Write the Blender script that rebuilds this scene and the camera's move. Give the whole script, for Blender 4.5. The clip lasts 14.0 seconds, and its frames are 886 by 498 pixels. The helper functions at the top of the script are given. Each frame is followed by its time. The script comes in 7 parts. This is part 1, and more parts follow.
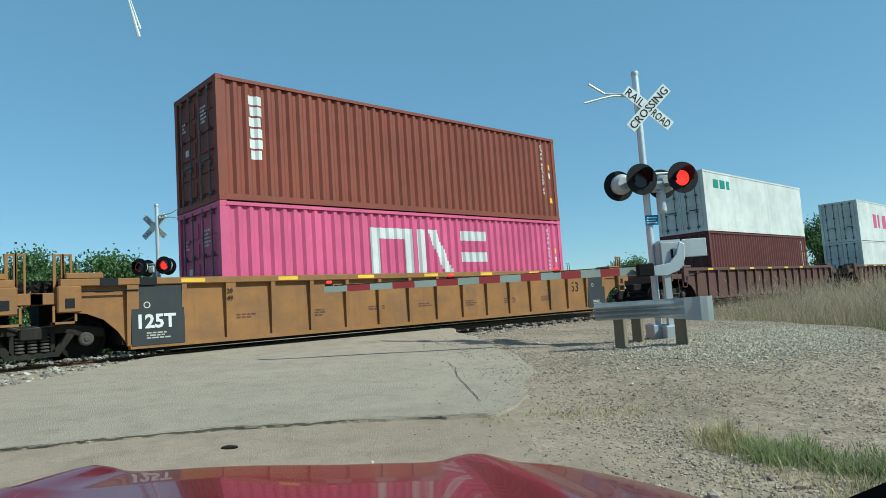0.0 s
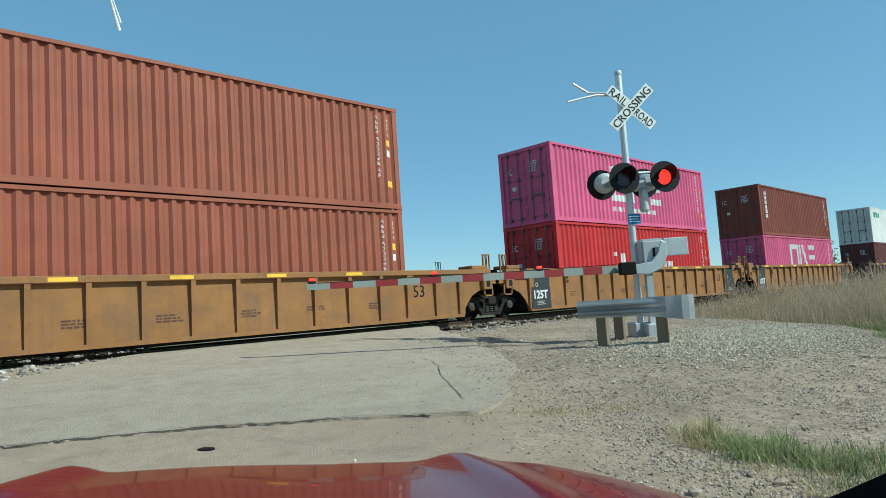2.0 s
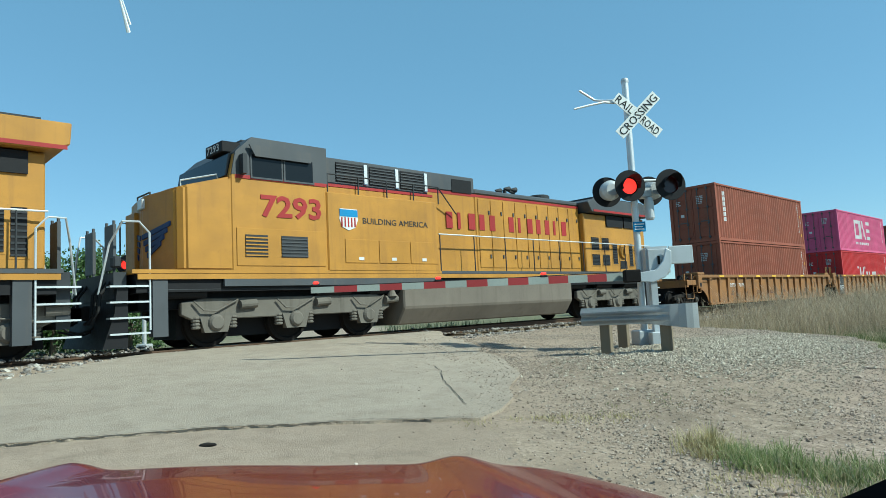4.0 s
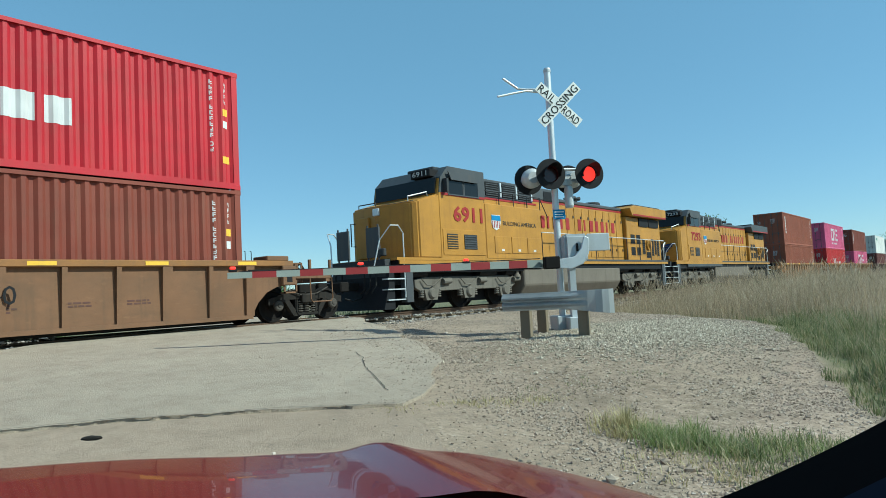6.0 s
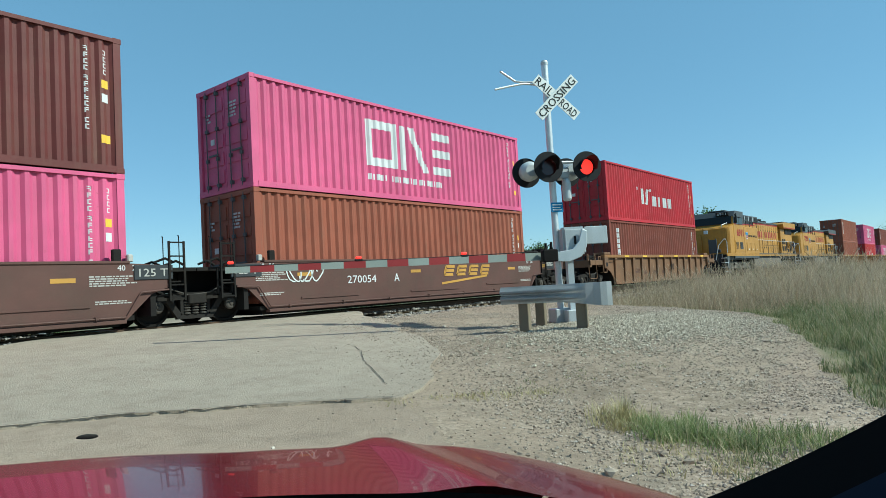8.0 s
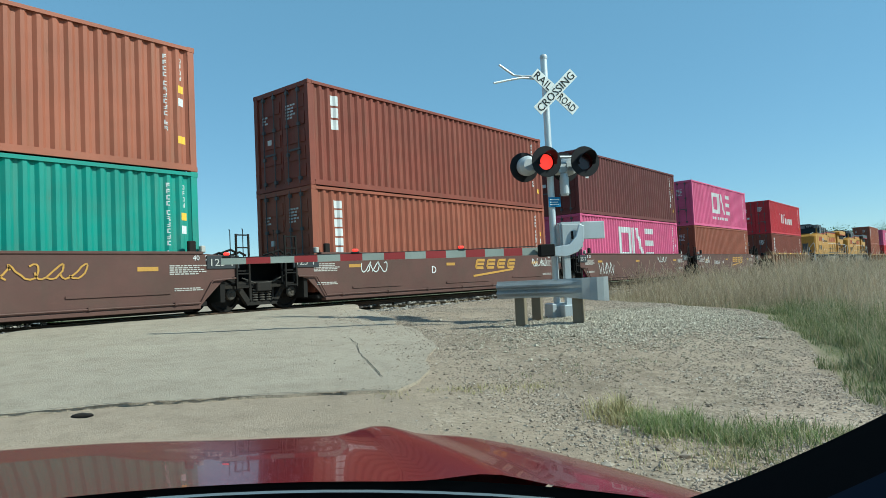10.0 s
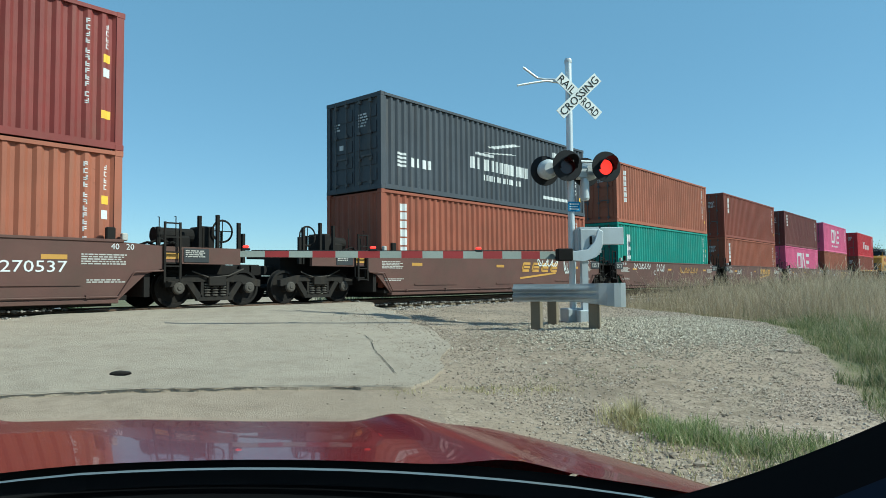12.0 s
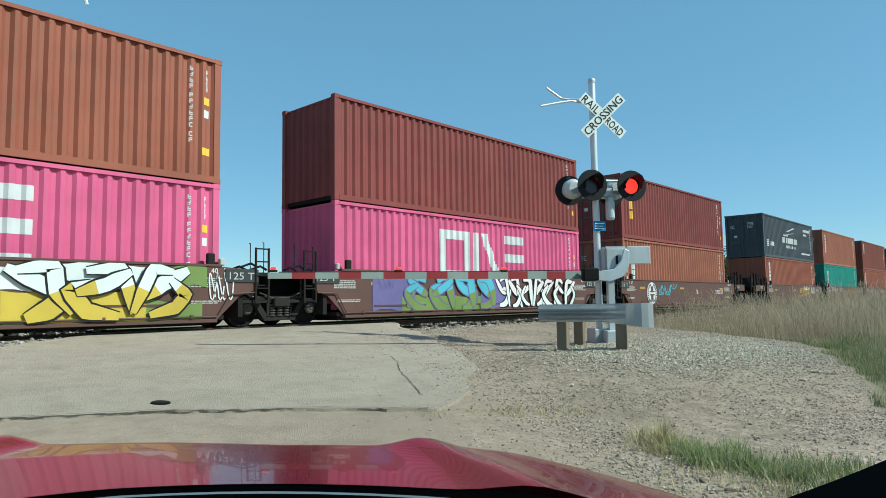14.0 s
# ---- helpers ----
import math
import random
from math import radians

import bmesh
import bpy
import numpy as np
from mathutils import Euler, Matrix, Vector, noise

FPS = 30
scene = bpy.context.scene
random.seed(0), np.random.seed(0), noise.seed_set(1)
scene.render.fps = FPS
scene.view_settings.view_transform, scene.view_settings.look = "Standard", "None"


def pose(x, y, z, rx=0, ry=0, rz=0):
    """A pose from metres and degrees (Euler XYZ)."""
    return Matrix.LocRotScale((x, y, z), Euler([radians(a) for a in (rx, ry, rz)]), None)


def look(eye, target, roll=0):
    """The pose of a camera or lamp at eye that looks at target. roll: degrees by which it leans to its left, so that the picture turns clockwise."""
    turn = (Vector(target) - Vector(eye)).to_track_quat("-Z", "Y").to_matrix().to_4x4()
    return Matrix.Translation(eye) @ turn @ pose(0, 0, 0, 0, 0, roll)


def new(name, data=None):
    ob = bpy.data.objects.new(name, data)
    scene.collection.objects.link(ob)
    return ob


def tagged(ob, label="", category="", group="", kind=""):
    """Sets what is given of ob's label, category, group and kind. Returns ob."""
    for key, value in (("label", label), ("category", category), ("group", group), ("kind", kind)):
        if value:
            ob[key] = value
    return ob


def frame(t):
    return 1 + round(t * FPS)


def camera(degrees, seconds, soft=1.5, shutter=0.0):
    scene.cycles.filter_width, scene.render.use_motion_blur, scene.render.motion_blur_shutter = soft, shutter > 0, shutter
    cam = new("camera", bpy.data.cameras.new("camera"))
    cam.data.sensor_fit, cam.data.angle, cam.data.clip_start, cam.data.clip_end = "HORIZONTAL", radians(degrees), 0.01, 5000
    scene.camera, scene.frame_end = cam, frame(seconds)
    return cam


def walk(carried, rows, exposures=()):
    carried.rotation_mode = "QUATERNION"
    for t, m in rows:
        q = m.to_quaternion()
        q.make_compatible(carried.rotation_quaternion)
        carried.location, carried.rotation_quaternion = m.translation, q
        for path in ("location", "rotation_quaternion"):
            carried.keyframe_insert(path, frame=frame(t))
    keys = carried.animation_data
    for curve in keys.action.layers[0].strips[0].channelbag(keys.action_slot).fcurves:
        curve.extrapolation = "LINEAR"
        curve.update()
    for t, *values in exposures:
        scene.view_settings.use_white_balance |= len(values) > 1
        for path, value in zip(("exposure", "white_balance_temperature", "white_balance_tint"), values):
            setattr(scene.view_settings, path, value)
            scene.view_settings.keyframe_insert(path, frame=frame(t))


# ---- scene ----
cam = camera(67.87, 14.0, soft=0.4)
PATH = [
    (0, -0.045, -15.067, 0.543, -42.43, 5.12, 3.88),
    (0.5, -0.04, -15.065, 0.546, -43.32, 4.77, 3.77),
    (1, -0.034, -15.059, 0.542, -44.37, 4.61, 3.46),
    (1.5, -0.036, -15.059, 0.543, -43.88, 4.85, 3.56),
    (2, -0.036, -15.059, 0.544, -43.87, 4.84, 3.8),
    (2.5, -0.039, -15.057, 0.545, -43.03, 5.93, 3.87),
    (3, -0.029, -15.046, 0.543, -44.02, 6.16, 4.11),
    (3.5, -0.037, -15.062, 0.548, -43.09, 6.24, 4.41),
    (4, -0.038, -15.064, 0.538, -43.54, 5.32, 2.97),
    (6.3, 0.011, -15.01, 0.524, -50.51, 3.78, 3.12),
    (6.5, 0.005, -15.02, 0.527, -49.33, 3.6, 3.42),
    (7, 0.011, -15.008, 0.525, -50.14, 3.33, 3.49),
    (7.5, 0.013, -15.003, 0.526, -49.89, 3.28, 3.54),
    (8, 0.014, -15.008, 0.526, -50.44, 3.24, 3.32),
    (8.2, 0.019, -15.005, 0.523, -51.09, 2.61, 3.39),
    (10.3, 0.025, -14.975, 0.508, -50.6, 2.82, 2.41),
    (10.5, 0.021, -14.974, 0.507, -50.11, 3.09, 1.95),
    (11, 0.015, -14.979, 0.507, -49.23, 3.53, 2.17),
    (11.5, 0.014, -14.978, 0.5, -49.61, 2.98, 1.68),
    (12, 0.009, -14.966, 0.483, -49.48, 2.93, 0.6),
    (12.5, 0.002, -14.974, 0.491, -48.74, 3.87, 0.67),
    (13, -0.004, -14.974, 0.486, -48.47, 3.67, 0.51),
    (13.5, -0.006, -14.971, 0.484, -48.04, 4.12, 0.46),
    (14, -0.011, -14.988, 0.496, -47.27, 4.68, 0.83),
]


# rows: seconds, x, y, z, yaw, pitch, roll
walk(cam, [(t, pose(x, y, z, 90 + pitch, roll, yaw)) for t, x, y, z, yaw, pitch, roll in PATH],
     exposures=[(0, 0.05, 5750, -8), (2.2, 0.12, 5750, -8), (3.0, 0.28, 5750, -8), (4.2, 0.25, 5750, -8), (6.3, 0.18, 5750, -8), (14, 0.18, 5750, -8)])

# ---- light ----
SUN_TO = Vector((0.4, -0.83, 0.78)).normalized()
world = bpy.data.worlds.new("sky")
scene.world = world
world.use_nodes = True
wn = world.node_tree.nodes
sky = wn.new("ShaderNodeTexSky")
sky.sky_type = 'NISHITA'
sky.sun_disc = False
sky.sun_elevation = math.asin(SUN_TO.z)
sky.sun_rotation = math.atan2(SUN_TO.x, SUN_TO.y)
sky.air_density, sky.dust_density, sky.ozone_density = 1.0, 0.1, 1.25
sky.altitude = 1200
# clear air scatters an even blue over the whole dome, which flattens the sky's gradient
haze = wn.new("ShaderNodeMix")
haze.data_type = 'RGBA'
haze.inputs[0].default_value = 0.52
haze.inputs[7].default_value = (1.5, 3.0, 4.35, 1)
bg = wn["Background"]
bg.inputs[1].default_value = 0.128
world.node_tree.links.new(sky.outputs[0], haze.inputs[6])
world.node_tree.links.new(haze.outputs[2], bg.inputs[0])
sun = new("sun", bpy.data.lights.new("sun", 'SUN'))
sun.data.energy, sun.data.angle, sun.data.color = 5.0, radians(0.5), (1.0, 0.93, 0.83)
sun.matrix_world = look(SUN_TO * 100, (0, 0, 0))


# ---- mesh helpers ----
def part(name, bm, material, parent=None, label="", smooth=False):
    me = bpy.data.meshes.new(name)
    bm.normal_update()
    bm.to_mesh(me)
    bm.free()
    if material:
        me.materials.append(material)
    if smooth:
        for p in me.polygons:
            p.use_smooth = True
    ob = new(name, me)
    if parent is not None:
        ob.parent = parent
    if label:
        tagged(ob, label)
    return ob


def share(name, me, parent, m, label=""):
    ob = new(name, me)
    ob.parent = parent
    ob.matrix_basis = m
    if label:
        tagged(ob, label)
    return ob


def thing(name, label, category, group="", m=None):
    ob = new(name)
    if m is not None:
        ob.matrix_world = m
    return tagged(ob, label, category, group)


def box(bm, x0, x1, y0, y1, z0, z1, m=None):
    vs = [Vector((x, y, z)) for z in (z0, z1) for x, y in ((x0, y0), (x1, y0), (x1, y1), (x0, y1))]
    if m is not None:
        vs = [m @ v for v in vs]
    b = [bm.verts.new(v) for v in vs]
    for f in ((3, 2, 1, 0), (4, 5, 6, 7), (0, 1, 5, 4), (1, 2, 6, 5), (2, 3, 7, 6), (3, 0, 4, 7)):
        bm.faces.new([b[i] for i in f])
    return bm


def boxes(*rows):
    bm = bmesh.new()
    for r in rows:
        box(bm, *r)
    return bm


def bevelled(bm, width=0.01, segments=1):
    bmesh.ops.bevel(bm, geom=bm.edges[:], offset=width, segments=segments, affect='EDGES', clamp_overlap=True)
    return bm


def tube(bm, a, b, r0, r1=None, seg=10, caps=True):
    """A round bar from a to b."""
    r1 = r0 if r1 is None else r1
    a, b = Vector(a), Vector(b)
    q = (b - a).to_track_quat("Z", "Y")
    rings = []
    for c, r in ((a, r0), (b, r1)):
        rings.append([bm.verts.new(c + q @ Vector((r * math.cos(k * math.tau / seg), r * math.sin(k * math.tau / seg), 0))) for k in range(seg)])
    for k in range(seg):
        n = (k + 1) % seg
        bm.faces.new((rings[0][k], rings[0][n], rings[1][n], rings[1][k]))
    if caps:
        bm.faces.new(rings[0][::-1])
        bm.faces.new(rings[1])
    return bm


def bent(bm, pts, r, seg=8):
    """A round bar along a bent line, one closed skin."""
    pts = [Vector(p) for p in pts]
    rings = []
    for i, p in enumerate(pts):
        d = (pts[min(i + 1, len(pts) - 1)] - pts[max(i - 1, 0)]).normalized()
        q = d.to_track_quat("Z", "Y")
        rings.append([bm.verts.new(p + q @ Vector((r * math.cos(k * math.tau / seg), r * math.sin(k * math.tau / seg), 0))) for k in range(seg)])
    for a, b in zip(rings, rings[1:]):
        best = min(range(seg), key=lambda o: sum((a[k].co - b[(k + o) % seg].co).length for k in range(seg)))
        for k in range(seg):
            n = (k + 1) % seg
            bm.faces.new((a[k], a[n], b[(n + best) % seg], b[(k + best) % seg]))
    bm.faces.new(rings[0][::-1])
    bm.faces.new(rings[-1])
    return bm


def lathe(bm, prof, m=None, seg=24):
    """prof: (radius, height) pairs turned round the z axis, then moved by m."""
    m = m or Matrix()
    rings = []
    for r, z in prof:
        if r < 1e-5:
            rings.append([bm.verts.new(m @ Vector((0, 0, z)))])
        else:
            rings.append([bm.verts.new(m @ Vector((r * math.cos(k * math.tau / seg), r * math.sin(k * math.tau / seg), z))) for k in range(seg)])
    for a, b in zip(rings, rings[1:]):
        for k in range(seg):
            n = (k + 1) % seg
            vs = []
            for v in (a[k % len(a)], a[n % len(a)], b[n % len(b)], b[k % len(b)]):
                if v not in vs:
                    vs.append(v)
            if len(vs) > 2:
                bm.faces.new(vs)
    return bm


def slab(bm, outline, y0, y1):
    """An outline of (x, z) points pushed through from y0 to y1."""
    a = [bm.verts.new((x, y0, z)) for x, z in outline]
    b = [bm.verts.new((x, y1, z)) for x, z in outline]
    n = len(outline)
    bm.faces.new(a)
    bm.faces.new(b[::-1])
    for k in range(n):
        bm.faces.new((a[k], b[k], b[(k + 1) % n], a[(k + 1) % n]))
    bmesh.ops.recalc_face_normals(bm, faces=bm.faces[:])
    return bm


def lettering(bm, text, height, m, width=0.0, thick=0.004, spacing=1.0, bold=0.0):
    """Raised letters in the x-z plane facing -y, starting at m's origin."""
    cu = bpy.data.curves.new("letters", 'FONT')
    cu.body, cu.size, cu.resolution_u, cu.extrude, cu.space_character = text, height * 1.38, 2, thick, spacing
    cu.offset = bold
    ob = bpy.data.objects.new("letters", cu)
    scene.collection.objects.link(ob)
    dg = bpy.context.evaluated_depsgraph_get()
    me = ob.evaluated_get(dg).to_mesh()
    xs = [v.co.x for v in me.vertices] or [0, 1]
    k = width / (max(xs) - min(xs)) if width else 1.0
    x0 = min(xs)
    up = m @ Matrix.Rotation(radians(90), 4, 'X')
    base = [bm.verts.new(up @ Vector(((v.co.x - x0) * k, v.co.y, v.co.z))) for v in me.vertices]
    for p in me.polygons:
        try:
            bm.faces.new([base[i] for i in p.vertices])
        except ValueError:
            pass
    ob.evaluated_get(dg).to_mesh_clear()
    bpy.data.objects.remove(ob)
    bpy.data.curves.remove(cu)
    return bm


# ---- materials ----
def mat(name):
    m = bpy.data.materials.new(name)
    m.use_nodes = True
    return m, m.node_tree.nodes, m.node_tree.links, m.node_tree.nodes["Principled BSDF"]


def ramp(n, stops):
    r = n.new("ShaderNodeValToRGB")
    e = r.color_ramp.elements
    e[0].position, e[0].color = stops[0][0], (*stops[0][1], 1)
    e[1].position, e[1].color = stops[-1][0], (*stops[-1][1], 1)
    for p, c in stops[1:-1]:
        e.new(p).color = (*c, 1)
    return r


def tex(n, l, scale, detail=4, rough=0.6, stretch=None, coords="Object"):
    tc = n.new("ShaderNodeTexCoord")
    no = n.new("ShaderNodeTexNoise")
    no.inputs["Scale"].default_value, no.inputs["Detail"].default_value, no.inputs["Roughness"].default_value = scale, detail, rough
    if stretch:
        mp = n.new("ShaderNodeMapping")
        mp.inputs["Scale"].default_value = stretch
        l.new(tc.outputs[coords], mp.inputs[0])
        l.new(mp.outputs[0], no.inputs["Vector"])
    else:
        l.new(tc.outputs[coords], no.inputs["Vector"])
    return no


def mix(n, l, fac, a, b):
    m = n.new("ShaderNodeMix")
    m.data_type = 'RGBA'
    for s, v in ((0, fac), (6, a), (7, b)):
        if hasattr(v, "is_linked"):
            l.new(v, m.inputs[s])
        else:
            m.inputs[s].default_value = v if s == 0 else (*v, 1)
    return m.outputs[2]


def shade(c, k):
    return tuple(min(1, x * k) for x in c)


def painted(name, c, rough=0.45, dirt=(0.16, 0.12, 0.08), amount=0.35, rust=0.0, metal=0.0, bump=0.1, gloss=0.3, grime=0.0):
    """Weathered paint: faded patches, streaks that run down, dirt and rust spots."""
    m, n, l, b = mat(name)
    big = tex(n, l, 0.7, 3)
    col = mix(n, l, ramp_of(n, l, big, 0.35, 0.7), shade(c, 0.86), shade(c, 1.12))
    streak = tex(n, l, 2.2, 5, 0.65, (2.2, 2.2, 0.16))
    col = mix(n, l, ramp_of(n, l, streak, 0.52, 0.78, amount), col, dirt)
    if grime:
        blot = tex(n, l, 1.3, 8, 0.68, (1.0, 1.0, 1.6))
        col = mix(n, l, ramp_of(n, l, blot, 0.42, 0.66, grime), col, dirt)
        scuff = tex(n, l, 9, 6, 0.7, (0.5, 0.5, 2.0))
        col = mix(n, l, ramp_of(n, l, scuff, 0.58, 0.7, grime * 0.6), col, shade(c, 1.5))
    if rust:
        spots = tex(n, l, 5.0, 6, 0.7)
        col = mix(n, l, ramp_of(n, l, spots, 0.66, 0.72, rust), col, (0.13, 0.045, 0.02))
    l.new(col, b.inputs["Base Color"])
    fine = tex(n, l, 14, 5)
    rr = n.new("ShaderNodeMapRange")
    rr.inputs[3].default_value, rr.inputs[4].default_value = rough - 0.1, rough + 0.18
    l.new(fine.outputs[0], rr.inputs[0])
    l.new(rr.outputs[0], b.inputs["Roughness"])
    b.inputs["Metallic"].default_value = metal
    b.inputs["Specular IOR Level"].default_value = gloss
    bp = n.new("ShaderNodeBump")
    bp.inputs["Strength"].default_value, bp.inputs["Distance"].default_value = bump, 0.01
    l.new(fine.outputs[0], bp.inputs["Height"])
    l.new(bp.outputs[0], b.inputs["Normal"])
    return m


def ramp_of(n, l, no, lo, hi, top=1.0):
    r = n.new("ShaderNodeMapRange")
    r.inputs[1].default_value, r.inputs[2].default_value, r.inputs[4].default_value = lo, hi, top
    l.new(no.outputs[0], r.inputs[0])
    return r.outputs[0]


def glowing(name, c, strength):
    m, n, l, b = mat(name)
    b.inputs["Base Color"].default_value = (*c, 1)
    b.inputs["Emission Color"].default_value = (*c, 1)
    b.inputs["Emission Strength"].default_value = strength
    return m


M_PINK = painted("pink paint", (0.57, 0.095, 0.215), 0.5, amount=0.22, rust=0.4, grime=0.09)
M_RED = painted("red paint", (0.43, 0.017, 0.03), 0.5, amount=0.2, rust=0.5, grime=0.09)
M_SCARLET = painted("scarlet paint", (0.48, 0.021, 0.026), 0.5, amount=0.2, rust=0.4, grime=0.09)
M_BROWN = painted("brown oxide paint", (0.195, 0.047, 0.03), 0.58, amount=0.3, rust=0.5, grime=0.09)
M_BROWN2 = painted("maroon oxide paint", (0.12, 0.03, 0.028), 0.58, amount=0.3, rust=0.5, grime=0.09)
M_TAN = painted("light brown oxide paint", (0.27, 0.078, 0.045), 0.58, amount=0.3, rust=0.5, grime=0.09)
M_ORANGE = painted("orange oxide paint", (0.31, 0.102, 0.06), 0.58, amount=0.35, rust=0.6, grime=0.09)
M_MAROON = painted("maroon red paint", (0.195, 0.038, 0.034), 0.58, amount=0.25, rust=0.5, grime=0.09)
M_GREEN = painted("green paint", (0.025, 0.24, 0.19), 0.5, amount=0.25, rust=0.5, grime=0.09)
M_NAVY = painted("dark grey paint", (0.055, 0.062, 0.075), 0.5, amount=0.25, rust=0.3)
M_WHITE = painted("white paint", (0.62, 0.62, 0.6), 0.5, amount=0.3, rust=0.25, grime=0.09)
M_YCAR = painted("car yellow paint", (0.27, 0.127, 0.042), 0.65, (0.15, 0.085, 0.05), 0.75, 0.7, grime=0.55)
M_YDIRTY = painted("dirty yellow paint", (0.18, 0.092, 0.048), 0.65, (0.12, 0.07, 0.04), 0.85, 0.8, grime=0.6)
M_BCAR = painted("car brown paint", (0.1, 0.047, 0.038), 0.6, (0.075, 0.05, 0.037), 0.5, 0.5, grime=0.4)
M_LOCO = painted("locomotive yellow paint", (0.43, 0.212, 0.034), 0.45, (0.2, 0.1, 0.035), 0.5, 0.2, grime=0.22)
M_GREY = painted("grey paint", (0.065, 0.07, 0.077), 0.5, amount=0.3)
M_TANK = painted("dusty grey paint", (0.155, 0.132, 0.108), 0.7, (0.1, 0.08, 0.06), 0.6)
M_LINE = painted("red line paint", (0.3, 0.022, 0.022), 0.5, amount=0.1)
M_INK = painted("black paint", (0.012, 0.012, 0.014), 0.6, (0.03, 0.026, 0.022), amount=0.2, gloss=0.2)
M_CHAR = painted("charcoal paint", (0.035, 0.038, 0.042), 0.6, (0.06, 0.05, 0.04), amount=0.35, gloss=0.25)
M_STEEL = painted("grimy steel", (0.018, 0.016, 0.015), 0.82, (0.035, 0.027, 0.02), 0.6, 0.3, 0.0, 0.3, 0.12)
M_LTRUCK = painted("dusty grey cast steel", (0.15, 0.135, 0.115), 0.8, (0.035, 0.028, 0.02), 0.6, 0.4, 0.2, 0.35)
M_TRUCK = painted("dark cast steel", (0.024, 0.021, 0.019), 0.82, (0.055, 0.042, 0.03), 0.7, 0.4, 0.0, 0.35, 0.15)
M_SPRING = painted("dusty brown cast steel", (0.075, 0.066, 0.058), 0.8, (0.04, 0.03, 0.022), 0.6, 0.4, 0.0, 0.35, 0.2)
M_RAIL = painted("rusty rail", (0.12, 0.075, 0.05), 0.5, (0.08, 0.04, 0.02), 0.6, 0.5, 0.5, 0.3)
M_BRIGHT = painted("worn bright steel", (0.5, 0.5, 0.5), 0.3, (0.3, 0.28, 0.25), 0.3, 0, 1.0)
M_GALV = painted("galvanised steel", (0.5, 0.52, 0.53), 0.5, (0.3, 0.3, 0.28), 0.4, 0, 0.35)
M_ALU = painted("aluminium paint", (0.62, 0.64, 0.65), 0.4, (0.35, 0.35, 0.33), 0.3, 0, 0.5)
M_LETTER = painted("white letter paint", (0.62, 0.62, 0.62), 0.55, (0.4, 0.35, 0.3), 0.25)
M_LETTERY = painted("yellow letter paint", (0.75, 0.45, 0.05), 0.55, (0.4, 0.25, 0.1), 0.2)
M_EMBLEM = painted("gold emblem paint", (0.45, 0.24, 0.05), 0.6, amount=0.3)
M_STENCIL = painted("faded stencil paint", (0.42, 0.4, 0.37), 0.6, (0.25, 0.2, 0.16), 0.5)
M_WING = painted("dark blue emblem paint", (0.02, 0.045, 0.14), 0.5, amount=0.2)
M_BLUE = painted("blue plate paint", (0.02, 0.2, 0.42), 0.5, amount=0.1)
M_RETRO = painted("white sign sheeting", (0.8, 0.81, 0.78), 0.4, (0.5, 0.48, 0.42), 0.15)
M_STRIPE = painted("red sign sheeting", (0.25, 0.03, 0.032), 0.4, (0.2, 0.03, 0.03), 0.2)
M_GSTRIPE = painted("dull grey sheeting", (0.26, 0.285, 0.26), 0.5, (0.2, 0.24, 0.2), 0.3)
M_WOOD = painted("weathered timber", (0.2, 0.16, 0.11), 0.85, (0.08, 0.06, 0.04), 0.6, 0, 0, 0.5)
M_ROD = painted("dull rod steel", (0.1, 0.1, 0.105), 0.6, amount=0.3)
M_GLASS, _n, _l, _b = mat("dark glass")
_b.inputs["Base Color"].default_value, _b.inputs["Roughness"].default_value = (0.012, 0.014, 0.016, 1), 0.12
_b.inputs["Specular IOR Level"].default_value = 0.25
M_LIT = glowing("red lamp glow", (1.0, 0.035, 0.025), 1.15)
M_UNLIT, _n, _l, _b = mat("dark red lens")
_b.inputs["Base Color"].default_value, _b.inputs["Roughness"].default_value = (0.03, 0.006, 0.006, 1), 0.2
M_RUBBER, _n, _l, _b = mat("black rubber")
_b.inputs["Base Color"].default_value, _b.inputs["Roughness"].default_value = (0.01, 0.01, 0.01, 1), 0.9


# ---- ground, road and track ----
ROAD = Vector((0.585, 0.811))            # the way the road runs
SIDE = Vector((0.811, -0.585))           # across it, to its eastern shoulder


def smooth01(a, b, x):
    k = min(1.0, max(0.0, (x - a) / (b - a)))
    return k * k * (3 - 2 * k)


def road_z(y):
    y = -abs(y)
    if y > -1.6:
        return -0.03
    if y > -13.5:
        return -0.03 + 0.058 * (y + 1.6)
    return max(-0.72 + 0.03 * (y + 13.5), -0.82)


def across(x, y):
    return x * SIDE.x + y * SIDE.y


def verge(y):
    """How far east of the road the bare gravel reaches."""
    return float(np.interp(y, (-20, -14.1, -13.2, -12.5, -11.7, -10.4, -8, -3, 4), (13.2, 14.0, 16.0, 17.4, 19.0, 20.4, 20.2, 18.0, 14)))


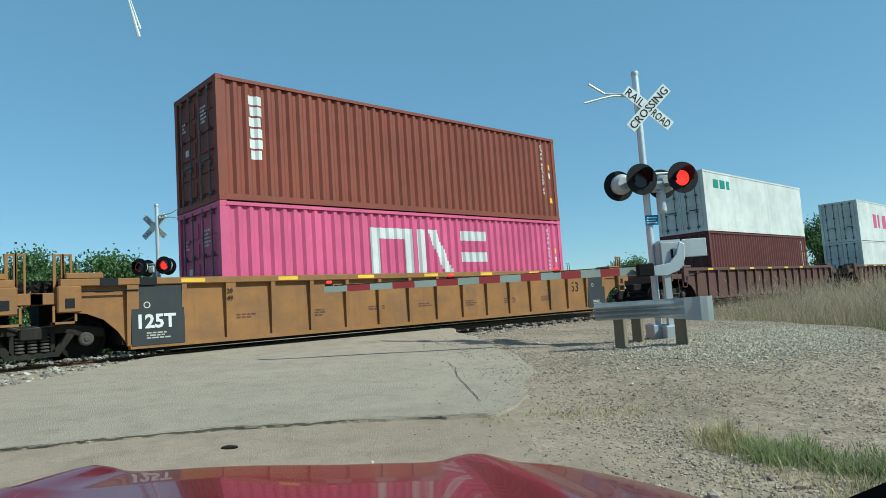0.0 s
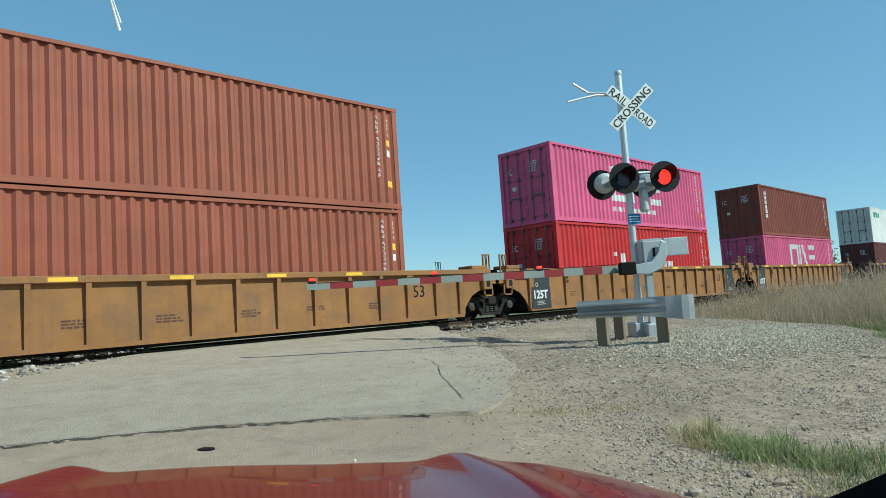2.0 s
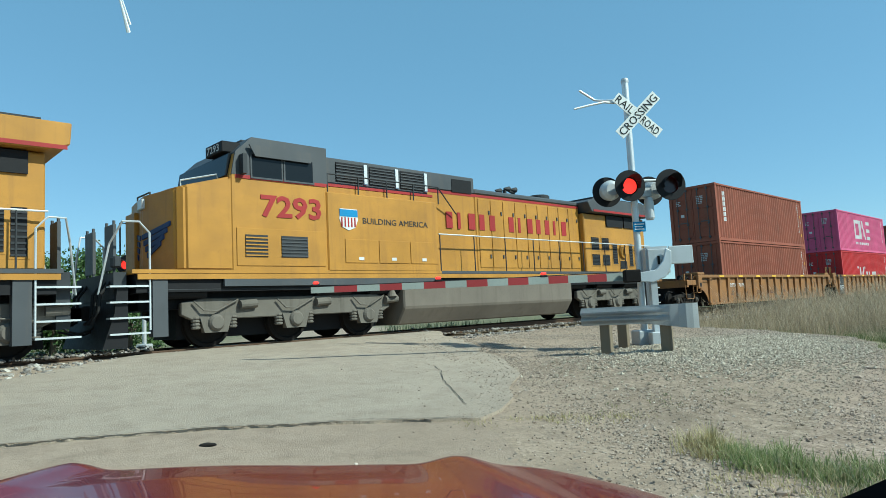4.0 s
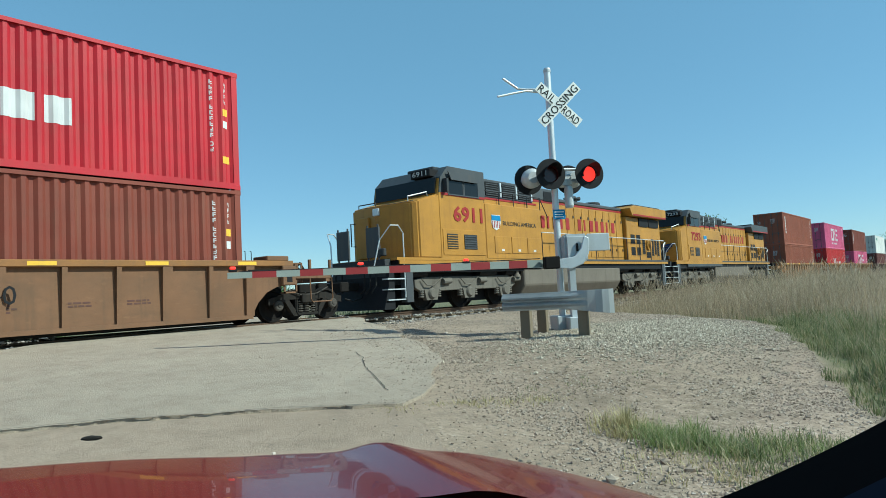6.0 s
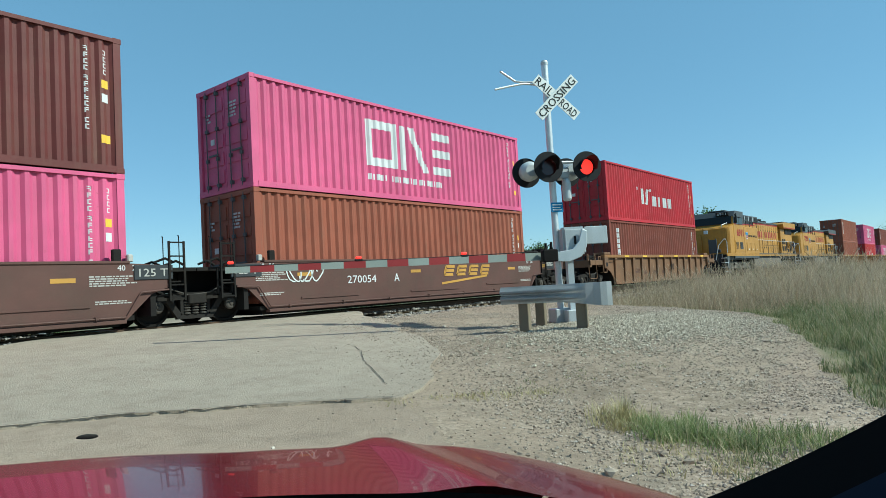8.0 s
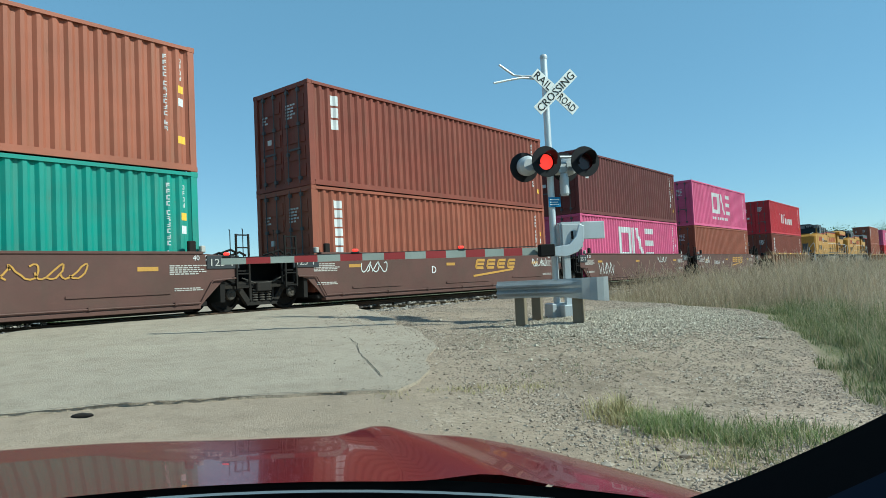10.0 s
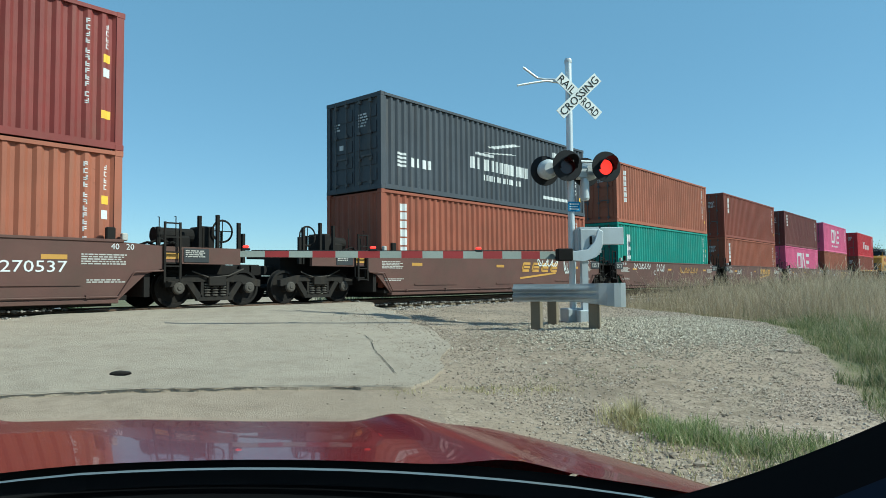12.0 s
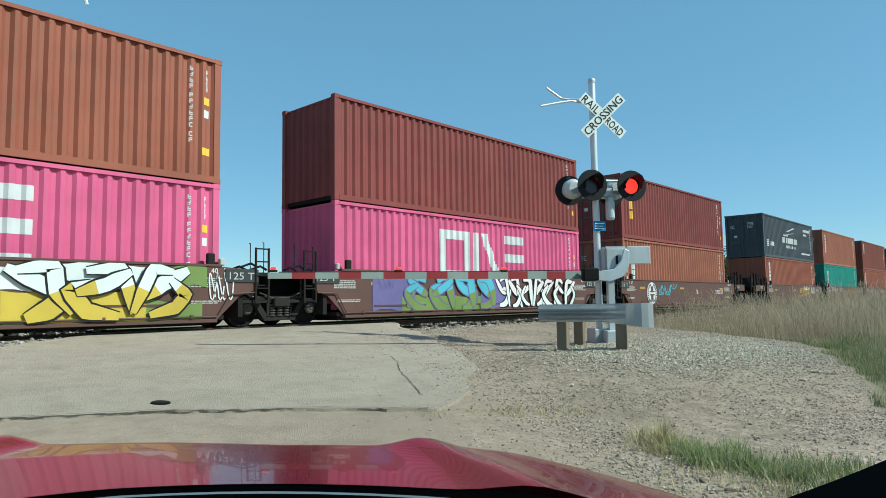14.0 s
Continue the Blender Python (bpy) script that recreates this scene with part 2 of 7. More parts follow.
def ground_z(x, y):
    a = across(x, y)
    z = road_z(y) - 0.04
    # away from the road the land lies lower than the track bed
    off = max(smooth01(verge(y) - 0.9, verge(y) + 2.6, a), smooth01(2.0, -4.0, a - (1.2 if y < 0 else 0)))
    bed = smooth01(5.0, 2.2, abs(y))
    low = -0.22 * bed - (1 - bed) * 0.78
    z = z * (1 - off) + min(z, low) * off
    z += 0.26 * math.exp(-((x - 12.2) / 3.5) ** 2 - ((y + 9.9) / 1.9) ** 2)
    z -= 0.16 * smooth01(3.4, 2.2, abs(y)) * smooth01(10.4, 11.4, a - 0.0)
    far = math.hypot(x, y + 6)
    z += 0.05 * (noise.noise(Vector((x * 0.35, y * 0.35, 0))) + 0.5 * noise.noise(Vector((x * 1.1, y * 1.1, 3))) + 0.25 * noise.noise(Vector((x * 2.6, y * 2.6, 6)))) * (1 if far < 60 else 2) * smooth01(10.4, 12.0, a)
    return z


def axis(fine0, fine1, step, far):
    out = list(np.arange(fine0, fine1 + 1e-6, step))
    d, lo, hi = step, fine0, fine1
    while hi < far:
        d *= 1.22
        hi += d
        lo -= d
        out = [lo] + out + [hi]
    return [float(v) for v in out]


def surface_kind(x, y):
    """1 where grass grows, 0 on gravel and dirt."""
    a = across(x, y)
    g = max(smooth01(verge(y) - 0.5, verge(y) + 0.6, a), smooth01(-1.0, -4.0, a))
    g *= smooth01(2.6, 4.2, abs(y))
    if y > 4:
        g = max(g, smooth01(2.5, -1, a), smooth01(11.5, 13.5, a))
    return g


def littered(x, y):
    """Where dead grass and dirt have gathered on the gravel."""
    a = across(x, y) + 0.5 * noise.noise(Vector((x * 0.8, y * 0.8, 21)))
    return smooth01(11.1, 12.0, a) * smooth01(14.6, 13.4, a) * smooth01(-14.2, -12.8, y) * smooth01(-7.2, -8.6, y) + 0.3 * smooth01(13.5, 15, a) + 0.35 * smooth01(11.6, 10.8, a) * smooth01(-8.0, -9.5, y)


def build_ground():
    xs, ys = axis(-6, 24, 0.2, 2600), axis(-18, 8, 0.2, 2600)
    bm = bmesh.new()
    lay = bm.verts.layers.float.new("grassy")
    lit = bm.verts.layers.float.new("litter")
    grid = []
    for y in ys:
        row = []
        for x in xs:
            v = bm.verts.new((x, y, ground_z(x, y)))
            v[lay] = surface_kind(x, y)
            v[lit] = littered(x, y)
            row.append(v)
        grid.append(row)
    for r0, r1 in zip(grid, grid[1:]):
        for k in range(len(xs) - 1):
            bm.faces.new((r0[k], r0[k + 1], r1[k + 1], r1[k]))
    m, n, l, b = mat("gravel and turf")
    stone = n.new("ShaderNodeTexVoronoi")
    stone.inputs["Scale"].default_value = 34
    tc = n.new("ShaderNodeTexCoord")
    l.new(tc.outputs["Object"], stone.inputs["Vector"])
    fine = tex(n, l, 30, 6, 0.7)
    wide = tex(n, l, 0.5, 4)
    pebble = ramp(n, [(0.0, (0.186, 0.136, 0.094)), (0.4, (0.315, 0.241, 0.171)), (0.75, (0.408, 0.319, 0.238)), (1.0, (0.519, 0.421, 0.331))])
    l.new(stone.outputs["Color"], pebble.inputs[0])
    sand = mix(n, l, ramp_of(n, l, fine, 0.3, 0.7), (0.259, 0.190, 0.132), (0.390, 0.299, 0.217))
    gravel = mix(n, l, ramp_of(n, l, wide, 0.35, 0.6), sand, pebble.outputs[0])
    blotch = tex(n, l, 1.4, 5, 0.65)
    gravel = mix(n, l, ramp_of(n, l, blotch, 0.5, 0.72, 0.55), gravel, (0.17, 0.132, 0.096))
    litter = tex(n, l, 6.5, 6, 0.75)
    at2 = n.new("ShaderNodeAttribute")
    at2.attribute_name = "litter"
    lm = n.new("ShaderNodeMath")
    lm.operation = 'MULTIPLY'
    l.new(at2.outputs["Fac"], lm.inputs[0])
    l.new(ramp_of(n, l, litter, 0.4, 0.62, 0.8), lm.inputs[1])
    gravel = mix(n, l, lm.outputs[0], gravel, (0.16, 0.115, 0.075))
    turf_n = tex(n, l, 2.0, 6, 0.7)
    turf = mix(n, l, ramp_of(n, l, turf_n, 0.35, 0.65), (0.07, 0.09, 0.03), (0.22, 0.18, 0.1))
    at = n.new("ShaderNodeAttribute")
    at.attribute_name = "grassy"
    l.new(mix(n, l, at.outputs["Fac"], gravel, turf), b.inputs["Base Color"])
    b.inputs["Roughness"].default_value = 0.95
    bp = n.new("ShaderNodeBump")
    bp.inputs["Strength"].default_value, bp.inputs["Distance"].default_value = 0.6, 0.016
    rough = tex(n, l, 26, 6, 0.75)
    hm = n.new("ShaderNodeMath")
    hm.operation = 'MULTIPLY_ADD'
    l.new(stone.outputs["Distance"], hm.inputs[0])
    hm.inputs[1].default_value = 0.3
    l.new(rough.outputs[0], hm.inputs[2])
    l.new(hm.outputs[0], bp.inputs["Height"])
    l.new(bp.outputs[0], b.inputs["Normal"])
    ob = part("ground", bm, m, None, "", True)
    tagged(ob, "pale gravel and dirt ground with grass beyond", "ground", kind="structure")


def road_material(name, c0, c1, c2):
    m, n, l, b = mat(name)
    wide, mid, fine = tex(n, l, 0.45, 4), tex(n, l, 3.0, 6, 0.65), tex(n, l, 60, 4, 0.7)
    col = mix(n, l, ramp_of(n, l, wide, 0.35, 0.65), c0, c1)
    col = mix(n, l, ramp_of(n, l, mid, 0.46, 0.72, 0.75), col, c2)
    col = mix(n, l, ramp_of(n, l, fine, 0.45, 0.8, 0.7), col, shade(c0, 0.45))
    grit = tex(n, l, 22, 5, 0.75)
    col = mix(n, l, ramp_of(n, l, grit, 0.6, 0.68, 0.7), col, shade(c0, 0.42))
    pale = tex(n, l, 34, 4, 0.7)
    col = mix(n, l, ramp_of(n, l, pale, 0.62, 0.7, 0.5), col, shade(c1, 1.35))
    # thin wandering cracks, only where the slab has broken
    warp = tex(n, l, 2.5, 4)
    tc = n.new("ShaderNodeTexCoord")
    add = n.new("ShaderNodeVectorMath")
    add.operation = 'MULTIPLY_ADD'
    l.new(warp.outputs["Color"], add.inputs[0])
    add.inputs[1].default_value = (0.5, 0.5, 0.5)
    l.new(tc.outputs["Object"], add.inputs[2])
    vo = n.new("ShaderNodeTexVoronoi")
    vo.feature = 'DISTANCE_TO_EDGE'
    vo.inputs["Scale"].default_value = 1.1
    l.new(add.outputs[0], vo.inputs["Vector"])
    line = n.new("ShaderNodeMapRange")
    line.inputs[1].default_value, line.inputs[2].default_value, line.inputs[3].default_value, line.inputs[4].default_value = 0.004, 0.012, 1.0, 0.0
    l.new(vo.outputs["Distance"], line.inputs[0])
    where = n.new("ShaderNodeMath")
    where.operation = 'MULTIPLY'
    l.new(line.outputs[0], where.inputs[0])
    l.new(ramp_of(n, l, tex(n, l, 0.8, 3), 0.55, 0.65, 0.35), where.inputs[1])
    col = mix(n, l, where.outputs[0], col, shade(c0, 0.3))
    l.new(col, b.inputs["Base Color"])
    b.inputs["Roughness"].default_value = 0.88
    bp = n.new("ShaderNodeBump")
    bp.inputs["Strength"].default_value, bp.inputs["Distance"].default_value = 0.9, 0.02
    l.new(fine.outputs[0], bp.inputs["Height"])
    l.new(bp.outputs[0], b.inputs["Normal"])
    return m


def edge_west(y):
    """Where the road's western edge lies."""
    if y > -1:
        return 5.1 + (y + 1) * 0.5
    return 5.1 + (y + 1) * 0.78 - 0.012 * (y + 1) ** 2 * (y > -16)


def edge_east(y):
    base = 13.2 + (y + 0.5) * 0.72
    return base + 0.12 * noise.noise(Vector((y * 0.7, 2, 0))) + 0.05 * noise.noise(Vector((y * 2.9, 7, 0)))


def seam_y(x):
    """The broken joint where the newer approach slab ends."""
    return -7.95 - 0.12 * x - 0.083 * x * x + 0.07 * noise.noise(Vector((x * 1.7, 0, 5))) + 0.035 * noise.noise(Vector((x * 6, 0, 9))) + 0.02 * noise.noise(Vector((x * 17, 0, 3)))


def build_road():
    """Two slabs with a broken joint between them, thick enough to show their edges."""
    new_m = road_material("pale worn concrete", (0.386, 0.315, 0.241), (0.442, 0.367, 0.283), (0.297, 0.238, 0.180))
    old_m = road_material("tan worn pavement", (0.366, 0.277, 0.200), (0.425, 0.326, 0.241), (0.265, 0.199, 0.144))

    def sheet(name, material, label, top, rows, span, lift):
        bm = bmesh.new()
        grid = []
        nx = 150
        for j in range(rows + 1):
            row = []
            for i in range(nx + 1):
                u, w = i / nx, j / rows
                x, y = span(u, w)
                row.append(bm.verts.new((x, y, road_z(y) + lift + 0.006 * noise.noise(Vector((x, y, 1))))))
            grid.append(row)
        for r0, r1 in zip(grid, grid[1:]):
            for k in range(nx):
                bm.faces.new((r0[k], r0[k + 1], r1[k + 1], r1[k]))
        geom = bmesh.ops.extrude_face_region(bm, geom=bm.faces[:])
        for v in geom["geom"]:
            if isinstance(v, bmesh.types.BMVert):
                v.co.z -= 0.12
        bmesh.ops.recalc_face_normals(bm, faces=bm.faces[:])
        return tagged(part(name, bm, material), label, "road", kind="structure")

    def near_new(u, w):
        y_mid = -4.5
        x = edge_west(y_mid) + u * (edge_east(y_mid) - edge_west(y_mid))
        y1 = -1.02
        # bottom end follows the joint, top end the rail
        xa, xb = -2.2 + u * 7.0, edge_west(y1) + u * (edge_east(y1) - edge_west(y1))
        ya = seam_y(xa)
        y = ya + (y1 - ya) * w
        xm = xa + (xb - xa) * w
        bow = math.sin(w * math.pi) * -0.55 * (1 - u) ** 2 + math.sin(w ** 0.55 * math.pi) * 1.2 * u ** 4
        ragged = smooth01(0.8, 1.0, u) * (0.45 * noise.noise(Vector((y * 0.9, 2, 0))) + 0.16 * noise.noise(Vector((y * 3.1, 4, 0))) + 0.07 * noise.noise(Vector((y * 9, 6, 0))))
        return xm + bow + ragged, y

    def near_old(u, w):
        xa = -2.2 + u * 7.0
        ya = seam_y(xa) - 0.004 - 0.022 * max(0.0, noise.noise(Vector((xa * 4, 1, 2))))
        xb = xa - 5.5
        ragged = smooth01(0.75, 1.0, u) * (0.6 * noise.noise(Vector((w * 9, 1, 4))) + 0.2 * noise.noise(Vector((w * 31, 2, 4))))
        return xb + (xa - xb) * w + ragged * (1 - w ** 8), -19 + (ya + 19) * w

    sheet("road", new_m, "pale worn concrete crossing approach slab", 0, 60, near_new, 0.0)
    sheet("road", old_m, "tan worn cracked road pavement", 0, 40, near_old, -0.03)
    # between and beyond the rails
    sheet("road", new_m, "pale concrete panel between the rails", 0, 6, lambda u, w: (5.3 + w * 0.8 + u * 8.0, -0.62 + w * 1.24), 0.0)
    sheet("road", new_m, "pale concrete road beyond the track", 0, 40, lambda u, w: (5.9 + w * 8.5 + u * 8.0, 0.98 + w * 13), 0.0)


def build_cracks():
    dark = painted("dark crack filler", (0.07, 0.06, 0.05), 0.95, amount=0.3)
    seam = [(-2.2 + 0.05 * k, seam_y(-2.2 + 0.05 * k) - 0.016) for k in range(140)]
    for label, pts, wd in (("dark broken joint between the slabs", seam, 0.009), ("dark cracked joint in the concrete", [(7.26, -7.11), (6.85, -7.7), (6.29, -8.34), (5.7, -9.15), (5.13, -9.93)], 0.006)):
        bm = bmesh.new()
        prev = None
        for (xa, ya), (xb, yb) in zip(pts, pts[1:]):
            steps = 12 if len(pts) < 20 else 3
            for k in range(steps):
                s = k / steps
                x, y = xa + (xb - xa) * s, ya + (yb - ya) * s
                x += 0.04 * noise.noise(Vector((x * 5, y * 5, 0)))
                w = wd * (0.6 + 1.1 * abs(noise.noise(Vector((x * 9, y * 9, 4)))))
                d = Vector((yb - ya, -(xb - xa))).normalized() * w
                z = road_z(y) + 0.009
                a, b = bm.verts.new((x + d.x, y + d.y, z)), bm.verts.new((x - d.x, y - d.y, z))
                if prev:
                    bm.faces.new((prev[0], a, b, prev[1]))
                prev = (a, b)
        tagged(part("trim", bm, dark), label, "crack", kind="structure")


def build_track():
    bm = bmesh.new()
    prof = [(-0.07, -0.17), (0.07, -0.17), (0.07, -0.155), (0.012, -0.13), (0.012, -0.05), (0.036, -0.035), (0.036, 0.0), (-0.036, 0.0), (-0.036, -0.035), (-0.012, -0.05), (-0.012, -0.13), (-0.07, -0.155)]
    for y0 in (-0.755, 0.755):
        bm = bmesh.new()
        a = [bm.verts.new((-400, y0 + y, z)) for y, z in prof]
        b = [bm.verts.new((900, y0 + y, z)) for y, z in prof]
        for k in range(len(prof)):
            n = (k + 1) % len(prof)
            bm.faces.new((a[k], b[k], b[n], a[n]))
        tagged(part("rail", bm, M_RAIL), "rusty steel rail with worn top", "rail", "rails of the track", kind="structure")
    tie = bevelled(boxes((-0.115, 0.115, -1.3, 1.3, -0.36, -0.175)), 0.012)
    me = bpy.data.meshes.new("tie")
    tie.to_mesh(me)
    me.materials.append(M_WOOD)
    ties = tagged(new("railway_ties"), "weathered timber railway ties under the rails", "railway ties", kind="structure")
    for k in range(-30, 130):
        x = k * 0.5
        if 4.6 < x < 13.6:
            continue
        share("tie", me, ties, pose(x + random.uniform(-0.03, 0.03), random.uniform(-0.04, 0.04), 0, 0, 0, random.uniform(-1, 1)))


def stones(name, label, count, place, size, material, seed):
    """Loose stones as one mesh of many small uneven lumps."""
    rng = random.Random(seed)
    shape = bmesh.new()
    if count > 20000:
        for co in ((1, 0, 0), (0, 1, 0), (-1, 0, 0), (0, -1, 0), (0, 0, 1), (0, 0, -1)):
            shape.verts.new(co)
        bmesh.ops.convex_hull(shape, input=shape.verts[:])
        shape.verts.index_update()
    else:
        bmesh.ops.create_icosphere(shape, subdivisions=1, radius=1)
    sv = np.array([v.co[:] for v in shape.verts])
    sf = np.array([[v.index for v in f.verts] for f in shape.faces])
    shape.free()
    V, F, base = [], [], 0
    for _ in range(count):
        x, y, z = place(rng)
        s = rng.uniform(*size) * (0.6 + 0.8 * rng.random() ** 2)
        jit = np.array([rng.uniform(0.7, 1.25) for _ in range(len(sv))])[:, None]
        sc = np.array([rng.uniform(0.7, 1.3), rng.uniform(0.7, 1.3), rng.uniform(0.45, 0.9)]) * s
        a = rng.uniform(0, math.tau)
        rot = np.array([[math.cos(a), -math.sin(a), 0], [math.sin(a), math.cos(a), 0], [0, 0, 1]])
        V.append((sv * jit * sc) @ rot.T + np.array([x, y, z + 0.25 * s]))
        F.append(sf + base)
        base += len(sv)
    me = bpy.data.meshes.new(name)
    me.from_pydata(np.concatenate(V).tolist(), [], np.concatenate(F).tolist())
    me.materials.append(material)
    return tagged(new(name, me), label, "gravel", kind="stuff")


def stone_material(name, stops):
    m, n, l, b = mat(name)
    g = n.new("ShaderNodeNewGeometry")
    r = ramp(n, stops)
    l.new(g.outputs["Random Per Island"], r.inputs[0])
    no = tex(n, l, 40, 4)
    l.new(mix(n, l, ramp_of(n, l, no, 0.4, 0.8, 0.5), r.outputs[0], (0.2, 0.165, 0.125)), b.inputs["Base Color"])
    b.inputs["Roughness"].default_value = 0.9
    return m


def build_stones():
    ballast = stone_material("ballast stone", [(0, (0.1, 0.09, 0.085)), (0.5, (0.24, 0.215, 0.19)), (0.85, (0.36, 0.33, 0.29)), (1, (0.5, 0.46, 0.4))])
    gravel = stone_material("pale gravel stone", [(0, (0.168, 0.128, 0.095)), (0.4, (0.319, 0.251, 0.192)), (0.85, (0.437, 0.356, 0.279)), (1, (0.546, 0.471, 0.401))])

    def bed(rng):
        while True:
            x, y = rng.uniform(-4, 40), rng.choice((-1, -1, -1, 1)) * rng.uniform(0.2, 3.4)
            if edge_west(y) - 0.1 < x < 13.0 + 0.6 * y + 0.1:
                continue
            return x, y, ground_z(x, y) + (0.1 if abs(y) < 1.5 else 0.0)
    stones("track_ballast", "grey crushed stone ballast beside the rails", 9000, bed, (0.025, 0.05), ballast, 3)

    def pad(rng):
        while True:
            r = rng.random() ** 0.7 * 13
            x, y = 3.5 + 16 * rng.random() ** 1.3, rng.uniform(-14.6, -2)
            a = across(x, y)
            patchy = noise.noise(Vector((x * 0.55, y * 0.55, 12))) + 0.6 * noise.noise(Vector((x * 1.7, y * 1.7, 15)))
            bare = smooth01(12.6, 11.4, a) * smooth01(-8.5, -10, y) + 0.7 * littered(x, y)
            if rng.random() < 0.4 * bare:
                continue
            if rng.random() > 0.5 + 1.1 * patchy and rng.random() < 0.85:
                continue
            if a < 10.2 + 0.9 * rng.random() ** 0.6 or a > 20.5 or surface_kind(x, y) > 0.4:
                continue
            return x, y, max(ground_z(x, y), road_z(y) if a < 10.6 else -9)
    stones("shoulder_gravel", "pale loose gravel on the road shoulder", 85000, pad, (0.006, 0.017), gravel, 5)

    def pile(rng):
        while True:
            x, y = rng.gauss(12.3, 2.3), rng.gauss(-9.9, 1.25)
            a = across(x, y)
            if 10.9 < a < 19 and surface_kind(x, y) < 0.3 and rng.random() < 1.3 * math.exp(-((x - 12.2) / 3.4) ** 2 - ((y + 9.9) / 1.8) ** 2):
                return x, y, ground_z(x, y)
    pale = stone_material("heaped gravel stone", [(0, (0.202, 0.168, 0.122)), (0.4, (0.340, 0.287, 0.216)), (0.85, (0.442, 0.382, 0.293)), (1, (0.570, 0.501, 0.396))])
    stones("heaped_gravel", "pale heaped gravel beside the crossing signal", 26000, pile, (0.014, 0.03), pale, 9)
    stones("loose_stones", "larger loose stones in the gravel", 220, pad, (0.02, 0.04), gravel, 6)

    def scatter(rng):
        while True:
            x, y = rng.uniform(1.2, 12), rng.uniform(-13, -3.5)
            a = across(x, y)
            if 6.5 < a < 11.6 and rng.random() < smooth01(8.2, 11.2, a) ** 2.4:
                return x, y, road_z(y)
    stones("road_grit", "loose stones scattered on the road edge", 2600, scatter, (0.005, 0.014), gravel, 8)


build_ground()
build_road()
build_cracks()
build_track()
build_stones()


# ---- the train ----
BOX_L, BOX_W, BOX_H = 12.192, 2.438, 2.896


def train_at(t):
    return 16.095 * t + 0.0125 * t * t


TRAIN = []           # things that ride along with the train, and their place on it


def riding(ob, u, z=0.0):
    TRAIN.append((ob, u, z))
    ob.location = (u, 0, z)
    return ob


def corrugated(bm, length, z0, z1, y, depth, pitch=0.285, x0=0.0, flip=1):
    """A pressed steel wall along x, its folds upright."""
    n = round(length / pitch)
    p = length / n
    prof = []
    for k in range(n):
        b = x0 + k * p
        for f, d in ((0.0, 0), (0.26, 0), (0.5, depth), (0.76, depth)):
            prof.append((b + f * p, y + flip * d))
    prof.append((x0 + length, y))
    lo = [bm.verts.new((x, yy, z0)) for x, yy in prof]
    hi = [bm.verts.new((x, yy, z1)) for x, yy in prof]
    for k in range(len(prof) - 1):
        f = (lo[k], lo[k + 1], hi[k + 1], hi[k])
        bm.faces.new(f if flip > 0 else f[::-1])
    return bm


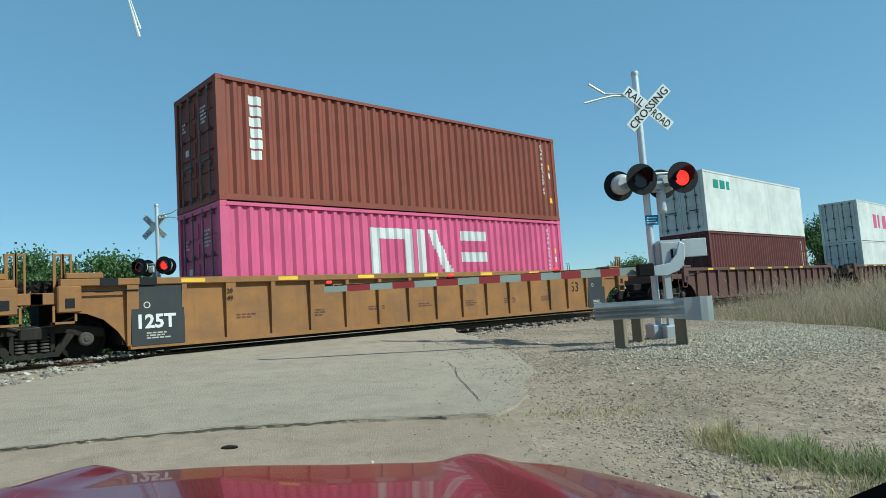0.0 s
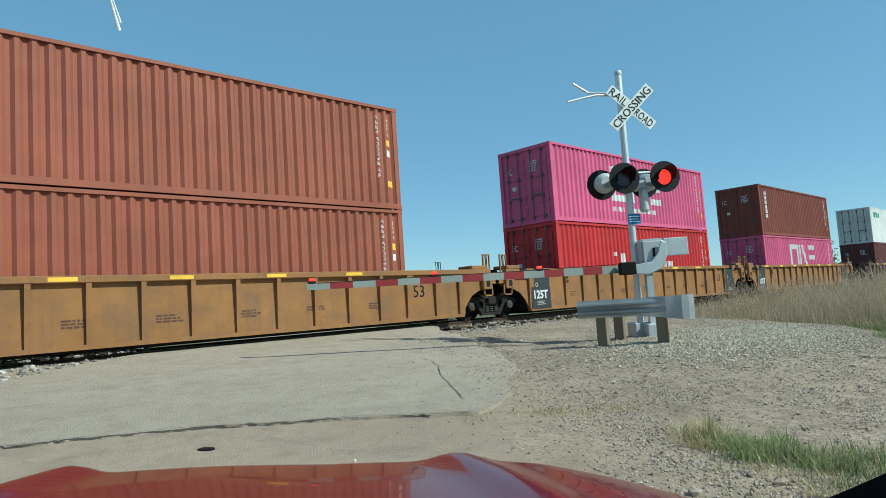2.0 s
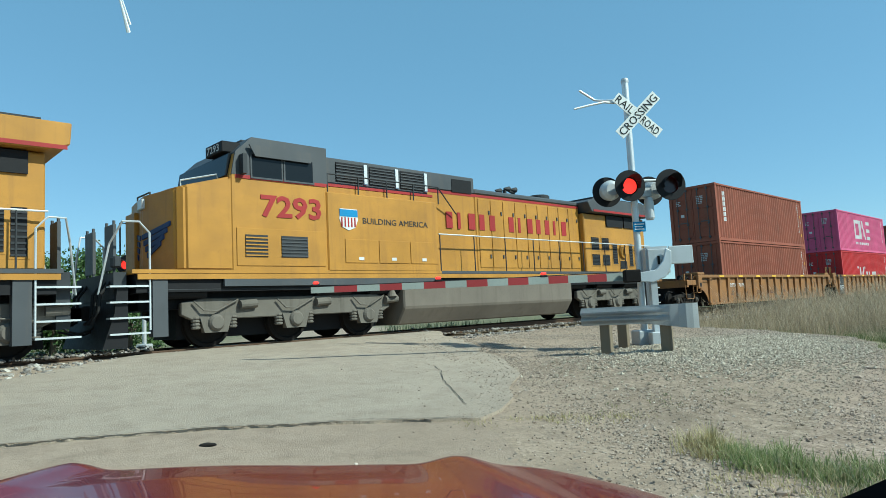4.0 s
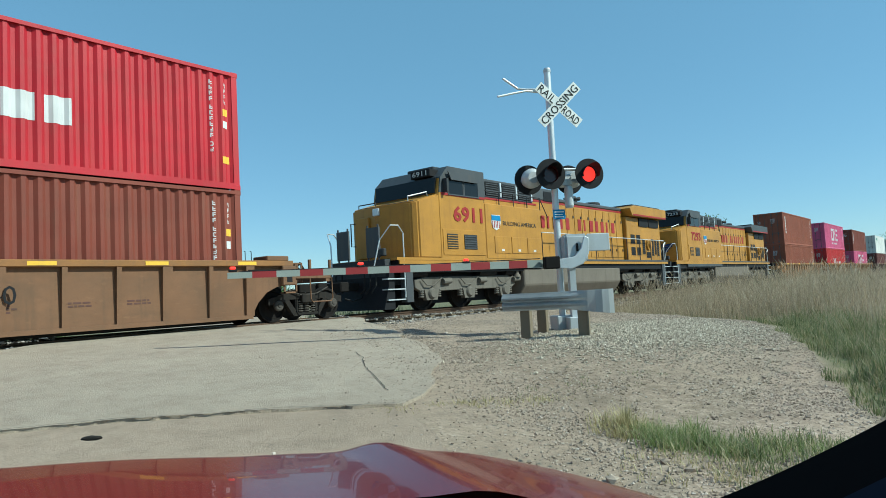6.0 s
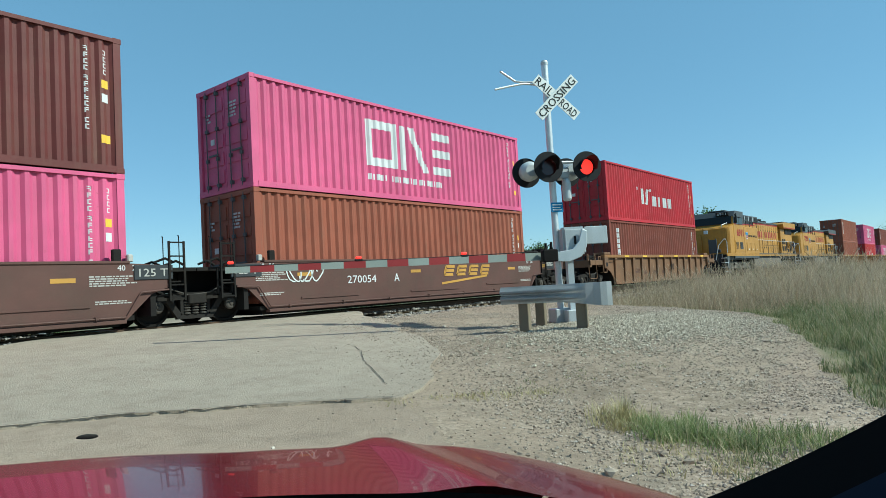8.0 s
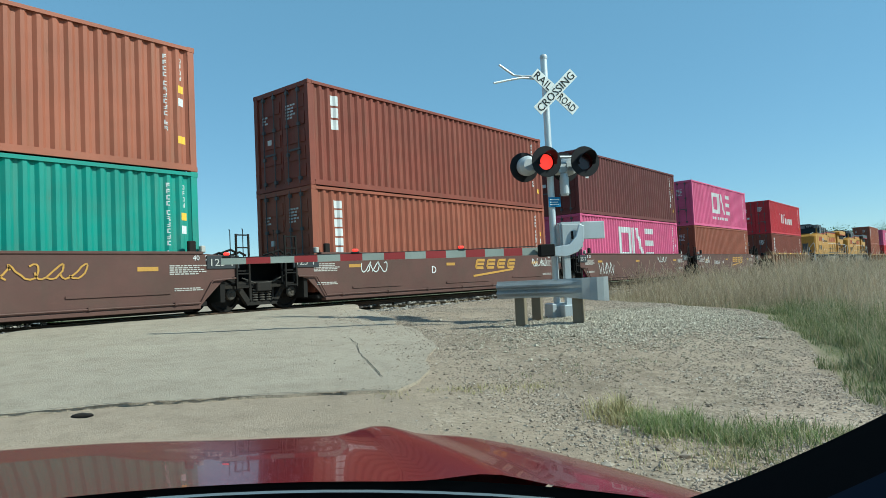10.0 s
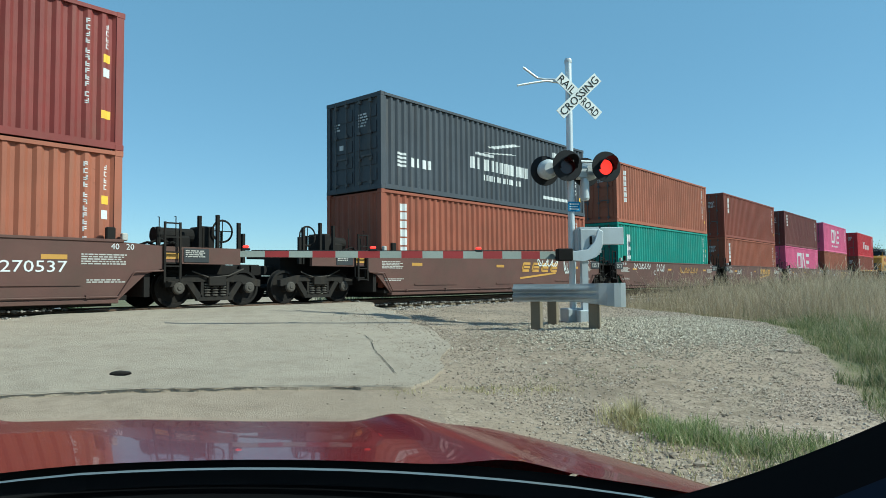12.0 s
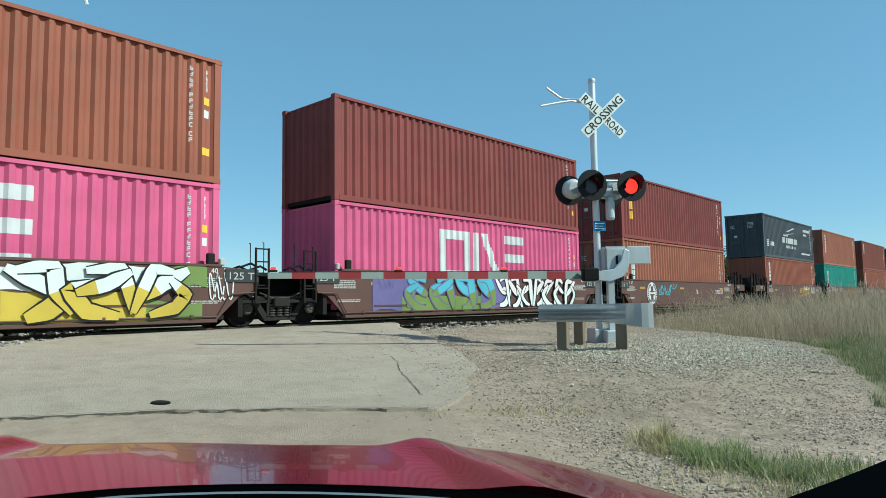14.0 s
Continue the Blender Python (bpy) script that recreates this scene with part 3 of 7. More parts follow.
def container(paint, u, z, label, length=BOX_L, marks=None, doors=True, height=BOX_H, flat=False, turned=False, group="shipping containers on the train"):
    """A steel shipping container; its origin is the lower door-end corner line, centred across."""
    ob = thing("shipping_container", label, "container", group)
    L, W, H = length, BOX_W / 2, height
    for s in (-1, 1):
        bm = bmesh.new()
        if flat:
            box(bm, 0.1, L - 0.1, s * W - (0.03 if s > 0 else 0), s * W + (0.03 if s < 0 else 0), 0.16, H - 0.1)
        else:
            corrugated(bm, L - 0.3, 0.15, H - 0.08, s * (W - 0.008), 0.055, x0=0.15, flip=-s)
        part("side_panel", bm, paint, ob)
        y0, y1 = (-W - 0.02, -W + 0.04) if s < 0 else (W - 0.04, W + 0.02)
        part("top_rail", boxes((0.15, L - 0.15, y0, y1, H - 0.1, H - 0.02)), paint, ob)
        part("bottom_rail", boxes((0.15, L - 0.15, y0, y1, 0.02, 0.16)), paint, ob)
    for x in (0.0, L - 0.15):
        for y in (-W - 0.005, W - 0.145):
            part("corner_post", boxes((x, x + 0.15, y, y + 0.15, 0.12, H - 0.12)), paint, ob)
            for z0 in (0.0, H - 0.125):
                part("corner_casting", bevelled(boxes((x - 0.006, x + 0.172, y - 0.008, y + 0.17, z0, z0 + 0.125)), 0.012), paint, ob)
    bm = bmesh.new()
    n = 40
    for k in range(n):
        x = 0.1 + k * (L - 0.2) / n
        box(bm, x, x + (L - 0.2) / n * 0.55, -W + 0.05, W - 0.05, H - 0.08, H - 0.03)
    box(bm, 0.05, L - 0.05, -W + 0.02, W - 0.02, H - 0.1, H - 0.06)
    part("roof", bm, paint, ob)
    part("floor_frame", boxes((0.1, L - 0.1, -W + 0.05, W - 0.05, 0.05, 0.15)), M_STEEL, ob)
    bm = bmesh.new()
    corrugated(bm, BOX_W - 0.3, 0.15, H - 0.1, 0.0, 0.045, 0.3, x0=-W + 0.15)
    bmesh.ops.transform(bm, matrix=pose(L - 0.04, 0, 0, 0, 0, 90), verts=bm.verts[:])
    part("front_wall", bm, paint, ob)
    # header and sill of the door end, then two leaves with lock rods
    part("door_header", boxes((0.0, 0.12, -W + 0.14, W - 0.14, H - 0.14, H - 0.01)), paint, ob)
    part("door_sill", boxes((0.0, 0.12, -W + 0.14, W - 0.14, 0.01, 0.16)), paint, ob)
    for s in (-1, 1):
        bm = bmesh.new()
        y0, y1 = (0.01, W - 0.15) if s > 0 else (-W + 0.15, -0.01)
        box(bm, 0.06, 0.1, y0, y1, 0.16, H - 0.14)
        for j in range(5):
            za = 0.28 + j * (H - 0.5) / 5
            box(bm, 0.035, 0.06, y0 + 0.07, y1 - 0.07, za, za + (H - 0.5) / 5 * 0.72)
        leaf = part("door", bm, paint, ob)
        if doors:
            for f in (0.28, 0.74):
                y = y0 + (y1 - y0) * f
                bm = tube(bmesh.new(), (0.0, y, 0.1), (0.0, y, H - 0.07), 0.017, seg=6)
                for zz in (0.2, 0.9, 1.7, H - 0.25):
                    box(bm, -0.02, 0.06, y - 0.05, y + 0.05, zz, zz + 0.09)
                part("lock_rod", bm, M_ROD, leaf)
            bm = boxes((-0.03, -0.01, y0 + 0.22, y0 + 0.68, 1.02, 1.07))
            part("door_handle", bm, M_ROD, leaf)
            print_rows = fine_print(0, H - 0.55, 0.42, 5, 0.05, 0, int(abs(u) * 5) % 97) if s < 0 else fine_print(0, H - 0.7, 0.3, 3, 0.05, 0, 7)
            for v in print_rows.verts:
                v.co = Vector((0.034 + v.co.y - 0.006, y1 - 0.2 - v.co.x, v.co.z))
            tagged(part("stencil_marking", print_rows, M_LETTER, leaf), kind="stuff")
            if s > 0:
                part("data_plate", boxes((0.026, 0.034, y0 + 0.46, y1 - 0.42, 1.35, 1.5)), M_LETTER, leaf)
    yf = -W - 0.016                         # the plane of markings, just proud of the panel's folds
    if marks:
        for material, shapes in marks:
            for s in shapes:
                bm = bmesh.new()
                mark_shape(bm, s, yf, 0 if flat else L, H)
                part("marking", bm, material, ob)
    # small stencils and stickers by the front end
    rng = random.Random(int(u * 7) & 1023)
    for col, top, count in ((0.74, H - 0.3, 12), (0.36, H - 0.32, 4)):
        bm = bmesh.new()
        zz = top
        for k in range(count):
            small_glyph(bm, rng, L - col, zz, 0.075, 0.1, L, H)
            zz -= 0.135 + (0.07 if k in (3, 9) else 0)
        tagged(part("stencil_marking", bm, M_LETTER, ob), kind="stuff")
    for x, z0, w, h, material in ((L - 0.4, H - 1.12, 0.15, 0.17, M_LETTERY), (L - 0.4, H - 1.42, 0.14, 0.18, M_LETTER), (L - 0.43, 0.42 if z < 1 else 0.62, 0.2, 0.17, M_LETTERY)):
        bm = bmesh.new()
        mark_shape(bm, ("bar", x, x + w, z0, z0 + h), 0, L, H)
        part("sticker", bm, material, ob)
    if turned:                              # the plain end leads the other way
        for c in ob.children_recursive:
            if c.name.split(".")[0] in ("front_wall", "door", "door_header", "door_sill", "lock_rod", "door_handle", "data_plate") or c.parent.name.split(".")[0] == "door":
                c.data.transform(Matrix.Translation((L, 0, 0)) @ Matrix.Diagonal((-1, 1, 1, 1)))
                c.data.flip_normals()
    return riding(ob, u, z)


def fold_depth(x, L, pitch=0.285):
    """How deep the pressed wall lies at x."""
    n = round((L - 0.3) / pitch)
    p = (L - 0.3) / n
    f = ((x - 0.15) / p) % 1.0
    return 0.055 * float(np.interp(f, (0, 0.26, 0.5, 0.76, 1.0), (0, 0, 1, 1, 0)))


def fold_stops(x0, x1, L, pitch=0.285):
    n = round((L - 0.3) / pitch)
    p = (L - 0.3) / n
    xs = {x0, x1}
    for k in range(n + 1):
        for f in (0, 0.26, 0.5, 0.76):
            x = 0.15 + (k + f) * p
            if x0 + 0.004 < x < x1 - 0.004:
                xs.add(x)
    return sorted(xs)


def mark_shape(bm, s, y, L, H):
    """Paint on the wall: thin skins that follow its folds; on flat walls (L = 0) plain thin plates."""
    if s[0] == "bar":
        _, x0, x1, z0, z1 = s
        if not L:
            box(bm, x0, x1, y, y + 0.012, z0, z1)
            return
        prev = None
        for x in fold_stops(x0, x1, L):
            yy = -BOX_W / 2 + 0.008 + fold_depth(x, L) - 0.004
            a, b = bm.verts.new((x, yy, z0)), bm.verts.new((x, yy, z1))
            if prev:
                bm.faces.new((prev[0], a, b, prev[1]))
            prev = (a, b)
    else:
        _, x0, x1, w, z0, z1 = s
        n = 14
        for k in range(n):
            f = (k + 0.5) / n
            x = x0 + (x1 - x0) * f
            mark_shape(bm, ("bar", x, x + w, z1 - (z1 - z0) * (k + 1) / n, z1 - (z1 - z0) * k / n), y, L, H)


def small_glyph(bm, rng, x, z1, w, h, L, H):
    """One small unreadable stencil mark of two or three short bars."""
    t = w * 0.32
    bars = [(x, x + t, z1 - h, z1)] if rng.random() < 0.7 else [(x + w - t, x + w, z1 - h, z1)]
    for f in rng.sample((0.0, 0.4, 0.8), 2):
        bars.append((x, x + w, z1 - h * f - h * 0.2, z1 - h * f))
    for r in bars:
        mark_shape(bm, ("bar", *r), 0, L, H)


def fine_print(x, z1, width, rows, size, y, seed):
    """Rows of small unreadable stencil words, as short thin bars."""
    rng = random.Random(seed)
    bm = bmesh.new()
    for j in range(rows):
        z, xx, end = z1 - j * size * 1.75, x, x + width * rng.uniform(0.7, 1.0)
        while xx < end - size:
            w = min(size * rng.uniform(1.2, 5.0), end - xx)
            box(bm, xx, xx + w, y, y + 0.006, z - size, z)
            xx += w + size * 0.8
    return bm


def ring(x0, x1, z0, z1, w):
    return [("bar", x0, x0 + w, z0, z1), ("bar", x1 - w, x1, z0, z1), ("bar", x0 + w, x1 - w, z1 - w, z1), ("bar", x0 + w, x1 - w, z0, z0 + w)]


def big_emblem(x0, z0, h, tagline=True):
    """A square ring, a slanted block and three level bars."""
    w = h * 0.185
    out = ring(x0, x0 + h * 0.92, z0, z0 + h, w)
    a = x0 + h * 1.05
    out += [("bar", a, a + w, z0, z0 + h), ("slant", a + w * 1.2, a + h * 0.72, w * 1.15, z0, z0 + h)]
    e = a + h * 1.08
    out += [("bar", e, e + h * 0.7, z0 + h * k, z0 + h * k + w) for k in (0.0, 0.41, 0.815)]
    if tagline:
        x = x0 + 0.02
        for n in (5, 7, 7):
            for k in range(n):
                out.append(("bar", x + 0.17 * k, x + 0.17 * k + 0.115, z0 - 0.42, z0 - 0.24))
            x += 0.17 * n + 0.12
    return out


def column(x, z1, n, h, w=0.3):
    """Stout blocks stacked down the wall."""
    return [("bar", x + 0.04 * (k % 2), x + w - 0.05 * (k % 3 == 2), z1 - k * h * 1.22 - h, z1 - k * h * 1.22) for k in range(n)]


def word(x, z, n, h, w, gap=0.3):
    """A row of stout blocks."""
    return [("bar", x + k * w * (1 + gap), x + k * w * (1 + gap) + w * (0.86, 0.42, 0.95, 0.8)[k % 4], z, z + h) for k in range(n)]


WELL = 0.36
UP = WELL + BOX_H
EMBLEM = big_emblem(4.0, 0.97, 1.4)
EMBLEM_LOW = big_emblem(4.08, 0.86, 1.56, False)
STACKED = column(0.78, 2.52, 6, 0.213, 0.35)
KLINE = [("bar", 4.15, 4.5, 1.02, 1.85), ("slant", 4.95, 4.65, 0.3, 1.02, 1.85), ("bar", 3.66, 3.8, 1.75, 1.9), ("bar", 5.4, 5.54, 1.75, 1.9)] + word(5.7, 0.98, 4, 0.55, 0.6, 0.24)
KLINE_LOW = [("bar", 4.25, 4.6, 0.9, 1.75), ("slant", 5.05, 4.75, 0.3, 0.9, 1.75), ("bar", 3.76, 3.9, 1.65, 1.8), ("bar", 5.5, 5.64, 1.65, 1.8)] + word(5.8, 0.88, 4, 0.55, 0.6, 0.24)
WHITE_MARK = [("bar", 1.0, 1.5, 2.1, 2.5), ("bar", 1.7, 2.2, 2.1, 2.5), ("bar", 2.4, 2.7, 2.1, 2.5)]
NAVY_MARK = [("bar", 0.7, 1.1, 0.75 + 0.12 * k, 0.82 + 0.12 * k) for k in range(4)] + word(1.3, 0.8, 4, 0.28, 0.22, 0.2) + word(4.3, 1.15, 3, 0.4, 0.3, 0.2) + word(5.5, 1.15, 9, 0.4, 0.22, 0.2) + \
    [("slant", 6.9, 5.2, 0.5, 2.0, 2.35), ("slant", 6.7, 5.0, 0.4, 1.78, 1.95), ("bar", 4.6, 5.6, 1.66, 1.75)] + word(5.0, 0.8, 12, 0.2, 0.16, 0.25) + \
    [("bar", 8.9, 11.2, 0.5, 0.62), ("bar", 9.7, 11.4, 2.25, 2.45), ("bar", 9.7, 10.4, 1.95, 2.1)]

STACKS = [
    # place, lower paint, lower words, lower marks, upper paint, upper words, upper marks
    (52.4, M_WHITE, "white smooth-sided refrigerated container in the well", None, M_WHITE, "white smooth-sided refrigerated container with pink marks", [(M_PINK, word(3.5, 1.0, 3, 1.0, 0.9))]),
    (29.45, M_BROWN2, "dark maroon corrugated container in the well", None, M_WHITE, "white stained container with small green marks", [(M_GREEN, WHITE_MARK)]),
    (6.15, M_PINK, "pink corrugated container with white emblem in the well", [(M_LETTER, EMBLEM_LOW)], M_BROWN, "brown corrugated container with white stacked lettering", [(M_LETTER, STACKED)]),
    (-13.17, M_SCARLET, "scarlet corrugated container with white lettering in the well", [(M_LETTER, KLINE_LOW)], M_PINK, "pink corrugated container with large white emblem", [(M_LETTER, EMBLEM)]),
    (-32.53, M_TAN, "faded brown corrugated container in the well", None, M_TAN, "faded brown corrugated container with white stacked lettering", [(M_LETTER, STACKED)]),
    (-100.09, M_BROWN, "dusty brown corrugated container with stacked lettering", [(M_LETTER, STACKED)], M_RED, "red corrugated container with white lettering", [(M_LETTER, KLINE)]),
    (-119.98, M_TAN, "rust brown corrugated container in the well", None, M_PINK, "pink corrugated container with large white emblem", [(M_LETTER, EMBLEM)]),
    (-135.34, M_PINK, "pink corrugated container with white emblem in the well", [(M_LETTER, EMBLEM_LOW)], M_BROWN2, "dark brown corrugated container with small white lettering", [(M_LETTER, column(0.82, BOX_H - 0.3, 4, 0.2))]),
    (-150.71, M_TAN, "brown corrugated container with stacked lettering", [(M_LETTER, STACKED)], M_BROWN, "brown corrugated container with short stacked lettering", [(M_LETTER, column(0.82, BOX_H - 0.3, 3, 0.28))]),
    (-166.23, M_GREEN, "green corrugated container with a white lettered panel", [(M_LETTER, [("bar", 1.0, 1.45, 0.2, 2.35)]), (M_BLUE, [("bar", 1.08, 1.38, 0.5 + 0.42 * k, 0.75 + 0.42 * k) for k in range(4)])], M_ORANGE, "orange brown corrugated container with stacked lettering", [(M_LETTER, STACKED)]),
    (-181.58, M_TAN, "rust brown corrugated container with stacked lettering", [(M_LETTER, STACKED)], M_NAVY, "dark grey corrugated container with white line lettering", [(M_LETTER, NAVY_MARK)]),
    (-201.17, M_ORANGE, "faded orange corrugated container with stacked lettering", [(M_LETTER, STACKED)], M_MAROON, "maroon corrugated container with yellow stacked lettering", [(M_LETTERY, column(0.82, BOX_H - 0.3, 4, 0.36))]),
    (-217.05, M_PINK, "pink corrugated container with white emblem in the well", [(M_LETTER, EMBLEM_LOW)], M_MAROON, "maroon corrugated container, unmarked, stacked on top", None),
    (-232.52, M_PINK, "pink corrugated container with white emblem in the well", [(M_LETTER, EMBLEM_LOW)], M_TAN, "brown corrugated container stacked on top", None),
]
for u, lo_m, lo_w, lo_marks, hi_m, hi_w, hi_marks in STACKS:
    container(lo_m, u, WELL, lo_w, marks=lo_marks, flat=lo_m is M_WHITE, turned=u in (-217.05, -181.58))
    container(hi_m, u, UP, hi_w, marks=hi_marks, flat=hi_m is M_WHITE, turned=u == -217.05)


def wheelset(bm, x, r=0.42):
    for y in (-0.76, 0.76):
        s = 1 if y > 0 else -1
        lathe(bm, [(0.0, 0.1 * 1), (0.12, 0.1), (0.14, 0.03), (r * 0.8, 0.02), (r * 0.86, 0.07), (r, 0.065), (r + 0.005, -0.05), (r + 0.03, -0.055), (r + 0.03, -0.075), (0, -0.075)], pose(x, y, r, -90 * s, 0, 0), 28)
    tube(bm, (x, -0.7, r), (x, 0.7, r), 0.08)
    return bm


def truck(parent, x):
    """A two-axle freight truck: wheelsets, cast side frames with springs, bolster."""
    for dx in (-0.89, 0.89):
        part("wheelset", wheelset(bmesh.new(), x + dx), M_STEEL, parent, smooth=False)
    for s in (-1, 1):
        y0, y1 = (s * 1.02 - 0.07, s * 1.02 + 0.07)
        bm = bmesh.new()
        slab(bm, [(x - 1.2, 0.6), (x - 1.2, 0.44), (x - 0.72, 0.5), (x - 0.66, 0.56), (x + 0.66, 0.56), (x + 0.72, 0.5), (x + 1.2, 0.44), (x + 1.2, 0.6), (x + 0.62, 0.72), (x - 0.62, 0.72)], y0, y1)
        for w in (-1, 1):
            slab(bm, [(x + w * 0.74, 0.58), (x + w * 0.58, 0.58), (x + w * 0.3, 0.2), (x + w * 0.42, 0.13)], y0 + 0.01, y1 - 0.01)
            slab(bm, [(x + w * 0.36, 0.58), (x + w * 0.29, 0.58), (x + w * 0.29, 0.22), (x + w * 0.36, 0.22)], y0 + 0.01, y1 - 0.01)
        slab(bm, [(x - 0.44, 0.13), (x + 0.44, 0.13), (x + 0.36, 0.22), (x - 0.36, 0.22)], y0, y1)
        part("side_frame", bm, M_TRUCK, parent)
        bm = bmesh.new()
        for k in (-0.2, 0.0, 0.2):
            for j in range(5):
                lathe(bm, [(0.06, 0.0), (0.085, 0.012), (0.085, 0.03), (0.06, 0.045)], pose(x + k, s * 1.05, 0.23 + j * 0.062), 10)
        tagged(part("spring", bm, M_SPRING, parent), kind="stuff")
        bm = bmesh.new()
        for dx in (-0.89, 0.89):
            lathe(bm, [(0, 0.1), (0.04, 0.1), (0.06, 0.08), (0.1, 0.08), (0.13, 0.06), (0.14, 0)], pose(x + dx, s * 1.05, 0.42, 90 if s < 0 else -90, 0, 0), 16)
        part("axle_box", bm, M_SPRING, parent)
        bm = bent(bmesh.new(), [(x - 0.6, s * 1.13, 0.8), (x - 0.2, s * 1.15, 0.66), (x + 0.3, s * 1.15, 0.7), (x + 0.7, s * 1.13, 0.86)], 0.016, 6)
        part("brake_rigging", bm, M_SPRING, parent)
    part("bolster", bevelled(boxes((x - 0.22, x + 0.22, -1.2, 1.2, 0.46, 0.68)), 0.02), M_TRUCK, parent)
    # solid black block standing in for the shade between the wheels
    part("brake_beam", boxes((x - 0.42, x + 0.42, -0.66, 0.66, 0.16, 0.6)), M_INK, parent)


def grab_iron(parent, x, y, z0, z1, out=0.09, wide=0.4):
    bm = bent(bmesh.new(), [(x, y, z0), (x, y - out, z0), (x, y - out, z1), (x, y, z1)], 0.012, 6)
    part("grab_iron", bm, M_STEEL, parent)


def coupler(parent, x, way):
    bm = boxes((min(x, x + way * 0.75), max(x, x + way * 0.75), -0.1, 0.1, 0.72, 0.98))
    box(bm, min(x + way * 0.6, x + way * 0.95), max(x + way * 0.6, x + way * 0.95), -0.2, 0.2, 0.7, 1.0)
    part("coupler", bevelled(bm, 0.03), M_STEEL, parent)
    bm = bent(bmesh.new(), [(x, -0.3, 0.75), (x + way * 0.3, -0.36, 0.5), (x + way * 0.6, -0.34, 0.42), (x + way * 0.85, -0.25, 0.5)], 0.025, 6)
    part("air_hose", bm, M_RUBBER, parent)


def text_on_rib(txt):
    return txt in ("20", "40")


def ribbed_well_car(mid, half, reach, paint, label, ends=(False, False), plates=True, chord=None, numbers=()):
    """A well car with upright ribs outside its walls. half: half the well; reach: to the trucks."""
    ob = thing("well_car", label, "railway car", "well cars of the train")
    for s in (-1, 1):
        yo, yi = s * 1.44, s * 1.36
        y0, y1 = min(yo, yi), max(yo, yi)
        bm = bmesh.new()
        slab(bm, [(-half, 0.2), (half, 0.2), (half + 0.2, 0.52), (half + 0.45, 0.76), (half + 0.75, 0.89), (half + 1.15, 0.94), (half + 1.15, 1.4), (-half - 1.15, 1.4), (-half - 1.15, 0.94), (-half - 0.75, 0.89), (-half - 0.45, 0.76), (-half - 0.2, 0.52)], s * 1.355, s * 1.385)
        part("side_wall", bm, paint, ob)
        bm = boxes((-half - 1.2, half + 1.2, min(s * 1.32, s * 1.5), max(s * 1.32, s * 1.5), 1.4, 1.54))
        part("top_chord", bevelled(bm, 0.015), chord or paint, ob)
        bm = boxes((-half, half, min(s * 1.3, s * 1.46), max(s * 1.3, s * 1.46), 0.15, 0.24))
        part("bottom_chord", bm, paint, ob)
        n = round(2 * half / 1.02)
        for k in range(n + 1):
            x = -half + 0.06 + k * (2 * half - 0.12) / n
            w = 0.11 if k in (0, n, 2, n - 2) else 0.05
            bm = bmesh.new()
            vs = [(x - w, 0.22), (x + w, 0.22), (x + w, 1.4), (x - w, 1.4)]
            a = [bm.verts.new((xx, s * (1.44 if zz < 1 else 1.49), zz)) for xx, zz in vs]
            b = [bm.verts.new((xx, s * 1.38, zz)) for xx, zz in vs]
            bm.faces.new(a)
            for i in range(4):
                bm.faces.new((a[i], b[i], b[(i + 1) % 4], a[(i + 1) % 4]))
            bmesh.ops.recalc_face_normals(bm, faces=bm.faces[:])
            part("rib", bm, paint, ob)
    part("well_floor", boxes((-half, half, -1.3, 1.3, 0.2, 0.3)), M_STEEL, ob)
    # low dark slab added to stand in for the shade beneath the car
    part("underframe", boxes((-half + 0.4, half - 0.4, -1.15, 1.15, 0.08, 0.2)), M_STEEL, ob)
    for s in (-1, 1):
        bm = boxes((min(s * half, s * (half + 0.12)), max(s * half, s * (half + 0.12)), -1.35, 1.35, 0.25, 1.3))
        part("end_bulkhead", bm, M_STEEL, ob)
        x0, x1 = sorted((s * (half + 0.1), s * (reach - 0.25)))
        bm = boxes((x0, x1, -1.3, 1.3, 1.2, 1.27), (x0, x1, -0.35, 0.35, 0.72, 1.2))
        part("end_platform", bm, M_STEEL, ob)
        x0, x1 = sorted((s * (half + 1.1), s * (reach + 0.1)))
        part("side_sill", bevelled(boxes((x0, x1, -1.42, -1.34, 1.08, 1.3)), 0.015), paint, ob)
        part("pocket_post", bevelled(boxes((s * (half + 1.05) - 0.2, s * (half + 1.05) + 0.2, -1.52, -1.38, 0.92, 1.41)), 0.02), paint, ob)
        part("pocket", boxes((s * (half + 1.05) - 0.08, s * (half + 1.05) + 0.08, -1.525, -1.5, 1.0, 1.18)), M_INK, ob)
        for k in range(4):
            part("brake_lever", bent(bmesh.new(), [(s * (half + 1.0 + 0.2 * k), -0.9, 1.3), (s * (half + 1.2 + 0.2 * k), -1.0, 1.46 + 0.05 * (k % 2)), (s * (half + 1.5 + 0.15 * k), -0.95, 1.34)], 0.035, 6), M_STEEL, ob)
        part("brake_cylinder", tube(bmesh.new(), (s * (half + 0.9), -0.75, 1.44), (s * (half + 1.5), -0.75, 1.44), 0.13, seg=14), M_STEEL, ob)
        x0, x1 = sorted((s * (half + 0.45), s * (half + 1.1)))
        part("equipment_box", bevelled(boxes((x0, x1, -1.45, -0.85, 1.54, 1.66)), 0.02), paint, ob)
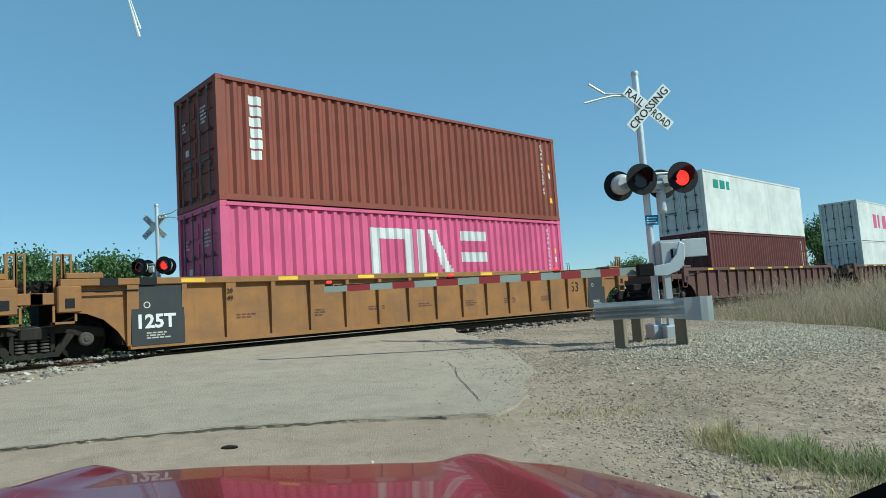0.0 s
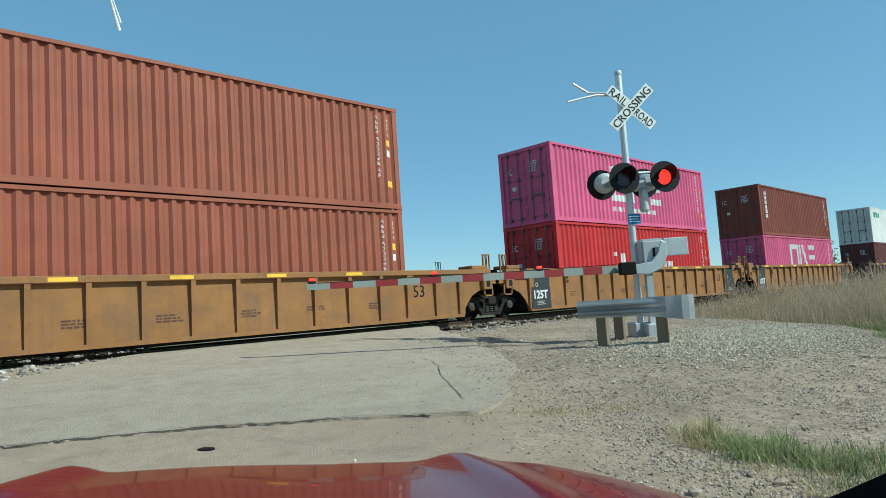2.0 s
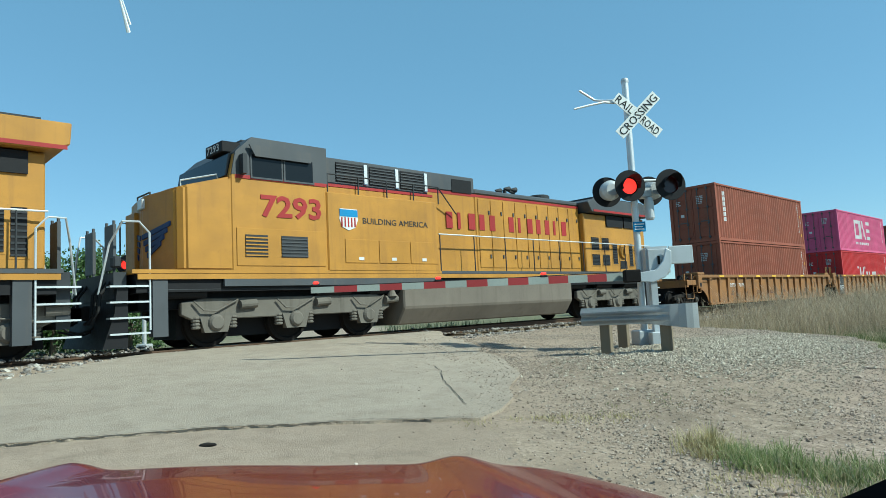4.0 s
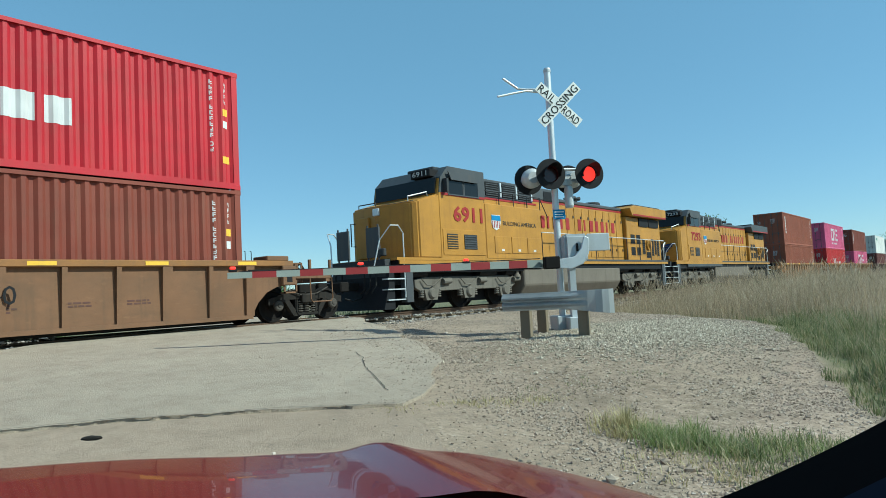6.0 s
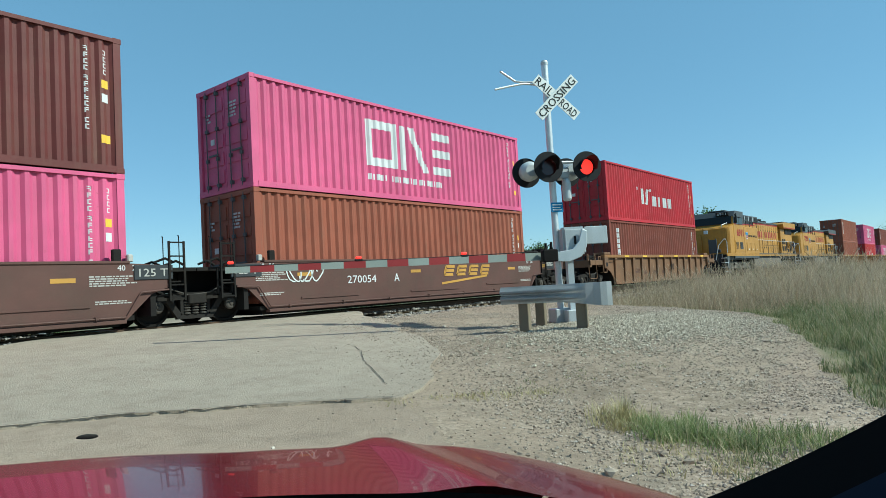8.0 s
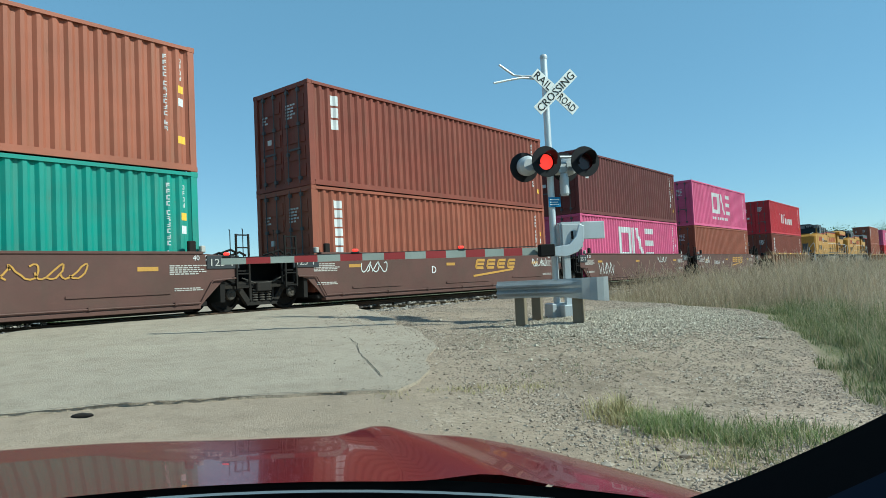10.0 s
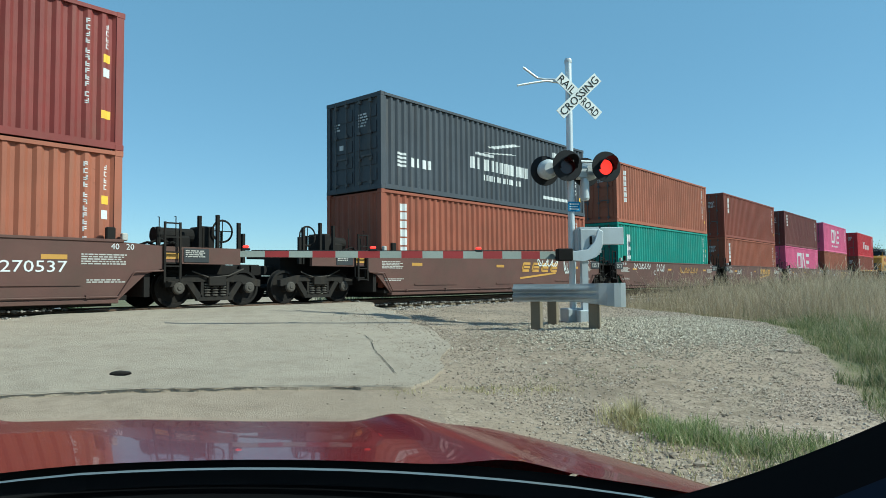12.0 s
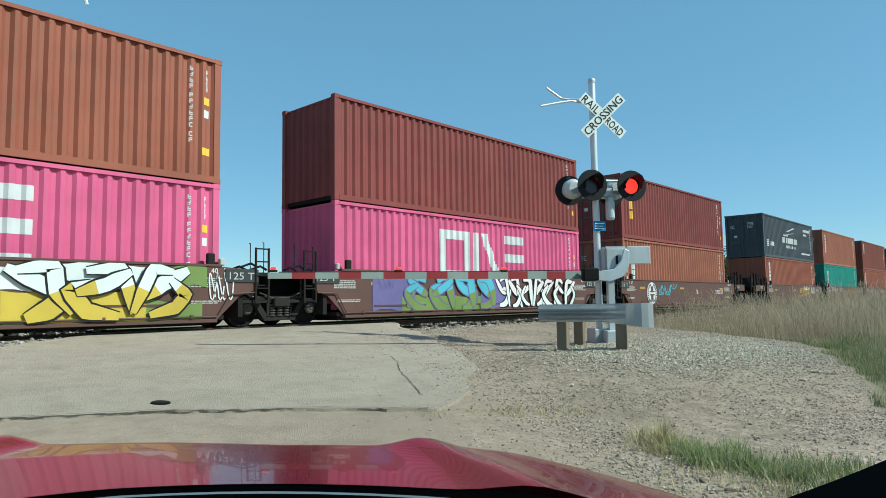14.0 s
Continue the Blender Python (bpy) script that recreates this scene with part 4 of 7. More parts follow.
        for x in (s * (half + 1.25), s * (reach - 0.45)):
            top = 1.5 if ends[(s + 1) // 2] else 2.02
            part("ladder_post", boxes((x - 0.025, x + 0.025, -1.32, -1.28, 1.0, top), (x + 0.13, x + 0.165, -1.32, -1.28, 1.0, top), (x + 0.025, x + 0.13, -1.315, -1.285, top - 0.04, top - 0.003)), paint, ob)
            grab_iron(ob, x + s * 0.35, 1.25, 1.4, 2.0, 0.05)
        bm = tube(bmesh.new(), (s * half * 0.98, -1.49, 1.3), (s * (half + 1.0), -1.49, 1.3), 0.018, seg=6)
        part("handrail", bm, M_STEEL, ob)
        part("step", boxes((s * (half + 1.12) - 0.2, s * (half + 1.12) + 0.2, -1.46, -1.3, 0.72, 0.76), (s * (half + 1.12) - 0.2, s * (half + 1.12) - 0.16, -1.46, -1.42, 0.72, 1.05), (s * (half + 1.12) + 0.16, s * (half + 1.12) + 0.2, -1.46, -1.42, 0.72, 1.05)), paint, ob)
        for k in range(2 if plates else 0):
            xa = s * (half - 0.35 + k * 0.72)
            part("black_band", boxes((xa - 0.16, xa + 0.16, -1.512, -1.31, 1.395, 1.546)), M_INK, ob)
        if plates:
            x0, x1 = sorted((s * (half - 0.02), s * (half - 1.06)))
            bm = boxes((x0, x1, -1.47, -1.39, 0.2, 1.38))
            part("black_plate", bevelled(bm, 0.01), M_CHAR, ob)
            tagged(part("stencil_marking", fine_print(x0 + 0.28, 0.46, 0.5, 3, 0.028, -1.476, 3), M_STENCIL, ob), kind="stuff")
            part("stencil_ring", lathe(bmesh.new(), [(0.05, 0.0), (0.065, 0.0)], pose(x0 + 0.3, -1.474, 1.0, 90, 0, 0), 14), M_LETTER, ob)
    for txt, x, z, h, material in numbers:
        part("lettering", lettering(bmesh.new(), txt, h, pose(x, -1.478 if material is M_LETTER and h > 0.2 and plates else (-1.5 if text_on_rib(txt) else -1.39), z), bold=0.012 if txt == "125T" else 0.0), material, ob)
    rng = random.Random(int(mid * 3) & 4095)
    for k in range(7):
        x = -half + 2.2 + k * (2 * half - 4) / 7 + rng.uniform(-0.1, 0.1)
        tagged(part("stencil_marking", fine_print(x, 0.72, 0.55, rng.choice((2, 3)), 0.035, -1.391, k), M_BCAR, ob), kind="stuff")
    for k in range(6):
        x = -half + 1.0 + k * 2.2
        part("reflective_strip", boxes((x, x + 0.5, -1.506, -1.498, 1.43, 1.51)), M_LETTERY, ob)
    for s, single in zip((-1, 1), ends):
        if single is not None:
            truck(ob, s * reach)
        if single:
            coupler(ob, s * (reach + 0.55), s)
            part("end_sill", boxes((s * (reach + 0.5) - 0.08, s * (reach + 0.5) + 0.08, -1.4, 1.4, 1.0, 1.32)), paint, ob)
            x0, x1 = sorted((s * (reach + 0.1), s * (reach + 0.58)))
            part("side_sill", bevelled(boxes((x0, x1, -1.42, -1.34, 1.08, 1.3)), 0.015), paint, ob)
            part("stirrup_step", bent(bmesh.new(), [(x0 - 0.25, -1.44, 1.1), (x0 - 0.25, -1.46, 0.55), (x0 - 0.2, -1.46, 0.48), (x1 - 0.05, -1.46, 0.48), (x1, -1.46, 0.55), (x1, -1.44, 1.1)], 0.018, 6), paint, ob)
            for xx in (x0 - 0.2, x1):
                part("end_post", bevelled(boxes((xx - 0.035, xx + 0.035, -1.42, -1.35, 1.28, 1.58)), 0.01), paint, ob)
    return riding(ob, mid)


def smooth_well_car(mid, half, paint, label, end_left, end_right, letter=("", 0), number=("", 0), graffiti=()):
    """A brown well car with plain deep side walls; end_left and end_right say which ends carry an end truck."""
    ob = thing("well_car", label, "railway car", "well cars of the train")
    for s in (-1, 1):
        bm = bmesh.new()
        slab(bm, [(-half + 0.6, 0.2), (half - 0.6, 0.2), (half - 0.05, 0.72), (half + 0.35, 0.86), (half + 0.35, 1.32), (half - 0.7, 1.38), (-half + 0.7, 1.38), (-half - 0.35, 1.32), (-half - 0.35, 0.86), (-half + 0.05, 0.72)], s * 1.41, s * 1.45)
        part("side_wall", bm, paint, ob)
        part("top_chord", bevelled(boxes((-half + 0.5, half - 0.5, min(s * 1.33, s * 1.475), max(s * 1.33, s * 1.475), 1.36, 1.42)), 0.01), paint, ob)
        part("bottom_chord", bevelled(boxes((-half + 0.6, half - 0.6, min(s * 1.3, s * 1.48), max(s * 1.3, s * 1.48), 0.14, 0.22)), 0.01), paint, ob)
        for x0, x1, z in ((-half + 1.6, -half + 3.6, 0.42), (half - 3.4, half - 1.3, 0.5), (-0.8, 1.6, 0.42)):
            part("side_rib", boxes((x0, x1, min(s * 1.44, s * 1.475), max(s * 1.44, s * 1.475), z, z + 0.05)), paint, ob)
    part("well_floor", boxes((-half + 0.4, half - 0.4, -1.38, 1.38, 0.2, 0.3)), M_STEEL, ob)
    # dark slab that fills the gap over the rails in place of shade
    part("underframe", boxes((-half + 0.6, half - 0.6, -1.15, 1.15, 0.08, 0.2)), M_STEEL, ob)
    for s, end in ((-1, end_left), (1, end_right)):
        reach = half + (1.75 if end else 1.12)
        x0, x1 = sorted((s * (half - 0.1), s * (reach + (0.7 if end else 0.0))))
        bm = boxes((x0, x1, -0.35, 0.35, 0.74, 1.2), (x0, x1, -1.2, 1.2, 1.2, 1.28))
        part("end_platform", bm, M_STEEL, ob)
        part("end_bulkhead", boxes((s * half - 0.06, s * half + 0.06, -1.4, 1.4, 0.25, 1.3)), M_STEEL, ob)
        xe = s * (half + 0.34)
        ladder = boxes((xe - 0.02, xe + 0.02, -1.5, -1.46, 0.55, 1.84), (xe + s * 0.34 - 0.02, xe + s * 0.34 + 0.02, -1.5, -1.46, 0.55, 1.84))
        for zz in (0.58, 0.88, 1.18, 1.5, 1.8):
            box(ladder, min(xe, xe + s * 0.34), max(xe, xe + s * 0.34), -1.495, -1.465, zz, zz + 0.03)
        part("end_ladder", ladder, M_STEEL, ob)
        part("corner_guide", bevelled(boxes((s * (half - 0.75) - 0.09, s * (half - 0.75) + 0.09, -1.46, -1.36, 1.4, 1.66)), 0.02), M_STEEL, ob)
        part("corner_guide", bevelled(boxes((s * (half - 0.45) - 0.06, s * (half - 0.45) + 0.06, -1.4, -1.28, 1.4, 1.56)), 0.02), M_STENCIL, ob)
        if not end:
            part("capacity_plate", bevelled(boxes((s * (half - 0.0) - 0.42, s * (half - 0.0) + 0.42, -1.475, -1.44, 1.02, 1.33)), 0.01), M_CHAR, ob)
            part("lettering", lettering(bmesh.new(), "125 T", 0.17, pose(s * half - 0.32, -1.479, 1.09), 0.62), M_STENCIL, ob)
        for dx, dz in ((0.2, 1.32), (0.5, 1.4), (0.75, 1.34)):
            part("brake_lever", bent(bmesh.new(), [(s * (half + dx - 0.25), -0.9, dz), (s * (half + dx), -1.0, dz + 0.1), (s * (half + dx + 0.2), -0.95, dz + 0.02)], 0.03, 6), M_STEEL, ob)
        grab_iron(ob, s * (half + 0.3), -1.25, 1.3, 1.95, 0.05)
        grab_iron(ob, s * (half + 0.75), -1.1, 1.28, 2.0, 0.05)
        part("step", boxes((s * (half + 0.55) - 0.2, s * (half + 0.55) + 0.2, -1.42, -1.2, 0.62, 0.66), (s * (half + 0.55) - 0.2, s * (half + 0.55) - 0.16, -1.42, -1.38, 0.62, 1.25), (s * (half + 0.55) + 0.16, s * (half + 0.55) + 0.2, -1.42, -1.38, 0.62, 1.25), (s * (half + 0.55) - 0.2, s * (half + 0.55) + 0.2, -1.42, -1.38, 0.95, 0.98)), M_STEEL, ob)
        if end:
            truck(ob, s * reach)
            coupler(ob, s * (reach + 0.6), s)
            bm = tube(bmesh.new(), (s * (half + 0.5), -0.6, 1.62), (s * (half + 1.4), -0.6, 1.62), 0.17, seg=14)
            part("air_tank", bm, M_STEEL, ob)
            bm = boxes((s * (half + 1.5), s * (half + 1.5) + 0.35, -0.9, -0.3, 1.28, 1.85))
            part("brake_valve", bevelled(bm, 0.04), M_STEEL, ob)
            bm = lathe(bmesh.new(), [(0.25, -0.015), (0.28, 0), (0.25, 0.015), (0.23, 0), (0.25, -0.015)], pose(s * (half + 2.0), -0.95, 1.75, 90, 0, 0), 20)
            tube(bm, (s * (half + 2.0), -0.95, 1.5), (s * (half + 2.0), -0.95, 2.0), 0.012, seg=6)
            tube(bm, (s * (half + 2.0) - 0.25, -0.95, 1.75), (s * (half + 2.0) + 0.25, -0.95, 1.75), 0.012, seg=6)
            tube(bm, (s * (half + 2.0), -0.9, 1.28), (s * (half + 2.0), -0.9, 1.75), 0.03, seg=6)
            part("brake_wheel", bm, M_STEEL, ob)
            for dx, z1 in ((0.35, 1.75), (1.3, 2.05), (1.75, 2.1), (2.3, 1.95), (2.42, 1.7)):
                part("ladder_post", boxes((s * (half + dx) - 0.035, s * (half + dx) + 0.035, -1.2, -1.12, 1.0, z1)), M_STEEL, ob)
            part("side_sill", boxes((min(s * half, s * (half + 2.2)), max(s * half, s * (half + 2.2)), -1.4, -1.3, 0.95, 1.32)), paint, ob)
            xp = s * (half + 1.1)
            part("record_panel", bevelled(boxes((xp - 0.3, xp + 0.3, -1.415, -1.395, 0.98, 1.29)), 0.01), M_CHAR, ob)
            tagged(part("stencil_marking", fine_print(xp - 0.26, 1.25, 0.5, 4, 0.024, -1.42, int(-mid) % 89), M_STENCIL, ob), kind="stuff")
            part("warning_panel", boxes((xp - s * 0.62 - 0.22, xp - s * 0.62 + 0.22, -1.41, -1.395, 1.05, 1.2)), M_EMBLEM, ob)
            part("valve_gear", bevelled(boxes((s * (half + 1.0) - 0.2, s * (half + 1.0) + 0.2, -1.0, -0.5, 1.28, 1.6)), 0.05), M_STEEL, ob)
        elif s < 0:
            truck(ob, s * reach)
    yl = -1.456
    rng = random.Random(int(-mid * 11) & 4095)
    for x in (-half + 0.25, half - 1.3):
        tagged(part("stencil_marking", fine_print(x, 1.12, 0.95, 5, 0.026, yl, int(mid + x * 10) % 211), M_STENCIL, ob), kind="stuff")
        tagged(part("stencil_marking", fine_print(x + 0.1, 0.62, 0.8, 2, 0.024, yl, int(mid + x * 7) % 199), M_STENCIL, ob), kind="stuff")
    for x in (-half + 1.5, -0.75, half - 2.0):
        part("reflective_strip", boxes((x, x + 0.45, yl, yl + 0.01, 1.0, 1.09)), M_EMBLEM, ob)
    for x in (-half + 0.35, half - 0.75):
        part("lettering", lettering(bmesh.new(), "40", 0.12, pose(x, yl, 1.22)), M_LETTER, ob)
        part("lettering", lettering(bmesh.new(), "20", 0.12, pose(x + 0.3, yl, 1.22)), M_LETTER, ob)
    # the brake pipe along the wall, bent at its ends, with its brackets
    part("brake_pipe", bent(bmesh.new(), [(-half - 0.3, -1.5, 0.8), (-half + 0.3, -1.5, 0.78), (-half + 0.62, -1.5, 0.28), (half - 0.62, -1.5, 0.27), (half - 0.3, -1.5, 0.76), (half + 0.3, -1.5, 0.8)], 0.018, 8), paint, ob)
    for k in range(7):
        x = -half + 1.2 + k * (2 * half - 2.4) / 6
        part("pipe_bracket", boxes((x - 0.03, x + 0.03, -1.53, -1.45, 0.25, 0.31)), paint, ob)
    for (text, x), h in ((number, 0.22), (letter, 0.24)):
        if text:
            part("lettering", lettering(bmesh.new(), text, h, pose(x, yl, 0.76), 1.1 if len(text) > 1 else 0), M_LETTER, ob)
    for material, rows in graffiti:
        bm = bmesh.new()
        for row in rows:
            if row[0] == "patch":
                ragged_patch(bm, *row[1:], yl - 0.003)
                continue
            pts = [Vector((x, 0, z)) for x, z in row[1:]]
            stroke(bm, pts, row[0], yl - 0.003)
        part("painted_scrawl", bm, material, ob)
    return riding(ob, mid)


def stroke(bm, pts, w, y):
    """A flat painted band along a bent line."""
    prev = None
    for i, p in enumerate(pts):
        d = (pts[min(i + 1, len(pts) - 1)] - pts[max(i - 1, 0)]).normalized()
        o = Vector((-d.z, 0, d.x)) * w / 2
        a, b = bm.verts.new((p.x + o.x, y, p.z + o.z)), bm.verts.new((p.x - o.x, y, p.z - o.z))
        if prev:
            bm.faces.new((prev[0], prev[1], b, a))
        prev = (a, b)


def ragged_patch(bm, x0, x1, z0, z1, wob, y):
    """A sprayed field with uneven upper and lower edges."""
    prev = None
    n = max(8, int((x1 - x0) / 0.12))
    for k in range(n + 1):
        x = x0 + (x1 - x0) * k / n
        a = bm.verts.new((x, y, max(0.21, z0 + wob * noise.noise(Vector((x * 2.3, z0, 1))))))
        b = bm.verts.new((x, y, min(1.37, z1 + wob * noise.noise(Vector((x * 1.7, z1, 5))))))
        if prev:
            bm.faces.new((prev[0], a, b, prev[1]))
        prev = (a, b)


def scrawl(x, z, w, h, n, seed, thick=0.05):
    """A made-up looping scribble with no meaning."""
    rng = random.Random(seed)
    rows = []
    for k in range(n):
        x0 = x + w * k / n
        ww = w / n * 1.15
        ph = rng.uniform(0, 6)
        rows.append([thick] + [(x0 + ww * (0.5 + 0.5 * math.sin(a * rng.uniform(0.97, 1.03) + ph)), z + h * (0.5 + 0.48 * math.sin(a * 1.7 + ph * 2))) for a in [i * 0.33 for i in range(16)]])
    return rows


C = BOX_L / 2
for u, ends in ((6.15, (False, None)), (-13.17, (False, None)), (-32.53, (True, None))):
    ribbed_well_car(u + C, 8.1, 9.67, M_YCAR, "yellow ribbed well car with black end plates", ends,
                    numbers=(("125T", -7.95, 0.55, 0.27, M_LETTER), ("53", -7.9, 1.12, 0.1, M_GREY), ("20", -6.13, 1.18, 0.1, M_INK), ("40", -6.13, 1.03, 0.1, M_INK), ("53", 6.2, 0.8, 0.34, M_INK)) if u > -30 else
                    (("DTTX", -5.7, 0.95, 0.18, M_LETTER), ("721796", -4.7, 0.95, 0.18, M_LETTER), ("53", 6.2, 0.8, 0.34, M_INK)), plates=u > -30)
ribbed_well_car(29.45 + C, 8.1, 9.67, M_BCAR, "dark brown ribbed well car", (True, True), plates=False)
ribbed_well_car(52.4 + C, 8.1, 9.67, M_BCAR, "dark brown ribbed well car", (True, True), plates=False)
ribbed_well_car(-100.09 + C, 6.2, 8.1, M_YDIRTY, "dirty tan ribbed well car with short well", (True, True), plates=False, chord=M_YCAR,
                numbers=(("55778", -4.0, 0.62, 0.24, M_BCAR), ("40", 0.75, 0.72, 0.36, M_INK)))

M_GRAF_W = painted("white spray paint", (0.62, 0.64, 0.62), 0.6, amount=0.1)
M_GRAF_Y = painted("yellow spray paint", (0.5, 0.36, 0.05), 0.6, amount=0.1)
M_GRAF_G = painted("green spray paint", (0.16, 0.22, 0.06), 0.6, amount=0.15)
M_GRAF_B = painted("light blue spray paint", (0.1, 0.36, 0.45), 0.6, amount=0.1)
M_GRAF_V = painted("violet spray paint", (0.13, 0.11, 0.26), 0.6, amount=0.1)
W_HALF = 6.55


def gold_emblem(x):
    rows = [[0.07] + [(x + 0.1, 0.62), (x + 2.6, 0.82)]]
    for k in range(4):
        a = x + 0.25 + 0.66 * k
        rows += [[0.09, (a, 0.9), (a + 0.1, 1.16)], [0.09, (a, 0.9), (a + 0.45, 0.9)], [0.09, (a + 0.06, 1.03), (a + 0.5, 1.03)], [0.09, (a + 0.1, 1.16), (a + 0.55, 1.16)]]
    return (M_EMBLEM, rows)


for u, letter, lx, number, nx_, el, er, graf in (
        (-119.98, "A", -1.5, "270054", -3.35, False, True, [gold_emblem(0.6), (M_GRAF_W, scrawl(-5.4, 0.85, 1.2, 0.4, 3, 4, 0.035))]),
        (-135.34, "", 0, "", 0, False, False, [(M_GRAF_W, scrawl(2.2, 0.95, 1.2, 0.3, 3, 14, 0.03) + scrawl(-5.0, 0.4, 1.6, 0.6, 4, 15, 0.03))]),
        (-150.71, "D", -1.5, "", 0, False, False, [gold_emblem(0.6), (M_GRAF_W, scrawl(-4.6, 0.85, 1.0, 0.3, 3, 24, 0.03) + scrawl(4.6, 0.9, 1.0, 0.3, 3, 25, 0.03))]),
        (-166.23, "C", -2.6, "", 0, False, False, [(M_GRAF_W, scrawl(-4.9, 1.05, 1.9, 0.26, 6, 34, 0.03) + scrawl(-2.2, 0.95, 0.9, 0.36, 3, 35, 0.035)), (M_EMBLEM, scrawl(0.9, 0.88, 2.6, 0.3, 6, 36, 0.035))]),
        (-181.58, "", 0, "", 0, True, False, [gold_emblem(0.6), (M_GRAF_W, scrawl(1.9, 1.08, 1.4, 0.26, 4, 44, 0.045) + scrawl(3.85, 0.8, 0.95, 0.5, 4, 45, 0.045))]),
        (-201.17, "B", 1.35, "270537", 3.9, False, True, [(M_GRAF_B, scrawl(-3.2, 0.72, 1.3, 0.48, 4, 54, 0.05) + scrawl(-1.8, 1.0, 0.6, 0.25, 2, 55, 0.03))]),
        (-217.05, "", 0, "", 0, False, False, [(M_GRAF_V, [("patch", -5.0, -3.6, 0.3, 1.32, 0.12)]), (M_GRAF_G, [("patch", -3.9, 0.3, 0.23, 0.7, 0.1)]), (M_GRAF_V, scrawl(-4.8, 0.9, 0.6, 0.3, 3, 67, 0.025) + [("patch", -0.4, 0.9, 0.35, 1.3, 0.16)])]),
        (-232.52, "", 0, "", 0, False, False, [(M_GRAF_G, [("patch", -5.2, 5.6, 0.21, 0.62, 0.14), ("patch", 4.6, 5.7, 0.9, 1.36, 0.2)]), (M_GRAF_Y, [("patch", -5.0, 4.4, 0.26, 0.8, 0.12)]), (M_GRAF_W, [("patch", -5.0, 4.6, 0.84, 1.3, 0.14)]),
                                       (M_LETTER, scrawl(5.75, 0.62, 0.55, 0.62, 3, 75, 0.03))])):
    ob = smooth_well_car(u + C, W_HALF, M_BCAR, "brown plain-sided well car with painted scrawls", el, er, (letter, lx), (number, nx_),
                         [(m_, rows) for m_, rows in graf])
    for k, o in enumerate(c for c in ob.children if c.name.startswith("painted_scrawl")):
        o.location.y = -0.003 * (k + 1)


def rounded(pts, n=7):
    """Points of a smooth line through the given ones."""
    out = []
    for i in range(len(pts) - 1):
        p0, p1, p2, p3 = (Vector(pts[max(0, min(len(pts) - 1, i + d))]) for d in (-1, 0, 1, 2))
        for k in range(n):
            t = k / n
            out.append(0.5 * ((2 * p1) + (p2 - p0) * t + (2 * p0 - 5 * p1 + 4 * p2 - p3) * t * t + (3 * p1 - p0 - 3 * p2 + p3) * t ** 3))
    return out + [Vector(pts[-1])]


def straight(pts, n):
    """Points along a line that bends sharply."""
    out = []
    for a, b in zip(pts, pts[1:]):
        out += [Vector(a).lerp(Vector(b), k / n) for k in range(n)]
    return out + [Vector(pts[-1])]


def band(bm, pts, w, y, keep=None):
    """A sprayed band that narrows at its ends; keep picks the pieces by height."""
    n = len(pts)
    edge = []
    for i, p in enumerate(pts):
        d = (pts[min(i + 1, n - 1)] - pts[max(i - 1, 0)]).normalized()
        ww = w * (0.5 + 0.5 * min(1.0, 3.5 * min(i, n - 1 - i) / n)) / 2
        edge.append(((p.x - d.y * ww, p.y + d.x * ww), (p.x + d.y * ww, p.y - d.x * ww)))
    clip = lambda q: (q[0], y, max(0.22, min(1.37, q[1])))
    for i in range(n - 1):
        if keep is None or keep(pts[i]):
            bm.faces.new([bm.verts.new(clip(q)) for q in (edge[i][0], edge[i][1], edge[i + 1][1], edge[i + 1][0])])


def mural(car, x0, x1, count, upper, lower, line, seed, fat=0.27, sharp=True):
    """Overlapping outlined shapes with no meaning, one colour above and another below."""
    rng = random.Random(seed)
    line_bm, up_bm, low_bm = bmesh.new(), bmesh.new(), bmesh.new()
    y = -1.475
    step = (x1 - x0) / count
    for k in range(count):
        a = x0 + step * k
        forms = (
            [(a, 0.34), (a + 0.12 * step, 0.8), (a + 0.3 * step, 1.26), (a + 0.75 * step, 1.2)],
            [(a + 0.1 * step, 0.75), (a + 0.5 * step, 0.92), (a + 0.95 * step, 1.22)],
            [(a + 0.3 * step, 0.36), (a + 0.7 * step, 0.42), (a + 0.98 * step, 0.78), (a + 0.62 * step, 1.02)],
        )
        for f in rng.sample(forms, 3):
            if rng.random() < 0.45:
                f = [(2 * a + step - x, z) for x, z in f]
            f = [(x + rng.uniform(-0.08, 0.08) * step, z + rng.uniform(-0.06, 0.06)) for x, z in f]
            pts = straight(f, 6) if sharp else rounded(f, 9)
            w = fat * rng.uniform(0.8, 1.25)
            band(line_bm, pts, w + 0.085, y)
            y -= 0.0012
            cut = 0.84 + rng.uniform(-0.06, 0.06)
            band(up_bm, pts, w, y, lambda p: p.y + 0.04 * math.sin(p.x * 5) >= cut)
            band(low_bm, pts, w, y, lambda p: p.y + 0.04 * math.sin(p.x * 5) < cut)
            y -= 0.0012
    for bm, m in ((line_bm, line), (up_bm, upper), (low_bm, lower)):
        part("painted_scrawl", bm, m, car)


def car_at(u):
    return [o for o, uu, z in TRAIN if abs(uu - (u + C)) < 0.1 and z == 0][0]


